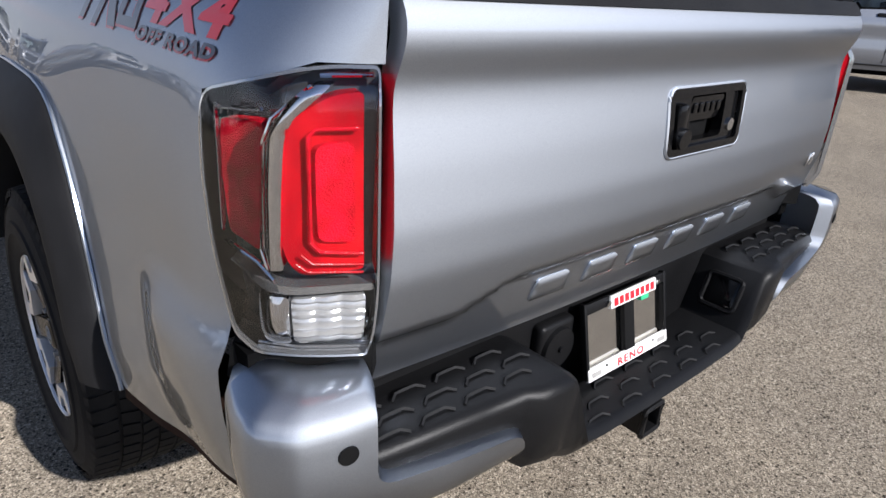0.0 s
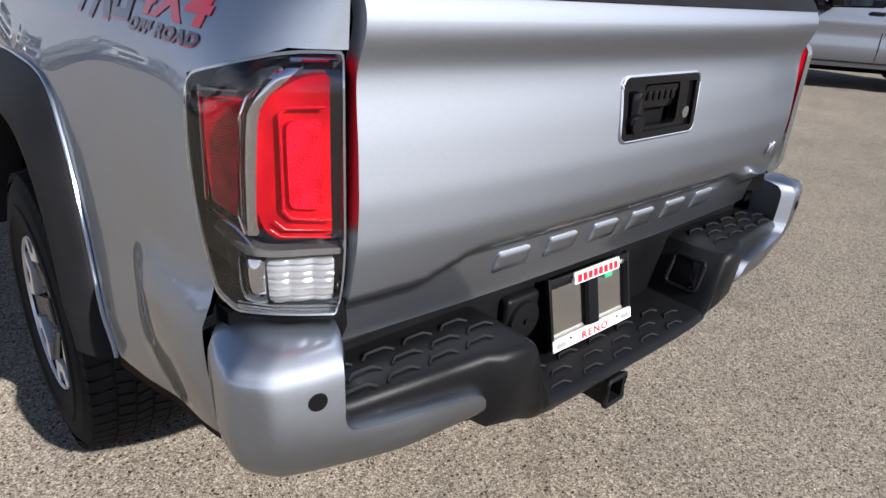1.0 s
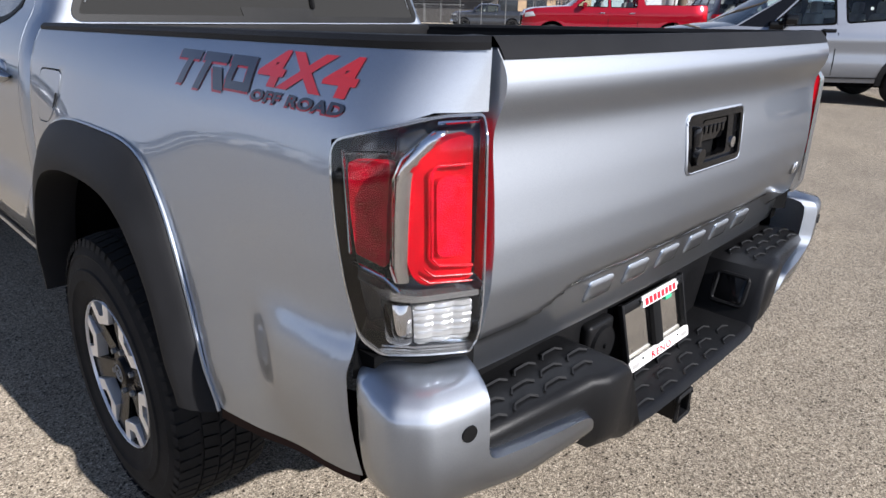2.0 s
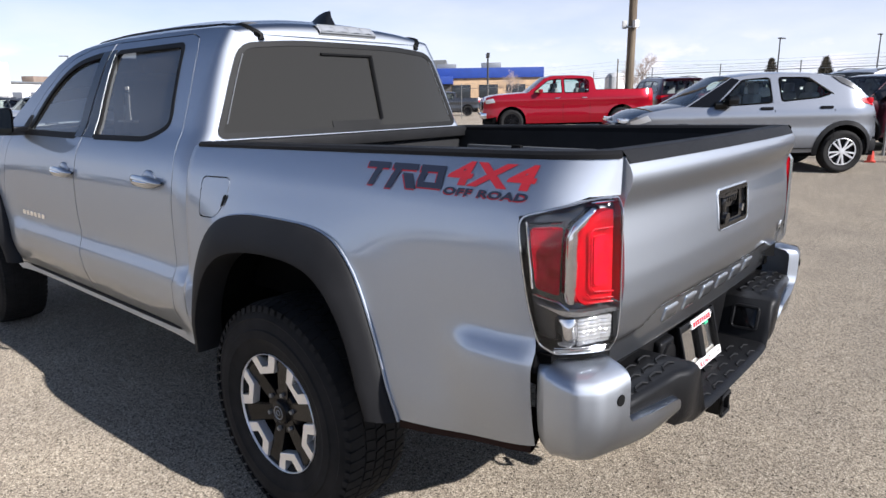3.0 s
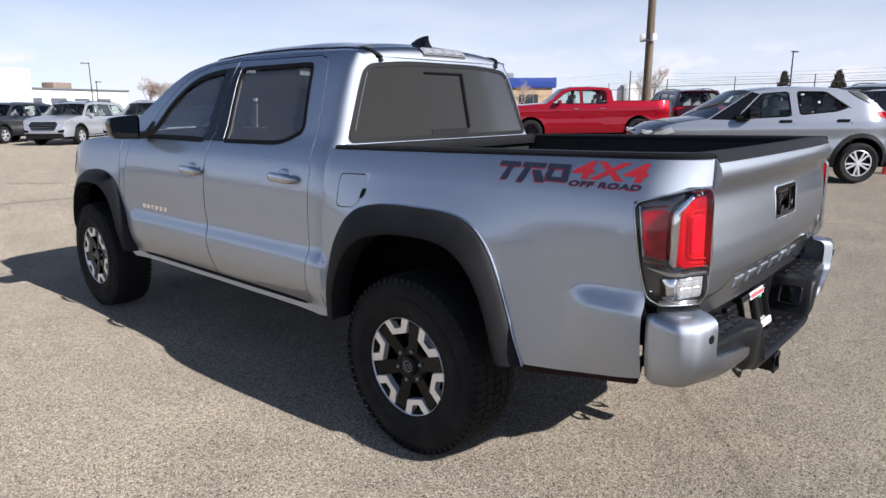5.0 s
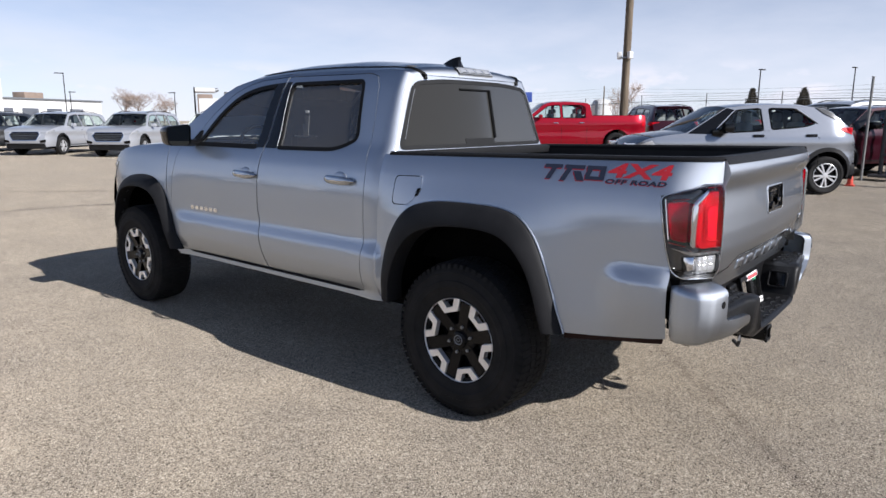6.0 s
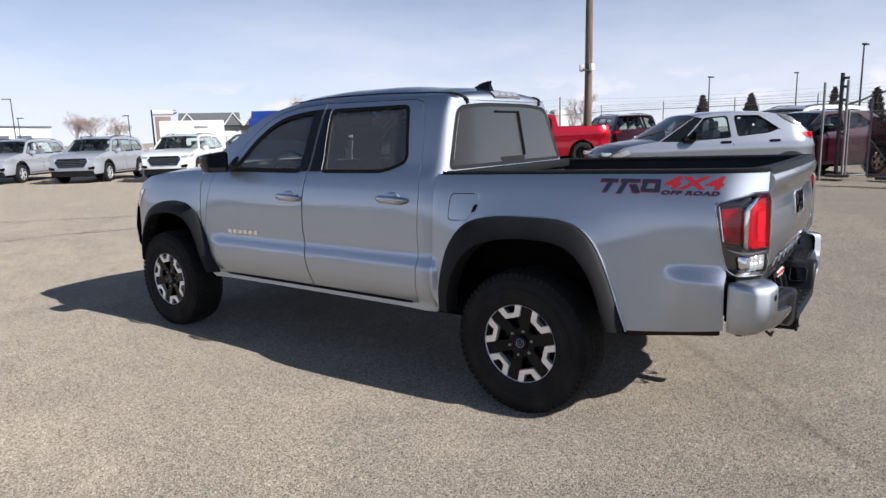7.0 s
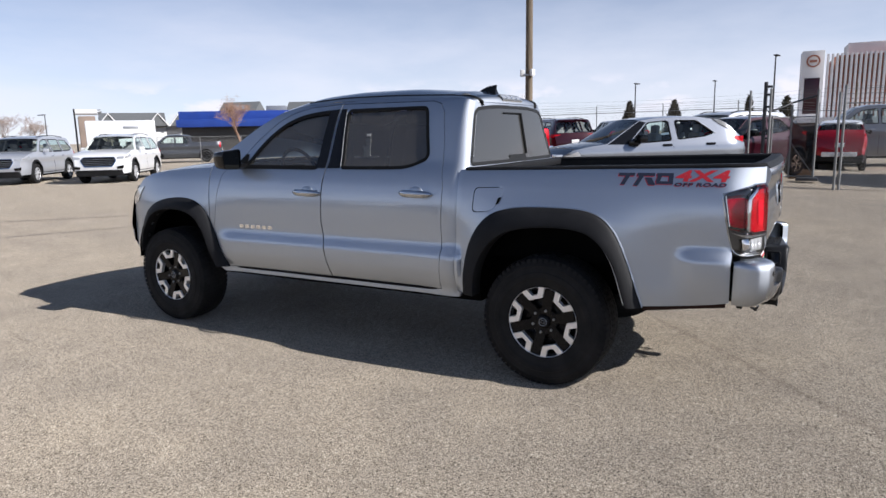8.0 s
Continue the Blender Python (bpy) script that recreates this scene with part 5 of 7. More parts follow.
NUT = keep(bm, "lug_nut", GALV)
bm = bmesh.new()
lathe(bm, [(0.02, 0.15), (0.0, 0.15), (0.0, 0.05)], 32)
DISC = keep(bm, "brake_disc", STEELDARK)


SHRINK = Matrix.Diagonal((1, 0.955, 0.955, 1))


def truck_wheel(x, y, spin):
    w = new("wheel", BARREL)
    w.parent = truck
    w.matrix_basis = pose(x, y, 0.385, spin, 0, 0 if x < 0 else 180)
    tagged(w, "black alloy wheel with machined silver faces")

    def sub(nm, me, m=None):
        o = new(nm, me)
        o.parent = w
        o.matrix_basis = (m or Matrix()) if nm in ("tyre", "tread") else SHRINK @ (m or Matrix())
        return o

    sub("tyre", TYRE)
    tagged(sub("tread", TREAD), kind="stuff")
    sub("rim_edge", RIMLINE), sub("centre_cap", CAP), sub("cap_emblem", EMBLEM), sub("brake_disc", DISC)
    for i in range(6):
        sub("spoke", SPOKE, pose(0, 0, 0, 60 * i + 30))
        sub("machined_face", CUP, pose(0, 0, 0, 60 * i))
        sub("lug_nut", NUT, pose(0, 0, 0, 60 * i + 30) @ pose(0, 0.070, 0))


for x, y, spin in ((-0.788, 0, 13), (0.788, 0, 20), (-0.788, 3.235, 19), (0.788, 3.235, 40)):
    truck_wheel(x, y, spin)

# ---- small parts of the truck ----
def door_handle(y, z, parent):
    x = -side_x(y, z)
    cup_ = bmesh.new()
    bmesh.ops.create_uvsphere(cup_, u_segments=20, v_segments=10, radius=1.0, matrix=Matrix.Translation((x + 0.004, y, z)) @ Matrix.Diagonal((0.012, 0.06, 0.045, 1)))
    c = part("handle_cup", cup_, SILVER, parent)
    b2 = bmesh.new()
    rows = []
    for i in range(17):
        t = -1 + i / 8
        r = 0.020 * (1 - abs(t) ** 5) + 0.004
        cx = x - 0.030 * (1 - t ** 4) - 0.002
        rows.append([(cx + 0.011 * math.cos(a), y + 0.125 * t, z + 0.003 * t + r * math.sin(a)) for a in [6.2832 * j / 12 for j in range(13)]])
    grid(b2, rows)
    part("door_handle", b2, POLISHED, parent, "polished grey door handle")
    b2 = bmesh.new()
    tube(b2, [(x - 0.044 + 0.03 * (abs(t) ** 3), y + 0.11 * t, z + 0.003 * t) for t in [-1 + i / 6 for i in range(13)]], 0.004, 6)
    part("handle_strip", b2, CHROME, parent)


fd = [o for o in truck.children if o.name.startswith("front_door")]
rdr = [o for o in truck.children if o.name.startswith("rear_door")]
door_handle(1.790, 1.092, fd[0])
door_handle(0.885, 1.106, rdr[0])
part("lock_cylinder", rod(bmesh.new(), (-side_x(1.70, 1.10) + 0.005, 1.70, 1.10), (-side_x(1.70, 1.10) - 0.006, 1.70, 1.10), 0.013, n=16), CHROME, fd[0])
for i in range(6):
    y = 2.47 - 0.058 * i
    b2 = panel(round_poly([(y, 0.836), (y - 0.042, 0.838), (y - 0.042, 0.812), (y, 0.810)], 0.006), lambda u, z: cab_surf(u, z, 0.004), 0.02, (), (0.004, 0, 0))
    part("badge_shape", b2, CHROME, fd[0], "small chrome badge shape")
# mirrors
mo = [(-1.036, 1.385), (-0.845, 1.405), (-0.855, 1.252), (-1.02, 1.258)]
b2 = bmesh.new()
o1 = round_poly(mo, 0.035, 5)
rows = []
cx, cz = -0.94, 1.325
for s, y in ((0.93, 2.405), (1.0, 2.412), (1.0, 2.45), (0.92, 2.50), (0.6, 2.54), (0.1, 2.555)):
    rows.append([(cx + (x - cx) * s, y, cz + (z - cz) * s) for x, z in o1 + o1[:1]])
grid(b2, rows)
for sgn, ob in zip((1, -1), both("side_mirror", b2, GLOSSBLACK, truck, "black door mirror")):
    b3 = bmesh.new()
    prism(b3, [(cx + (x - cx) * 0.92, cz + (z - cz) * 0.92) for x, z in o1], lambda x, z: Vector((x, 2.409 + (x + 0.94) * 0.05, z)), (0, 0.006, 0))
    part("mirror_glass", b3 if sgn > 0 else mirrored(b3), MIRROR, ob, "mirror glass")
    b3 = new_box((-0.82, 2.45, 1.275), (0.13, 0.07, 0.05), 0.015)
    part("mirror_arm", b3 if sgn > 0 else mirrored(b3), GLOSSBLACK, ob)
    b3 = panel(round_poly([(2.55, 1.275), (2.43, 1.275), (2.43, 1.36), (2.46, 1.36)], 0.01), lambda u, z: cab_surf(u, z, 0.006), 0.03, (), (0.01, 0, 0))
    part("mirror_sail", b3 if sgn > 0 else mirrored(b3), TRIMBLACK, ob)
# roof fin and high brake lamp
b2 = bmesh.new()
rows = []
for i in range(9):
    t = i / 8
    h = 0.058 * (1 - t ** 2.3)
    w = 0.030 * (1 - (t - 0.25) ** 2)
    y = 0.70 + 0.17 * t
    rows.append([(w, y, 1.752), (w * 0.55, y + 0.012 * (1 - t), 1.755 + h * 0.6), (0, y + 0.0 * t, 1.757 + h), (-w * 0.55, y + 0.012 * (1 - t), 1.755 + h * 0.6), (-w, y, 1.752)])
grid(b2, rows)
b2.faces.new([b2.verts.new(p) for p in rows[0]])
part("roof_antenna", b2, GLOSSBLACK, truck, "black shark-fin roof antenna")


def header_pt(x, t):
    """On the roof's rounded rear edge."""
    k_ = min(5.999, t * 6)
    a, b = rim_[int(k_)], rim_[int(k_) + 1]
    out = []
    for row in (a, b):
        xs2 = [p[0] for p in row]
        out.append(Vector((x, float(np.interp(x, xs2, [p[1] for p in row])), float(np.interp(x, xs2, [p[2] for p in row])))))
    return out[0].lerp(out[1], k_ - int(k_))


b2 = bmesh.new()
xs_ = [-0.165 + 0.33 * i / 10 for i in range(11)]
grid(b2, [[header_pt(x, t) + Vector((0, -0.010 * k_, 0.006 * k_)) for x in xs_] for t, k_ in ((0.12, 0.0), (0.18, 1.0), (0.38, 1.0), (0.60, 1.0), (0.66, 0.0))])
hb = part("high_brake_lamp", b2, LENS_WHITE, truck, "clear high-mounted brake lamp")
raised = Vector((0, -0.012, 0.007))
for x0, x1 in ((-0.150, -0.085), (-0.078, -0.004), (0.004, 0.078), (0.085, 0.150)):
    b2 = bmesh.new()
    m_ = (x0 + x1) / 2
    grid(b2, [[header_pt(x, t) + raised + Vector((0, -d, d * 0.6)) for x, d in ((x0, 0.0), (m_, 0.006), (x1, 0.0))] for t in (0.24, 0.40, 0.56)])
    part("lamp_facet", b2, LENS_WHITE, hb, "ribbed lamp facet")
for t in (0.19, 0.61):
    part("lamp_bezel", tube(bmesh.new(), [header_pt(-0.16 + 0.32 * i / 8, t) + raised for i in range(9)], 0.004, 5), GALV, hb)

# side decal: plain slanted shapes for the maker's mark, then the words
def decal(bm, y0, z0, out, name, mat, right=True, label=""):
    """Lays a flat shape in (along, up) on the bed side."""
    b2 = bm.copy()
    for b, sgn in ((bm, -1), (b2, 1)):
        for v in b.verts:
            p = bed_surf(y0 - v.co.x if sgn < 0 else y0 + v.co.x, z0 + v.co.y, out)
            v.co = Vector((p.x * (1 if sgn < 0 else -1), p.y, p.z))
        part(name, b, mat, BSIDE[0] if sgn < 0 else BSIDE[1], label)


BSIDE = [o for o in truck.children if o.name.startswith("bed_side")]


def flat(outline):
    b = bmesh.new()
    b.faces.new([b.verts.new((x, y, 0)) for x, y in outline])
    bmesh.ops.triangulate(b, faces=b.faces[:])
    bmesh.ops.subdivide_edges(b, edges=b.edges[:], cuts=2)
    return b


def slant(x0, x1, z0, z1, k=0.35):
    return [(x0 - k * (z0 - 0.03), z0), (x1 - k * (z0 - 0.03), z0), (x1 - k * (z1 - 0.03), z1), (x0 - k * (z1 - 0.03), z1)]


MARK = [slant(0.0, 0.085, 0.046, 0.062, 0.0), slant(0.028, 0.052, 0.0, 0.046, -0.5), slant(0.098, 0.19, 0.046, 0.062, 0.0), slant(0.10, 0.125, -0.004, 0.046, -0.5), slant(0.145, 0.18, 0.0, 0.038, 0.6),
        slant(0.20, 0.285, 0.046, 0.062, 0.0), slant(0.20, 0.285, 0.006, 0.020, 0.0), slant(0.262, 0.285, 0.02, 0.046, 0.0), slant(0.20, 0.222, 0.02, 0.046, -0.3)]
for sh in MARK:
    decal(flat([(x - 0.004, y - 0.004) for x, y in sh]), -0.398, 1.186, 0.0012, "decal_shadow", DECAL_RED)
    decal(flat(sh), -0.398, 1.186, 0.0020, "decal_shape", DECAL_DARK, True, "dark navy slanted decal shape")
t4 = text_mesh("4X4", 0.083, 1.06, 0.15, 0.003)
bmesh.ops.scale(t4, vec=(1.73, 0.90, 1), verts=t4.verts)
decal(t4, -0.82, 1.231, 0.0016, "decal_lettering", DECAL_RED, True, "red side decal lettering")
for dx, out, mat in ((0.0, 0.0020, DECAL_DARK), (0.003, 0.0013, DECAL_RED)):
    t5 = text_mesh("OFF ROAD", 0.027, 1.10, 0.15, 0.0011)
    bmesh.ops.scale(t5, vec=(1.78, 0.86, 1), verts=t5.verts)
    for v in t5.verts:
        v.co.x -= dx
        v.co.y -= dx
    decal(t5, -0.815, 1.1905, out, "decal_text", mat, True, "dark side decal lettering")

# ---- cab interior ----
def seat(x, y, z, w):
    b = bmesh.new()
    box(b, (x, y + 0.02, z), (w, 0.50, 0.16), 0.06, None, 3)
    box(b, (x, y - 0.28, z + 0.33), (w, 0.16, 0.62), 0.06, pose(0, 0, 0, 12, 0, 0), 3)
    st_ = part("seat", b, SEAT, truck, "dark grey cloth seat")
    b = bmesh.new()
    box(b, (x, y - 0.36, z + 0.71), (min(w, 0.28), 0.09, 0.16), 0.04, None, 3)
    part("headrest", b, SEAT, st_)


inner = [o for o in truck.children if o.name.startswith("inner_body")][0]
seat(-0.36, 1.95, 0.93, 0.50), seat(0.36, 1.95, 0.93, 0.50), seat(-0.32, 1.10, 0.95, 0.55), seat(0.32, 1.10, 0.95, 0.55)
part("dashboard", new_box((0, 2.55, 1.17), (1.36, 0.40, 0.22), 0.07, None, 4), SEAT, truck)
b2 = bmesh.new()
tube(b2, [(-0.36 + 0.185 * math.cos(a), 2.27 + 0.07 * math.sin(a), 1.22 + 0.165 * math.sin(a)) for a in [6.2832 * i / 24 for i in range(25)]], 0.014, 8)
box(b2, (-0.36, 2.30, 1.22), (0.16, 0.05, 0.10), 0.02)
part("steering_wheel", b2, GLOSSBLACK, truck)
b2 = new_box((-0.68, 1.372, 1.37), (0.004, 0.055, 0.075), 0.0)
box(b2, (-0.681, 1.355, 1.43), (0.004, 0.040, 0.06), 0.0, pose(0, 0, 0, 8, 0, 0))
box(b2, (-0.68, 1.350, 1.478), (0.004, 0.032, 0.022))
box(b2, (-0.68, 1.378, 1.334), (0.012, 0.20, 0.008))
part("paper_tag", b2, PAPER, truck, "white paper tag inside the window")


# ---- other vehicles on the lot ----
def car_wheel_meshes(R, W, rim, mat, nm, spokes=5):
    ty = tyre_mesh(R, W, rim, "tyre", RUBBER, False)
    bm = bmesh.new()
    h = -W / 2
    lathe(bm, [(h + 0.12, rim - 0.01), (h + 0.03, rim - 0.008), (h + 0.012, rim - 0.003), (h + 0.008, rim + 0.006), (h + 0.02, rim + 0.01)], 40)
    lathe(bm, [(h + 0.06, rim - 0.01), (h + 0.06, 0.0001)], 40)
    dark = keep(bm, "rim_barrel", WHEELBLACK)
    bm = bmesh.new()
    prism(bm, [(0.03, -0.012), (rim - 0.004, -0.015), (rim - 0.004, 0.015), (0.03, 0.012)], lambda r, w: Vector((h + 0.012, r, w)), (0.03, 0, 0))
    spoke = keep(bm, "spoke", mat)
    bm = bmesh.new()
    lathe(bm, [(h + 0.03, 0.05), (h + 0.008, 0.045), (h + 0.004, 0.0001)], 20)
    lathe(bm, [(h + 0.02, rim - 0.012), (h + 0.006, rim - 0.004), (h + 0.010, rim + 0.007)], 40)
    return ty, dark, keep(bm, "wheel_face", mat), spoke, spokes


def car_wheel(kit, root, m):
    ty, dark, face, spoke, n = kit
    w = new("wheel", dark)
    w.parent = root
    w.matrix_basis = m
    for nm, me in (("tyre", ty), ("wheel_face", face)):
        new(nm, me).parent = w
    for i in range(n):
        for dv in (-12, 12):
            o = new("spoke", spoke)
            o.parent = w
            o.matrix_basis = pose(0, 0, 0, 360 * i / n + dv)


ALLOY = Mat("bright_alloy", (0.66, 0.66, 0.67), 0.3, 0.4).m
WH_S = car_wheel_meshes(0.345, 0.225, 0.218, ALLOY, "s")
WH_L = car_wheel_meshes(0.375, 0.25, 0.235, ALLOY, "l")
WH_P = car_wheel_meshes(0.405, 0.27, 0.255, WHEELBLACK, "p", 6)

DARKROOF = Mat("gloss_dark_roof", (0.02, 0.021, 0.023), 0.25, 0.0, Coat_Weight=1.0).m

# side views: y forward from midway between the axles, z up
CARS = {
    "small_suv": dict(
        W=0.90, belt=1.09, tum=0.40, wb=1.32, wo=-0.10, R=0.345, wh=WH_S,
        top=[(-1.93, 0.36), (-2.00, 0.55), (-1.99, 0.75), (-1.95, 0.95), (-1.87, 1.18), (-1.68, 1.32), (-1.50, 1.49), (-1.38, 1.55), (-0.94, 1.61), (-0.42, 1.63), (0.06, 1.615), (0.40, 1.575), (1.16, 1.125), (1.50, 1.09), (1.85, 1.03), (2.05, 0.93), (2.14, 0.78), (2.20, 0.55), (2.14, 0.36)],
        segs=[(0, 5, "paint"), (5, 6, "glass"), (6, 11, "roof"), (11, 12, "glass"), (12, 18, "paint")],
        wins=[[(0.66, 1.125), (0.42, 1.33), (0.22, 1.525), (-0.21, 1.555), (-0.235, 1.165)], [(-0.40, 1.185), (-0.375, 1.555), (-0.83, 1.545), (-1.19, 1.29), (-1.00, 1.235)]],
        lamp_r=[(-1.88, 1.08), (-1.61, 1.165), (-1.66, 1.22), (-1.85, 1.19)], lamp_f=[(1.72, 0.91), (2.03, 0.82), (2.05, 0.90), (1.78, 1.00)], clad=True),
    "large_suv": dict(
        W=0.98, belt=1.12, tum=0.36, wb=1.535, R=0.375, wh=WH_L,
        top=[(-2.55, 0.38), (-2.62, 0.60), (-2.60, 0.95), (-2.50, 1.20), (-2.34, 1.62), (-2.15, 1.72), (-1.2, 1.77), (-0.3, 1.785), (0.35, 1.745), (0.62, 1.68), (1.22, 1.21), (1.6, 1.185), (2.15, 1.10), (2.42, 1.0), (2.52, 0.85), (2.57, 0.60), (2.50, 0.36)],
        segs=[(0, 3, "paint"), (3, 4, "glass"), (4, 9, "paint"), (9, 10, "glass"), (10, 16, "paint")],
        wins=[[(1.02, 1.21), (0.52, 1.61), (0.20, 1.655), (-0.05, 1.665), (-0.08, 1.18)], [(-0.20, 1.18), (-0.17, 1.665), (-1.08, 1.655), (-1.12, 1.18)], [(-1.24, 1.19), (-1.22, 1.645), (-1.85, 1.61), (-2.16, 1.30), (-1.9, 1.21)]],
        lamp_r=[(-2.52, 1.02), (-2.26, 1.06), (-2.32, 1.16), (-2.48, 1.17)], lamp_f=[(2.02, 0.98), (2.42, 0.90), (2.44, 0.97), (2.10, 1.06)], clad=True),
    "pickup": dict(
        W=1.00, belt=1.27, tum=0.34, wb=1.875, R=0.405, wh=WH_P,
        top=[(-2.98, 0.58), (-3.02, 0.70), (-2.96, 0.76), (-2.94, 1.38), (-2.90, 1.41), (-1.02, 1.41), (-0.99, 1.43), (-0.93, 1.78), (-0.82, 1.86), (-0.2, 1.905), (0.45, 1.90), (0.72, 1.83), (1.32, 1.36), (1.6, 1.345), (2.45, 1.29), (2.72, 1.22), (2.80, 1.05), (2.84, 0.75), (2.80, 0.52)],
        segs=[(0, 4, "paint"), (4, 5, "bed"), (5, 6, "paint"), (6, 7, "glass"), (7, 11, "paint"), (11, 12, "glass"), (12, 18, "paint")],
        wins=[[(1.12, 1.37), (0.62, 1.74), (0.30, 1.79), (0.18, 1.79), (0.16, 1.34)], [(0.06, 1.34), (0.08, 1.79), (-0.62, 1.785), (-0.76, 1.70), (-0.74, 1.34)]],
        lamp_r=[(-2.90, 1.02), (-2.78, 1.02), (-2.78, 1.36), (-2.90, 1.37)], lamp_f=[(2.42, 1.06), (2.74, 1.02), (2.76, 1.14), (2.5, 1.20)], clad=False),
}


def vehicle(name, kind, mat, label, category, at, heading, group="", roof_mat=None):
    """A parked vehicle; heading: the way that it faces, in degrees from +x."""
    c = CARS[kind]
    root = thing(name, label, category, (at[0], at[1], 0), group, "", heading - 90)
    root.matrix_basis = pose(at[0], at[1], ground_height(at[0], at[1]), 0, -math.degrees(SLOPE) if at[1] < 15 else 0, 0) @ pose(0, 0, 0, 0, 0, heading - 90)
    wo = c.get("wo", 0.0)
    W, belt, tum, wb, R = c["W"], c["belt"], c["tum"], c["wb"], c["R"]
    y_lo, y_hi = min(p[0] for p in c["top"]), max(p[0] for p in c["top"])
    prof = curve([(0.3, -0.05), (0.45, -0.015), (0.6, 0.0), (belt * 0.72, -0.022), (belt * 0.86, 0.004), (belt - 0.06, -0.012), (belt + 0.02, -0.045), (belt + 0.06, -0.06), (belt + 0.7, -0.06 - 0.64 * tum)], 0.012)

    def sx(y, z):
        x = W + prof(z)
        for e, d in ((y_lo, 1), (y_hi, -1)):
            t = max(0, 1 - (y - e) * d / 0.55)
            x -= 0.17 * t ** 2.4
        for a in (wo - wb, wo + wb):
            x += 0.018 * math.exp(-((max(0, math.hypot(y - a, z - R) - R - 0.02) / 0.09) ** 2)) * (1 if z < belt else 0)
        return x

    S = lambda u, z, o=0.0: Vector((-sx(u, z) - o, u, z))
    ar = R + (0.075 if kind != "pickup" else 0.09)
    arch = lambda a: [(a + ar * math.cos(t), max(0.36, R + 0.02 + ar * math.sin(t))) for t in [math.pi * i / 14 for i in range(15)]]
    zl = c["top"][0][1]
    outline = c["top"][::-1] + [(wo - wb - ar - 0.02, zl)] + arch(wo - wb)[::-1] + [(wo - wb + ar + 0.02, 0.34), (wo + wb - ar - 0.02, 0.34)] + arch(wo + wb)[::-1] + [(wo + wb + ar + 0.02, zl)]
    wins = [round_poly(w, 0.04, 2) for w in c["wins"]]
    both("body_side", panel(outline, S, 0.085, wins, (0.03, 0, 0)), mat, root)
    for w in wins:
        for o in both("side_window", panel(offset_poly(w, 0.005), lambda u, z: S(u, z, -0.012), 0.2), GLASS_CAR, root, "lightly tinted side window"):
            o.visible_shadow = False
        both("window_trim", panel(offset_poly(w, 0.016), lambda u, z: S(u, z, 0.004), 0.2, [offset_poly(w, -0.008)]), UNDER, root)
    for i0, i1, what in c["segs"]:
        pts = dense([c["top"][i] for i in range(i0, i1 + 1)], 0.12, False)
        b = bmesh.new()
        rows = []
        for k_, (y, z) in enumerate(pts):
            p, q = pts[max(0, k_ - 1)], pts[min(len(pts) - 1, k_ + 1)]
            n = Vector((-(q[1] - p[1]), q[0] - p[0])).normalized()
            x = sx(y, z)
            cr = 0.035 if what != "bed" else 0.0
            rows.append([(x * s, y + n.x * cr * (1 - abs(s) ** 2.5), z + n.y * cr * (1 - abs(s) ** 2.5)) for s in [-1 + j / 6 for j in range(13)]])
        grid(b, rows)
        o = part({"paint": "body_top", "roof": "roof", "glass": "windscreen", "bed": "bed_cover"}[what], b, {"paint": mat, "roof": roof_mat or DARKROOF, "glass": GLASS_CAR, "bed": LINER}[what], root, "", 40)
        o.visible_shadow = what != "glass"
    # dark underside
    part("underbody", new_box((0, 0, 0.42), (W * 1.7, (y_hi - y_lo) * 0.94, 0.30)), UNDER, root)
    for a in (wo - wb, wo + wb):
        part("wheel_well", new_box((0, a, 0.70), (W * 1.4, 2 * ar + 0.1, 0.52)), UNDER, root)
    # cladding round the arches and along the sill
    if c["clad"]:
        for a in (wo - wb, wo + wb):
            b = bmesh.new()
            rows = []
            for t in [math.pi * (-0.06 + 1.12 * i / 16) for i in range(17)]:
                rows.append([S(a + r * math.cos(t), max(0.30, R + 0.02 + r * math.sin(t)), o) for r, o in ((ar + 0.075, -0.01), (ar + 0.07, 0.012), (ar, 0.020), (ar - 0.012, -0.05))])
            grid(b, rows)
            both("arch_cladding", b, BLACKPL, root)
        b = panel([(wo - wb + ar, 0.28), (wo + wb - ar, 0.28), (wo + wb - ar, 0.42), (wo - wb + ar, 0.42)], lambda u, z: S(u, max(z, 0.4), 0.012) - Vector((0, 0, max(0, 0.0))), 0.2, (), (0.05, 0, 0))
        both("sill_cladding", b, BLACKPL, root)
        part("rear_valance", new_box((0, y_lo + 0.12, 0.44), (W * 1.75, 0.26, 0.22), 0.06), BLACKPL, root)
        part("front_valance", new_box((0, y_hi - 0.175, 0.385), (W * 1.66, 0.30, 0.22), 0.06), BLACKPL, root)
    both("tail_lamp", panel(c["lamp_r"], lambda u, z: S(u, z, 0.012), 0.1, (), (0.04, 0, 0)), LENS_RED_D, root, "red tail lamp")
    b = bmesh.new()
    zr = sum(p[1] for p in c["lamp_r"]) / 4
    box(b, (-W * 0.66, y_lo + (0.18 if kind == "small_suv" else 0.12), zr), (0.42 if kind != "pickup" else 0.10, 0.10, 0.09 if kind != "pickup" else 0.34), 0.02)
    both("rear_lamp_inner", b, LENS_RED_D, root)
    both("headlamp", panel(c["lamp_f"], lambda u, z: S(u, z, 0.010), 0.1, (), (0.04, 0, 0)), LENS_WHITE, root, "clear headlamp")
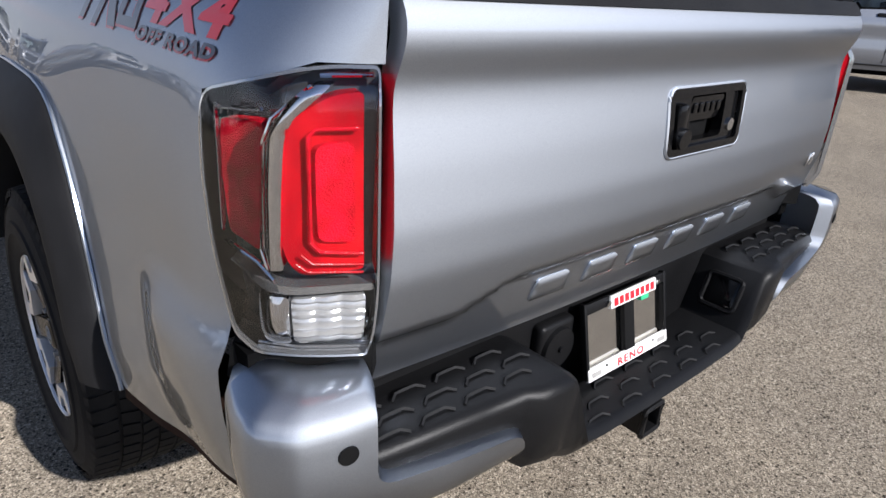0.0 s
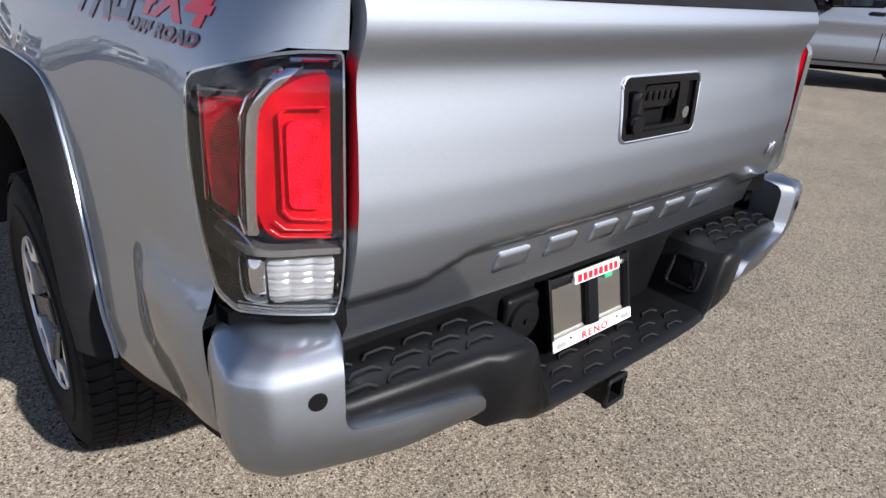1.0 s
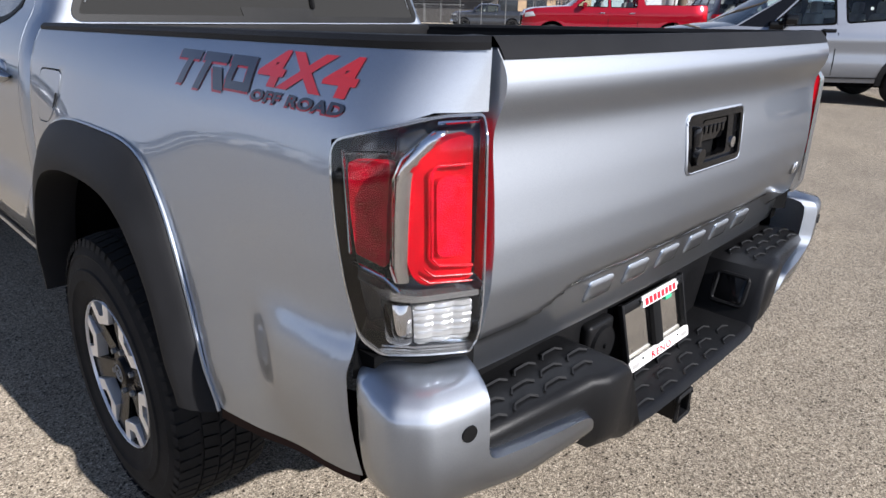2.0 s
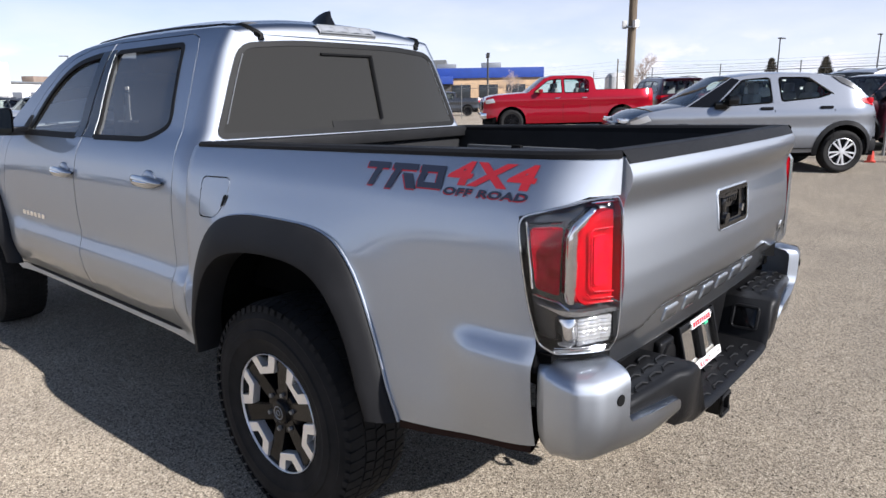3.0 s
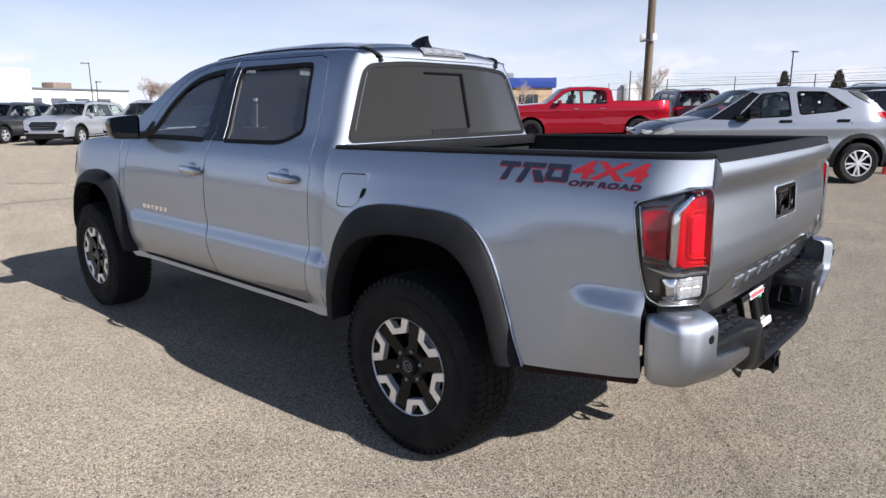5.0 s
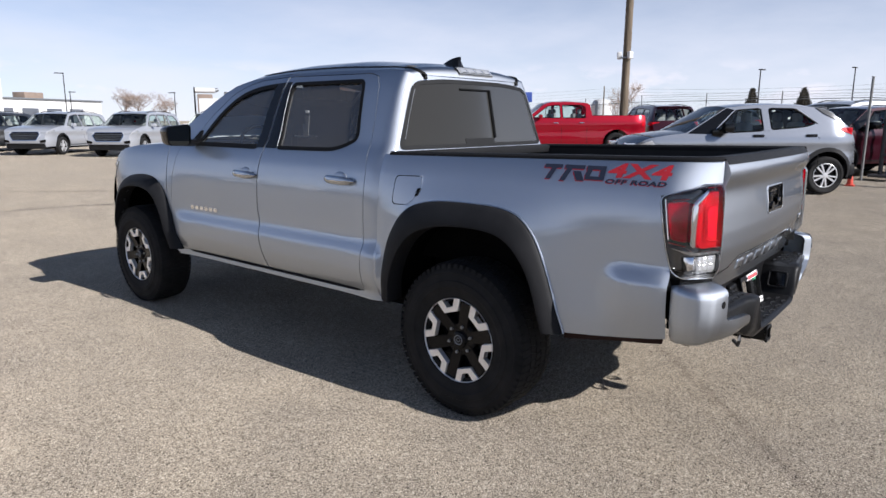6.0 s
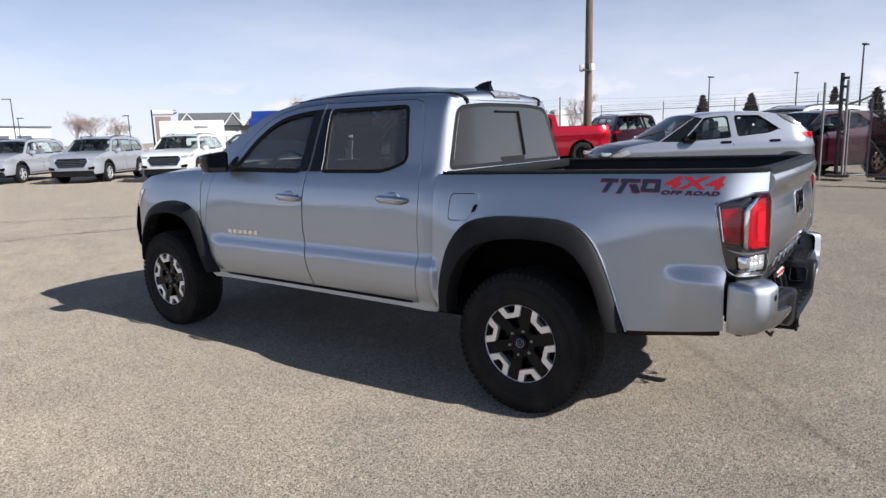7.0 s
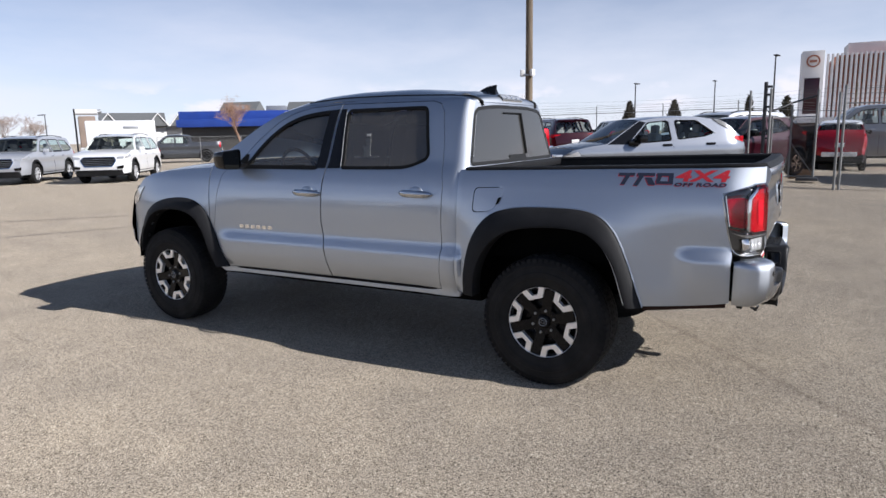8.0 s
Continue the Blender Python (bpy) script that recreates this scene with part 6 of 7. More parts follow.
    # seats and dashboard behind the glass
    cab_ = part("interior", new_box((0, (c["wins"][0][0][0] + c["wins"][-1][2][0]) / 2, belt * 0.70), (W * 1.62, c["wins"][0][0][0] - c["wins"][-1][2][0] + 0.5, 0.30), 0.03), SEATGREY, root)
    for w in c["wins"][:2]:
        ys = min(p[0] for p in w) + 0.16
        for x in (-0.40, 0.40):
            b = new_box((x, ys, belt - 0.03), (0.46, 0.16, 0.50), 0.07)
            box(b, (x, ys - 0.02, belt + 0.30), (0.26, 0.10, 0.17), 0.04)
            part("seat", b, SEATGREY, cab_)
    zf = sum(p[1] for p in c["lamp_f"]) / 4
    yf = y_hi - 0.02
    if kind == "large_suv":
        nose = c["top"][-6:][::-1]

        def front(x, z, o=0.0):
            y = float(np.interp(z, [p[1] for p in nose], [p[0] for p in nose]))
            s = min(1, abs(x) / sx(y, z))
            return Vector((x, y + 0.035 * (1 - s ** 2.5) + o, z))

        hexa = [(-0.52, 0.955), (0.52, 0.955), (0.60, 0.84), (0.47, 0.63), (-0.47, 0.63), (-0.60, 0.84)]
        gr = part("grille", panel(round_poly(hexa, 0.04), lambda x, z: front(x, z, 0.012), 0.08, (), (0, -0.03, 0)), GLOSSBLACK, root, "black hexagonal grille")
        part("grille_surround", panel(round_poly(offset_poly(hexa, 0.02), 0.04), lambda x, z: front(x, z, 0.020), 0.08, [round_poly(offset_poly(hexa, -0.008), 0.04)], (0, -0.03, 0)), CHROME, gr)
        for i in range(4):
            z = 0.69 + 0.065 * i
            h_ = 0.46 + 0.10 * min(1, i / 2)
            part("grille_bar", tube(bmesh.new(), [front(-h_ + 2 * h_ * j / 8, z, 0.018) for j in range(9)], 0.007, 5), GALV, gr)
        for o_, nm, mt, lb in (([(-0.62, 0.965), (-0.87, 0.985), (-0.86, 0.90), (-0.63, 0.885)], "lamp_bar", LENS_WHITE, "slim clear headlamp"), ([(-0.62, 0.62), (-0.86, 0.66), (-0.84, 0.545), (-0.64, 0.535)], "fog_lamp", GLOSSBLACK, "")):
            both(nm, panel(o_, lambda x, z: front(x, z, 0.014), 0.08, (), (0, -0.03, 0)), mt, root, lb)
        part("lower_mouth", panel([(-0.80, 0.50), (0.80, 0.50), (0.74, 0.37), (-0.74, 0.37)], lambda x, z: front(x, z, 0.016), 0.1, (), (0, -0.04, 0)), BLACKPL, root)
    gr = None if kind == "large_suv" else part("grille", new_box((0, yf + 0.005, zf - 0.17), (W * 1.22, 0.12, 0.30), 0.05), GLOSSBLACK, root, "black front grille")
    for i in range(4 if gr else 0):
        part("grille_bar", new_box((0, yf + 0.066, zf - 0.28 + 0.07 * i), (W * 1.08, 0.012, 0.012), 0.004), CHROME if kind != "small_suv" else GLOSSBLACK, gr)
    if gr:
        both("fog_lamp", new_box((-W * 0.70, yf - 0.035, 0.56), (0.22, 0.14, 0.08), 0.02), GLOSSBLACK, root)
    if gr:
        both("lamp_bar", new_box((-W * 0.70, yf - 0.06, zf), (0.30, 0.16, 0.07), 0.025), LENS_WHITE, root, "slim clear headlamp")
    # mirror, handles, plate
    wf = c["wins"][0][0]
    b = bmesh.new()
    if kind == "small_suv":
        box(b, (-W - 0.07, wf[0] - 0.20, wf[1] + 0.09), (0.23, 0.17, 0.15), 0.05, None, 3)
        box(b, (-W + 0.03, wf[0] - 0.06, wf[1] + 0.01), (0.08, 0.20, 0.12), 0.03, None, 3)
    else:
        box(b, (-W - 0.08, wf[0] - 0.22, wf[1] + 0.03), (0.20, 0.13, 0.14), 0.04, None, 3)
    both("side_mirror", b, GLOSSBLACK if kind == "small_suv" else mat, root)
    for w in c["wins"][:2]:
        y = min(p[0] for p in w) + 0.16
        b = bmesh.new()
        if kind == "small_suv":
            box(b, S(y - 0.07, belt - 0.02, 0.008), (0.035, 0.20, 0.05), 0.016)
        else:
            box(b, S(y, belt - 0.10, 0.015), (0.03, 0.17, 0.03), 0.012)
        both("door_handle", b, GLOSSBLACK if kind == "small_suv" else CHROME, root)
    # door seams
    for w in c["wins"][:2]:
        y = min(p[0] for p in w) - 0.04
        b = bmesh.new()
        tube(b, [S(y, z, 0.001) for z in (0.45, 0.6, 0.8, belt - 0.05)], 0.006, 5)
        both("door_seam", b, TRIMBLACK, root)
    part("plate", new_box((0, y_lo - 0.03, 0.86), (0.30, 0.012, 0.15), 0.004), PLATE_WHITE, root)
    if kind == "small_suv":
        both("door_pillar", panel([(-0.255, 1.15), (-0.235, 1.56), (-0.35, 1.565), (-0.375, 1.17)], lambda u, z: S(u, z, 0.006), 0.1, (), (0.02, 0, 0)), mat, root)
        both("windscreen_pillar", panel([(0.26, 1.535), (0.39, 1.57), (1.13, 1.12), (0.72, 1.105), (0.465, 1.345)], lambda u, z: S(u, z, 0.006), 0.1, (), (0.02, 0, 0)), GLOSSBLACK, root, "gloss black windscreen pillar")
        both("quarter_strip", tube(bmesh.new(), [S(-0.86, 1.555, 0.004), S(-1.02, 1.44, 0.004), S(-1.235, 1.285, 0.004)], 0.014, 6), mat, root)
        both("spoiler_wing", panel([(-1.22, 1.565), (-1.40, 1.535), (-1.52, 1.46), (-1.66, 1.325), (-1.56, 1.355), (-1.36, 1.46)], lambda u, z: S(u, z, 0.014), 0.1, (), (0.03, 0, 0)), DARKROOF, root, "black spoiler wing")
        part("roof_spoiler", new_box((0, -1.36, 1.575), (W * 1.22, 0.30, 0.035), 0.014, pose(0, 0, 0, 7, 0, 0)), roof_mat or DARKROOF, root, "roof spoiler")
    elif kind == "large_suv":
        b = bmesh.new()
        tube(b, [(-W * 0.62, y_lo + 0.62, 1.76), (-W * 0.64, y_lo + 1.4, 1.815), (-W * 0.64, 0.0, 1.82), (-W * 0.60, 0.35, 1.765)], 0.016, 6)
        both("roof_rail", b, BLACKPL, root)
        part("roof_spoiler", new_box((0, c["top"][5][0] - 0.06, c["top"][5][1] - 0.005), (W * 1.25, 0.30, 0.04), 0.014), mat, root)
    else:
        part("bed_cavity", new_box((0, -1.96, 1.412), (W * 1.7, 1.7, 0.02)), UNDER, root)
        part("rear_bumper", new_box((0, y_lo + 0.02, 0.66), (W * 1.85, 0.16, 0.20), 0.04), CHROME, root)
        part("front_bumper", new_box((0, y_hi - 0.02, 0.62), (W * 1.85, 0.22, 0.22), 0.06), CHROME, root)
    for sgn in (-1, 1):
        for a in (wo - wb, wo + wb):
            car_wheel(c["wh"], root, pose(sgn * (W - 0.125), a, R, 11 * a, 0, 0 if sgn < 0 else 180))
    return root


SUV_AT, SUV_HEAD = (10.25, 2.03), 128.5
suv = vehicle("compact_suv", "small_suv", SILVER_SUV, "silver compact SUV with black mirrors, parked on the lot", "suv", SUV_AT, SUV_HEAD)
b = new_box((-0.66, -0.47, 1.515), (0.012, 0.06, 0.03), 0.004)
box(b, (-0.67, -0.76, 1.38), (0.004, 0.04, 0.04))
part("paper_tag", b, PAPER, suv, "white paper tags behind the glass")
vehicle("red_pickup", "pickup", RED_CAR, "bright red crew-cab pickup parked on the lot", "pickup truck", (18.55, 10.55), 131)
ROWG = "SUVs parked in a row"
for mat, lab, x, y in ((WHITE_CAR, "white large SUV parked in a row", 12.1, 23.0), (PALE_SUV, "silver large SUV with dark grille parked in a row", 10.25, 26.3),
                       (PALE_SUV, "silver large SUV with bright wheels parked in a row", 8.55, 30.0), (DARK_CAR, "dark grey large SUV parked in a row", 6.7, 33.6), (DARK_CAR, "dark grey large SUV parked in a row", 5.0, 37.1)):
    vehicle("large_suv", "large_suv", mat, lab, "suv", (x, y), 219, ROWG)
WESTG = "cars parked along the west side"
for i, (kind, mat, lab) in enumerate((("large_suv", WHITE_CAR, "white large SUV parked across the lot"), ("pickup", WHITE_CAR, "white pickup parked across the lot"), ("large_suv", PALE_SUV, "pale silver SUV parked across the lot"), ("small_suv", WHITE_CAR, "white compact SUV parked across the lot"),
                                      ("large_suv", PALE_SUV, "pale silver SUV parked across the lot"), ("pickup", WHITE_CAR, "white pickup parked across the lot"), ("large_suv", WHITE_CAR, "white SUV parked across the lot"))):
    vehicle("parked_" + ("pickup" if kind == "pickup" else "suv"), kind, mat, lab, "pickup truck" if kind == "pickup" else "suv", (-21.5 + 0.35 * i, 3.0 + 4.2 * i), 6, WESTG)
NORTHG = "cars parked beyond the truck's nose"
for i in range(7):
    pick = i % 3 == 1
    vehicle("parked_pickup" if pick else "parked_suv", "pickup" if pick else "large_suv", WHITE_CAR if i % 2 == 0 else PALE_SUV, ("white" if i % 2 == 0 else "pale silver") + (" pickup" if pick else " large SUV") + " parked across the lot", "pickup truck" if pick else "suv", (-25.5 + 3.1 * i, 36.0 + 0.6 * i), 270, NORTHG)
vehicle("maroon_suv", "small_suv", MAROON_CAR, "dark maroon SUV parked behind the chain-link fence", "suv", (15.56, 0.72), 146, "", MAROON_CAR)
# white roof and spoiler paint in the sun's glare on a glossy roof
red = vehicle("red_suv", "small_suv", RED_CAR, "red compact SUV behind the fence, its sunlit roof painted white, tail outwards", "suv", (22.6, -1.92), -1, "", WHITE_CAR)
red.matrix_basis = red.matrix_basis @ Matrix.Diagonal((0.87, 1, 1, 1))
part("skid_plate", new_box((0, -2.01, 0.56), (1.15, 0.06, 0.15), 0.02), PLATE_WHITE, red, "pale bumper insert")
# stands out of view, added only to cast shadow on the ground here
vehicle("shade_suv", "large_suv", DARK_CAR, "unseen dark grey large SUV added to shade the ground by the fence", "suv", (17.2, -4.75), 3)
hd = vehicle("grey_pickup", "pickup", GREY_CAR, "tall grey crew-cab pickup parked beyond the fence", "pickup truck", (25.2, -3.15), 97)
hd.matrix_basis = hd.matrix_basis @ Matrix.Scale(1.16, 4)
vehicle("pale_suv", "large_suv", PALE_SUV, "pale silver SUV parked behind the compact one", "suv", (19.4, 1.55), 150)
vehicle("brown_suv", "large_suv", MAROON_CAR, "dark red-brown SUV parked by the far fence", "suv", (23.6, 9.0), 40)
vehicle("dark_crossover", "small_suv", DARK_CAR, "dark grey crossover parked by the far fence", "suv", (24.6, 6.4), 30)
vehicle("dark_pickup", "pickup", DARK_CAR, "dark grey pickup parked far off by a fence", "pickup truck", (26.8, 38.2), 142)
vehicle("dark_pickup", "pickup", DARK_CAR, "dark grey pickup parked far off by the blue building", "pickup truck", (39.8, 34.4), 131)

# ---- light pole, fence, lamps ----
pole = thing("utility_pole", "tall weathered wooden pole with a small bracket of floodlights", "utility pole", (19.4, 8.45, 0))
b = bmesh.new()
n = 14
rows = []
for i in range(13):
    z = 12.5 * i / 12
    r = 0.148 - 0.003 * z
    rows.append([(r * math.cos(6.2832 * j / n) + 0.008 * z * 0.4, r * math.sin(6.2832 * j / n) - 0.008 * z * 0.6, z) for j in range(n + 1)])
grid(b, rows)
part("shaft", b, WOODPOLE, pole)
br = part("bracket", new_box((0.0, -0.02, 3.42), (0.34, 0.34, 0.05), 0.01), GALV, pole)
for a in (0, 120, 240):
    b = bmesh.new()
    box(b, (0.23 * math.cos(radians(a)), 0.23 * math.sin(radians(a)), 3.50), (0.17, 0.17, 0.26), 0.05, pose(0, 0, 0, 0, 0, a))
    part("floodlight", b, WHITEWALL, br)
b = bmesh.new()
tube(b, [(0.19, 0, 0.2), (0.19, 0, 3.7)], 0.02, 6)
part("conduit", b, GALV, pole)


def post(bm, x, y, h, r=0.024):
    rod(bm, (x, y, -0.02), (x, y, h), r, n=8)


def mesh_sheet(bm, a, b, z0, z1, pitch=0.11, r=0.0035):
    """Chain link between two posts."""
    a, b = Vector(a), Vector(b)
    d = b - a
    L = d.length
    d.normalize()
    n = int(L / pitch)
    h = z1 - z0
    for i in range(-int(h / pitch), n + 1):
        for sgn in (1, -1):
            s0, s1 = i * pitch, i * pitch + h
            t0, t1 = max(0, -s0), min(h, L - s0)
            if t1 <= t0:
                continue
            p = a + d * (s0 + t0)
            q = a + d * (s0 + t1)
            zz = (z0 + t0, z0 + t1) if sgn > 0 else (z1 - t0, z1 - t1)
            rod(bm, (p.x, p.y, zz[0]), (q.x, q.y, zz[1]), r, n=3)


def fence(name, label, pts, h, barbed=True, step=3.0, pitch=0.11, r=0.0035):
    f = thing(name, label, "fence", (0, 0, 0))
    for a, b in zip(pts, pts[1:]):
        a, b = Vector(a), Vector(b)
        n = max(1, round((b - a).length / step))
        for i in range(n):
            p, q = a.lerp(b, i / n), a.lerp(b, (i + 1) / n)
            bm = bmesh.new()
            post(bm, p.x, p.y, h + (0.35 if barbed else 0.02))
            bmesh.ops.translate(bm, vec=(0, 0, ground_height(p.x, p.y)), verts=bm.verts)
            part("post", bm, FENCESTEEL, f)
            bm = bmesh.new()
            mesh_sheet(bm, p, q, 0.04, h - 0.02, pitch, r)
            bmesh.ops.translate(bm, vec=(0, 0, ground_height((p.x + q.x) / 2, (p.y + q.y) / 2)), verts=bm.verts)
            tagged(part("chain_link", bm, FENCESTEEL, f, "galvanised chain-link mesh"), kind="stuff")
            bm = bmesh.new()
            rod(bm, (p.x, p.y, h + ground_height(p.x, p.y)), (q.x, q.y, h + ground_height(q.x, q.y)), 0.015, n=6)
            part("top_rail", bm, FENCESTEEL, f)
            if barbed:
                for k_ in range(3):
                    bm = bmesh.new()
                    rod(bm, (p.x, p.y, h + 0.10 + 0.11 * k_ + ground_height(p.x, p.y)), (q.x, q.y, h + 0.10 + 0.11 * k_ + ground_height(q.x, q.y)), 0.005, n=4)
                    part("barbed_wire", bm, FENCESTEEL, f)
    return f


fence("gate_fence", "galvanised chain-link fence with barbed wire", [(13.04, -1.76), (13.5, -4.2), (13.8, -8.6)], 1.95, True, 2.2, 0.075, 0.0016)
gp = thing("gate_post", "pair of thick dark steel gate posts with hinges", "gate post", (14.46, -0.05, ground_height(14.46, -0.05)))
part("post", rod(bmesh.new(), (0, 0, -0.02), (0, 0, 2.42), 0.045, n=12), STEELDARK, gp)
part("post", rod(bmesh.new(), (-0.06, -0.13, -0.02), (-0.06, -0.13, 2.25), 0.030, n=12), FENCESTEEL, gp)
part("footing", new_box((0, -0.04, 0.03), (0.5, 0.5, 0.06), 0.02), STEELDARK, gp)
for z in (0.5, 1.2, 1.8, 2.1, 2.3):
    part("hinge", new_box((-0.03, -0.07, z), (0.07, 0.16, 0.06), 0.01), STEELDARK, gp)
for x, y, h in ((14.2, 0.27, 2.3), (13.0, -1.66, 2.2), (13.04, -1.76, 2.35)):
    o = solid("fence_post", rod(bmesh.new(), (0, 0, -0.02), (0, 0, h), 0.028, n=10), FENCESTEEL, "round galvanised fence post", "fence post")
    o.location = (x, y, ground_height(x, y))
gate = thing("swing_gate", "open chain-link swing gate with a diagonal brace", "gate", (14.46, -0.24, ground_height(14.5, -0.6)))
g0, g1, g2 = Vector((0, 0, 0)), Vector((0.36, -0.42, 0)), Vector((0.39, -0.98, 0))
for p, h, r in ((g0, 1.60, 0.021), (g1, 1.86, 0.024), (g2, 2.22, 0.030)):
    part("gate_upright", rod(bmesh.new(), p + Vector((0, 0, 0.02)), p + Vector((0, 0, h)), r, n=10), FENCESTEEL, gate)
for p, q in ((g0, g1), (g1, g2)):
    for z, r in ((0.06, 0.020), (1.56, 0.014)):
        part("gate_rail", rod(bmesh.new(), p + Vector((0, 0, z)), q + Vector((0, 0, z)), r, n=8), FENCESTEEL, gate)
    b = bmesh.new()
    mesh_sheet(b, p.to_2d(), q.to_2d(), 0.07, 1.55, 0.075, 0.0022)
    tagged(part("chain_link", b, FENCESTEEL, gate, "galvanised chain-link mesh"), kind="stuff")
part("brace", rod(bmesh.new(), g1 + Vector((0, 0, 0.92)), g2 + Vector((0, 0, 0.10)), 0.010, n=8), FENCESTEEL, gate)
part("cable", tube(bmesh.new(), [(-0.03, 0.1, 1.70), (0.12, -0.2, 1.80), g1 + Vector((0, 0, 1.92)), g2 + Vector((0, 0, 2.08))], 0.024, 8), STEELDARK, gate, "dark cable along the gate's top")
part("ground_sill", new_box((0.2, -0.85, 0.0), (0.4, 0.5, 0.08), 0.03), STEELDARK, gate)
b = bmesh.new()
prism(b, [(0.0, 0.08), (0.56, 0.08), (0.56, 1.50), (0.0, 1.50)], lambda u, z: Vector((0.03 * u / 0.56, -u, z)), (0.002, 0, 0))
sc_ = solid("gate_screen", b, SCREEN, "brown see-through mesh screen tied to the gate", "screen")
sc_.location = (14.84, -0.66, ground_height(14.5, -0.6))
fence("far_fence", "tall chain-link fence with barbed wire along the lot's edge", [(40, 44), (30, 15.5), (28.5, 2), (29.5, -14)], 2.05, True, 3.4, 0.30, 0.0018)
fence("side_fence", "low chain-link fence in front of a dark pickup", [(22.3, 38.8), (33, 30.6)], 1.75, False, 2.6, 0.25, 0.004)

LAMPG = "lot lamp posts"


def lamp_post(x, y, h, arm, turn):
    l = thing("lamp_post", "slim grey lot lamp post with a flat lamp head", "lamp post", (x, y, 0), LAMPG, "", turn)
    b = bmesh.new()
    rod(b, (0, 0, 0), (0, 0, h), 0.07, 0.045, 10)
    part("mast", b, STEELDARK, l)
    part("lamp_head", new_box((arm / 2 + 0.1, 0, h + 0.03), (arm + 0.35, 0.28, 0.09), 0.03), STEELDARK, l)


lamp_post(55.2, 13.1, 5.05, 0.4, -10)
lamp_post(63.0, 7.6, 5.4, 0.15, 170)
lamp_post(45.5, 1.6, 5.7, 0.4, -10)
lamp_post(25.3, 73.0, 6.2, 0.5, 160)
lamp_post(36.8, 72.0, 4.6, 0.9, 90)
lamp_post(28.5, 80, 4.6, 0.4, 20)

# power lines beyond the fence
wires = thing("power_line", "thin dark overhead wires on distant poles", "power line", (70, 0, 0))
for y in (-40, -4, 34):
    part("line_pole", rod(bmesh.new(), (0, y, 0), (0, y, 5.2), 0.10, 0.07, 8), WOODPOLE, wires)
for k_ in range(3):
    b = bmesh.new()
    for y0, y1 in ((-40, -4), (-4, 34), (34, 74)):
        tube(b, [(0.4 * k_, y0 + (y1 - y0) * i / 10, 4.9 - 0.35 * k_ - 0.5 * math.sin(math.pi * i / 10)) for i in range(11)], 0.006, 4)
    part("wire", b, STEELDARK, wires)

cone = thing("traffic_cone", "small orange safety cone on the asphalt", "cone", (12.75, 0.28, 0))
CONE_M = stucco("orange_plastic", (0.55, 0.05, 0.025), 0.5, 3)
b = bmesh.new()
rod(b, (0, 0, 0.03), (0, 0, 0.21), 0.065, 0.045, 18)
part("cone_body", b, CONE_M, cone)
part("cone_base", new_box((0, 0, 0.015), (0.17, 0.17, 0.03), 0.01), CONE_M, cone)

# ---- buildings ----
def house_box(name, label, category, at, turn, size, wall):
    h = thing(name, label, category, (*at, 0), "", "", turn)
    part("wall", new_box((0, 0, size[2] / 2), size, 0.03), wall, h)
    return h


# blue and tan commercial building
PORCH = stucco("dark_shop_front", (0.06, 0.055, 0.05), 0.5)
hb_ = house_box("blue_building", "long low tan building with a bright blue roof fascia", "building", (66.0, 60.5), 129, (30, 12, 4.0), TAN)
f = part("fascia", new_box((0, -0.3, 4.5), (31, 13.2, 1.25), 0.05), BLUE, hb_, "bright blue fascia")
part("canopy", new_box((5.5, 8.0, 3.55), (19, 4.5, 0.9), 0.05), BLUE, hb_, "blue entrance canopy")
part("porch_wall", new_box((5.5, 7.3, 1.55), (18.4, 3.0, 3.1), 0.02), PORCH, hb_, "dark recessed shop front")
for x in (-12, -8.5, -5):
    wdw = part("window", new_box((x, 6.02, 2.2), (2.4, 0.10, 1.7), 0.02), DARKWIN, hb_)
    part("frame", new_box((x, 6.05, 1.3), (2.6, 0.16, 0.10), 0.01), WHITEWALL, wdw)
for x, y in ((-9, 1), (-3, -1), (4, 0), (9, 2)):
    part("roof_unit", new_box((x, y, 5.5), (2.6, 2.0, 0.9), 0.06), GALV, hb_)
sg = thing("sign_board", "dark rectangular sign board on a steel post", "sign", (47.2, 35.5, 0))
b = bmesh.new()
rod(b, (0, 0, 0), (0, 0, 5.0), 0.10, 0.08, 8)
part("sign_post", b, STEELDARK, sg)
part("board", new_box((0, 0, 5.15), (0.25, 1.9, 0.38), 0.03, pose(0, 0, 0, 0, 0, -50)), STEELDARK, sg)

# gabled row behind the parked cars
gb = thing("gabled_building", "long pale building with grey shingle gables", "building", (60.5, 91.0, 0), "", "", -35)
part("wall", new_box((0.3, 0, 1.9), (8.8, 9, 3.8), 0.03), WHITEWALL, gb)
part("annexe", new_box((6.5, 0.5, 1.9), (3.4, 8, 3.8), 0.03), WHITEWALL, gb)
b = bmesh.new()
prism(b, [(-5.2, 3.7), (5.2, 3.7), (0, 5.95)], lambda u, z: Vector((-4.4, u, z)), (9.2, 0, 0))
part("roof", b, GREYROOF, gb)
for x in (-3.0, 3.6, 6.6):
    b = bmesh.new()
    prism(b, [(-1.4, 3.8), (1.4, 3.8), (0, 5.6)], lambda u, z, x=x: Vector((x + u, -5.6, z)), (0, 5, 0))
    gbl = part("gable", b, GREYROOF, gb)
    b = bmesh.new()
    tube(b, [(x - 1.5, -5.66, 3.75), (x, -5.66, 5.65), (x + 1.5, -5.66, 3.75)], 0.12, 5)
    part("barge_board", b, WHITEWALL, gbl, "white barge board")
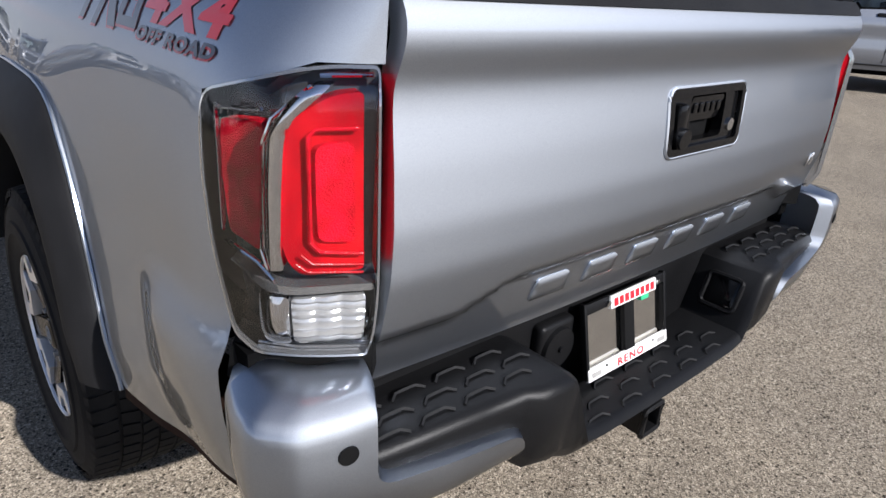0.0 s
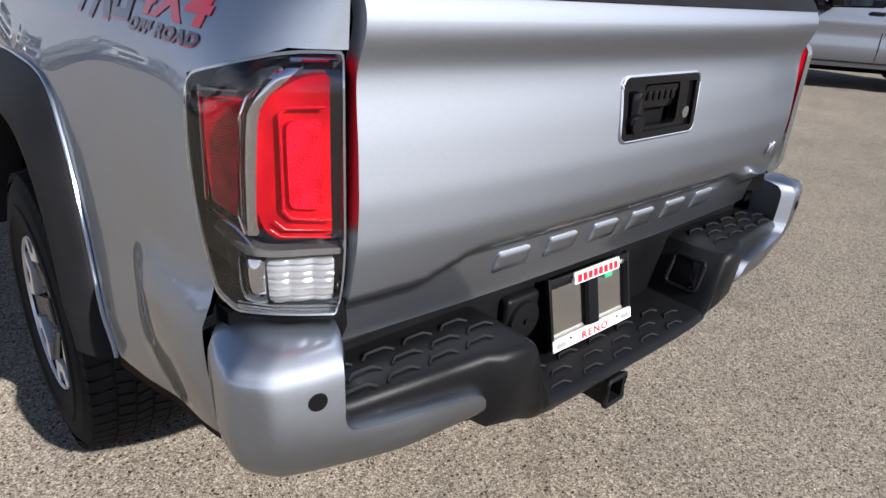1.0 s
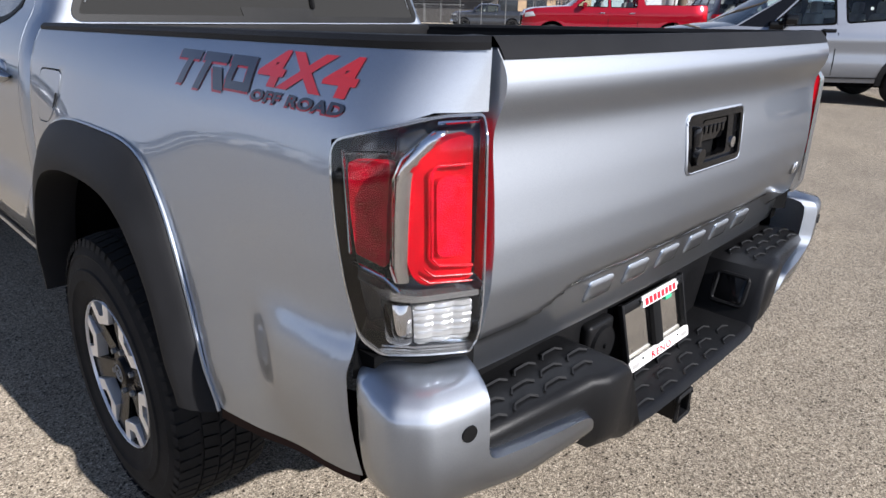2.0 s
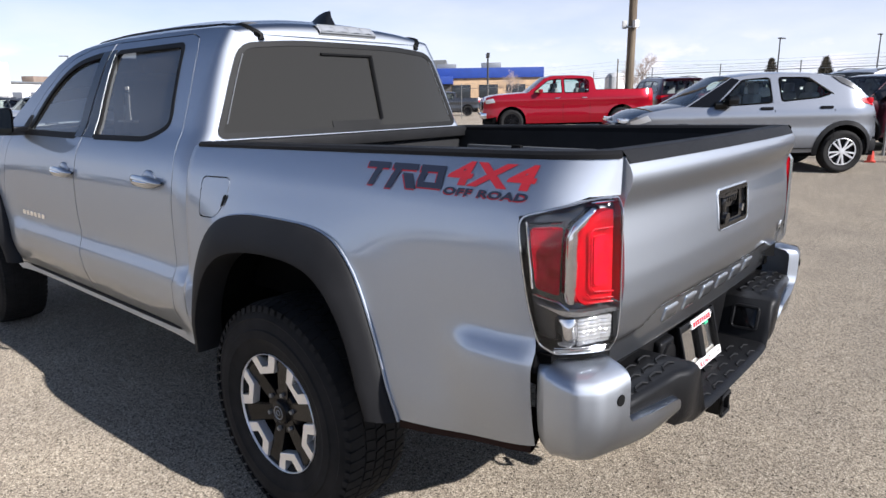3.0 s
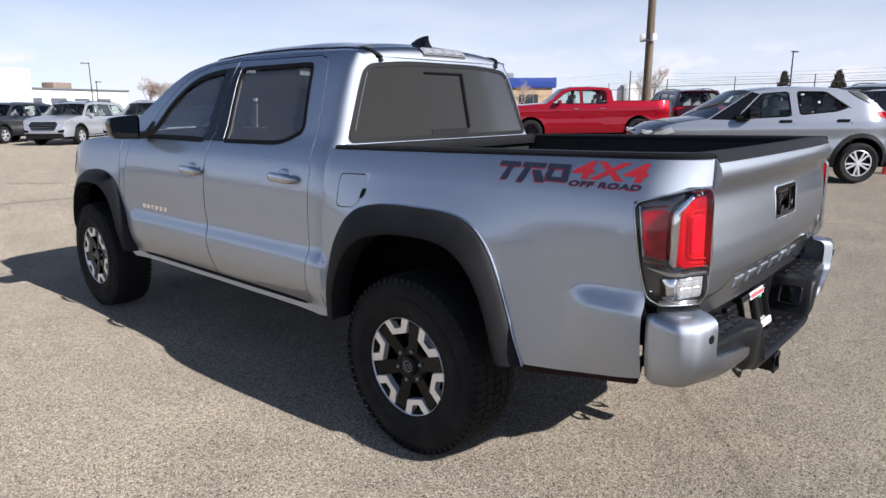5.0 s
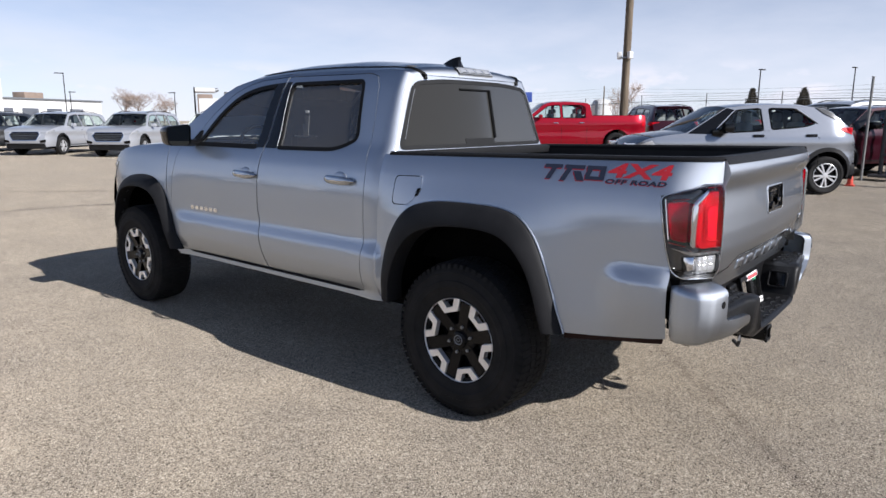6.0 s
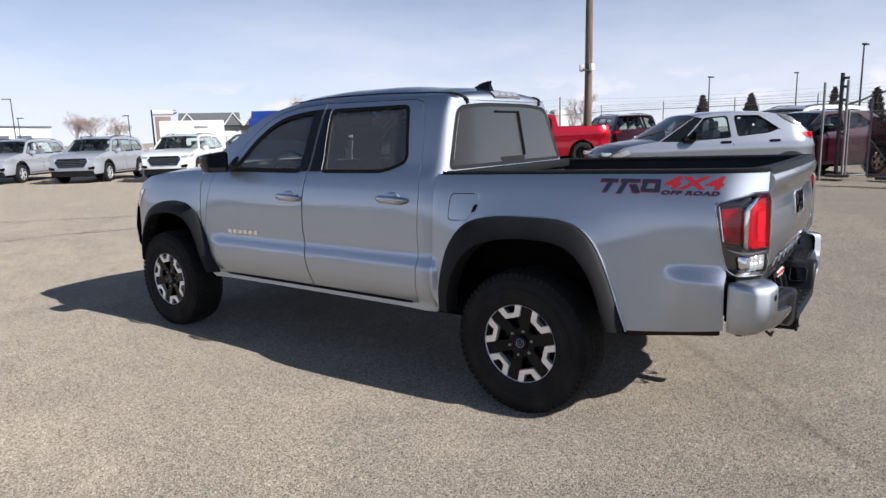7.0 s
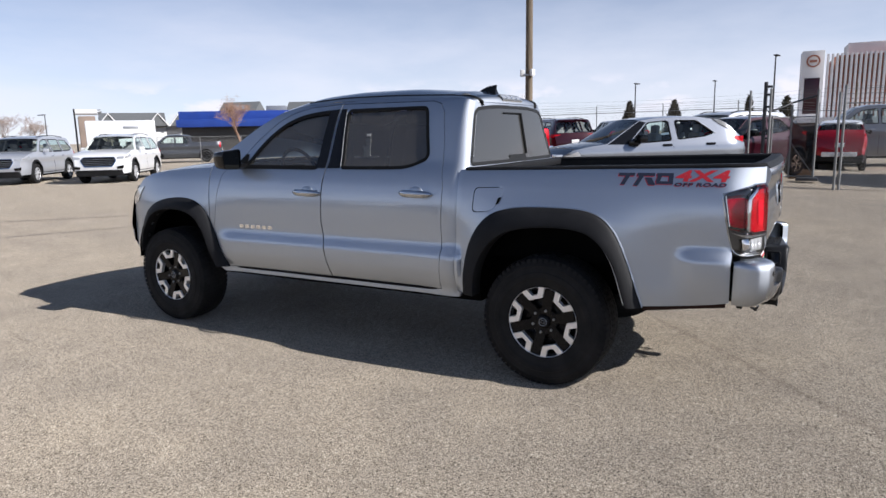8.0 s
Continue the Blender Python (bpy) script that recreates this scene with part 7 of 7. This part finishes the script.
# white warehouse
wb_ = thing("white_building", "long low white flat-roofed building", "building", (29.0, 101.0, 0), "", "", 27)
part("wall", new_box((0, 0, 2.0), (22, 10, 4.2), 0.04), WHITEWALL, wb_)
part("tall_wall", new_box((-12.5, -0.5, 3.2), (11, 11, 6.6), 0.04), WHITEWALL, wb_)
for x in (-6, -2, 2, 6):
    part("door", new_box((x, -5.02, 1.5), (2.6, 0.08, 3.0), 0.02), GREY_CAR, wb_)
part("roof_edge", new_box((0, 0, 4.2), (22.4, 10.4, 0.22), 0.03), GALV, wb_)
part("roof_unit", new_box((3, 0, 4.8), (3.2, 2, 0.9), 0.05), BROWNWALL, wb_)
part("roof_unit", new_box((-3, 1, 4.7), (2.2, 2, 0.6), 0.05), GALV, wb_)
# brown houses further along
for x, y, tn, s in ((69, 76, 20, 5), (76, 69, 25, 5)):
    h = thing("brown_house", "small brown house with a shingle roof", "house", (x, y, 0), "houses beyond the lot", "", tn)
    part("wall", new_box((0, 0, 2.4), (s, s, 4.8), 0.03), BROWNWALL, h)
    b = bmesh.new()
    prism(b, [(-s * 0.6, 4.7), (s * 0.6, 4.7), (0, 7.2)], lambda u, z, s=s: Vector((u, -s * 0.6, z)), (0, s * 1.2, 0))
    part("roof", b, GREYROOF, h)
    part("window", new_box((0, -s / 2 - 0.02, 3.2), (1.4, 0.06, 1.2), 0.01), DARKWIN, h)
# white box truck
bt_ = thing("cargo_trailer", "white enclosed cargo trailer parked behind the SUVs", "trailer", (20.55, 35.25, 0), "", "", -31)
part("box", new_box((0, 0, 1.75), (3.7, 2.2, 2.0), 0.05), WHITE_CAR, bt_, "plain white cargo box")
part("side_stripe", new_box((0.5, -1.115, 2.35), (0.8, 0.02, 0.14), 0.004), GALV, bt_)
part("underframe", new_box((0, 0, 0.62), (4.4, 1.6, 0.2), 0.02), UNDER, bt_)
for x in (-0.3, 0.6):
    for s in (-1, 1):
        car_wheel(WH_P, bt_, pose(x, s * 1.0, 0.405, 0, 0, 90 if s < 0 else -90))
# lift truck beside the trailer: a tan cabin with a white drum on its boom
lt = thing("lift_truck", "tan utility lift truck with a white drum on its raised boom", "lift truck", (24.8, 45.3, 0), "", "", -31)
part("cabin", new_box((0.0, 0, 1.85), (1.1, 1.9, 3.1), 0.08), BROWNWALL, lt)
part("boom", rod(bmesh.new(), (-0.75, 0, 0.3), (-0.75, 0, 3.95), 0.07, 0.06, 10), STEELDARK, lt)
drum = part("drum", rod(bmesh.new(), (-0.7, 0, 3.72), (0.75, 0, 3.72), 0.20, 0.20, 20), TANKWHITE, lt, "white drum")
part("drum_cap", rod(bmesh.new(), (0.75, 0, 3.72), (1.0, 0, 3.8), 0.17, 0.13, 16), GALV, drum)
part("chassis", new_box((0, 0, 0.35), (2.6, 1.8, 0.3), 0.05), UNDER, lt)
for x in (-0.8, 0.8):
    for s in (-1, 1):
        car_wheel(WH_P, lt, pose(x, s * 0.8, 0.405, 0, 0, 90 if s < 0 else -90))
# storage tank
tk = thing("storage_tank", "white upright storage tank in the distance", "tank", (77.8, 38.1, 0))
b = bmesh.new()
lathe(b, [(0, 0.001), (0, 1.35), (3.6, 1.35), (4.2, 0.9), (4.35, 0.001)], 28, pose(0, 0, 0, 0, -90, 0))
part("shell", b, TANKWHITE, tk)
part("ladder", new_box((-1.4, 0, 2), (0.08, 0.4, 4), 0.01), GALV, tk)
# casino hotel
ht = thing("hotel_tower", "tall white hotel block with red-brown vertical stripes", "hotel", (262, -22, 0), "", "", 4)
part("block", new_box((0, 0, 12.0), (26, 38, 24), 0.1), HOTELRED, ht)
part("end_wall", new_box((-8, 25.4, 12.6), (12, 6.4, 26.6), 0.1), HOTELWHITE, ht, "white end wall")
part("penthouse", new_box((2, 6, 26.0), (14, 18, 5.0), 0.1), HOTELWHITE, ht)
for i in range(32):
    part("fin", new_box((-13.3, 21.2 - 1.3 * i, 12.4), (0.9, 0.72, 24.4), 0.04), HOTELWHITE, ht, "white vertical fin")
for i in range(10):
    part("floor_band", new_box((-13.06, -0.5, 1.5 + 2.4 * i), (0.16, 38, 0.3), 0.02), BROWNWALL, ht)
b = bmesh.new()
lathe(b, [(0, 2.0), (-0.25, 2.0), (-0.25, 1.5), (0, 1.5)], 32, pose(-14.1, 25.4, 22.6))
part("round_emblem", b, HOTELRED, ht, "round red emblem")
part("emblem_bar", new_box((-14.15, 25.4, 22.6), (0.2, 2.2, 0.8), 0.05), HOTELRED, ht)
part("sign_panel", new_box((-14.1, 25.4, 11.5), (0.25, 4.4, 11.5), 0.05), MAROON_CAR, ht, "tall dark red sign panel")
part("podium", new_box((-10, 0, 2.2), (30, 70, 4.4), 0.1), HOTELWHITE, ht)

# ---- trees ----
def bare_tree(x, y, h, mat, label, spread=0.5, seed=1, depth=6):
    t = thing("bare_tree", label, "tree", (x, y, 0), "bare trees")
    rnd = random.Random(seed)
    tr, sticks = bmesh.new(), []

    def grow(p, d, ln, r, lvl):
        q = p + d * ln
        if lvl < 2:
            rod(tr, p, q, r, r * 0.66, 6)
        else:
            sticks.append((p, q, max(r, 0.0055), max(r * 0.66, 0.004)))
        if lvl >= depth:
            return
        for i in range(3):
            e = (d + Vector((rnd.uniform(-1, 1), rnd.uniform(-1, 1), rnd.uniform(-0.25, 0.75))) * spread * 1.25).normalized()
            grow(q if i else p.lerp(q, rnd.uniform(0.6, 1)), e, ln * rnd.uniform(0.62, 0.86), r * 0.6, lvl + 1)

    grow(Vector((0, 0, 0)), Vector((0, 0, 1)), h * 0.27, h * 0.022, 0)
    part("trunk", tr, mat, t)
    vs, fs = [], []
    for p, q, r0, r1 in sticks:
        d = (q - p).normalized()
        u = d.orthogonal().normalized()
        w = d.cross(u)
        n0 = len(vs)
        for c, r in ((p, r0), (q, r1)):
            vs += [c + (u * math.cos(a) + w * math.sin(a)) * r for a in (0, 2.094, 4.189)]
        fs += [(n0 + i, n0 + (i + 1) % 3, n0 + 3 + (i + 1) % 3, n0 + 3 + i) for i in range(3)]
    me = bpy.data.meshes.new("twig_mass")
    me.from_pydata(vs, [], fs)
    me.materials.append(mat)
    o = new("twig_mass", me)
    o.parent = t
    tagged(o, "fine bare twigs", kind="stuff")


bare_tree(36.9, 42.6, 5.2, BARKRED, "small bare tree with reddish twigs", 0.75, 3, 7)
for i, (x, y, h) in enumerate(((34.0, 79, 5.0), (36.0, 78.5, 5.4), (38.0, 77, 5.2))):
    bare_tree(x, y, h, BARK, "leafless pale brown tree with fine twigs", 0.85, 10 + i, 7)
bare_tree(60.8, 27.0, 6.0, BARK, "leafless pale brown tree", 0.6, 31)
bare_tree(64.0, 30.0, 4.6, BARK, "leafless pale brown tree", 0.7, 32)
bare_tree(58.0, 41.0, 4.4, BARK, "leafless pale brown tree", 0.75, 33)


def conifer(x, y, h, w, seed):
    t = thing("conifer", "small dark pointed conifer", "tree", (x, y, 0), "conifers beyond the lot")
    b = bmesh.new()
    rod(b, (0, 0, 0), (0, 0, h * 0.9), 0.10, 0.02, 6)
    part("trunk", b, BARK, t)
    b = bmesh.new()
    rnd = random.Random(seed)
    for i in range(800):
        z = rnd.random() ** 1.25
        r = w * (1 - z) ** 0.75 * rnd.uniform(0.45, 1.05) * (0.55 + 0.45 * min(1, z * 6))
        a = rnd.uniform(0, 6.2832)
        c = Vector((r * math.cos(a), r * math.sin(a), h * (0.06 + 0.94 * z)))
        d = Vector((math.cos(a), math.sin(a), rnd.uniform(0.3, 1.2))).normalized()
        s = h * rnd.uniform(0.035, 0.07)
        rod(b, c - d * s * 0.5, c + d * s, s * 0.45, 0.002, 4)
    part("crown", b, CONIFER, t)


conifer(55.1, 13.55, 3.55, 0.95, 1)
conifer(55.4, 9.8, 3.5, 1.0, 2)
conifer(55.6, 1.2, 3.5, 0.95, 3)
conifer(55.2, 3.9, 3.6, 0.6, 4)

# ---- tar-filled cracks in the asphalt ----
def crack(pts, w, seed):
    rnd = random.Random(seed)
    b = bmesh.new()
    line = dense(pts, 0.12, False)
    rows = []
    for i, (x, y) in enumerate(line):
        a, c = Vector(line[max(0, i - 1)]), Vector(line[min(len(line) - 1, i + 1)])
        d = (c - a).normalized()
        n = Vector((-d.y, d.x))
        p = Vector((x, y)) + n * rnd.gauss(0, 0.018)
        ww = w * rnd.uniform(0.5, 1.3)
        g_ = ground_height(p.x + ww, p.y)
        rows.append([(*(p + n * ww), g_ + 0.003), (*(p + n * ww * 0.3), g_ + 0.0055), (*(p - n * ww * 0.3), g_ + 0.0055), (*(p - n * ww), g_ + 0.003)])
    grid(b, rows)
    solid("tar_crack", b, TAR, "dark tar-filled crack in the asphalt", "crack", "structure")


crack([(-1.8, 17.5), (1.0, 13.6), (2.2, 12.3), (3.7, 10.5), (6.2, 7.8)], 0.020, 1)
crack([(-6.0, 10.7), (-2.5, 10.2), (0.1, 10.05), (1.25, 9.95), (2.6, 9.1), (5.5, 7.0)], 0.022, 2)
crack([(11.4, 1.2), (10.75, 0.2), (10.5, -0.7), (10.28, -1.65), (9.95, -2.5), (9.2, -4.5), (8.6, -7.0)], 0.020, 3)
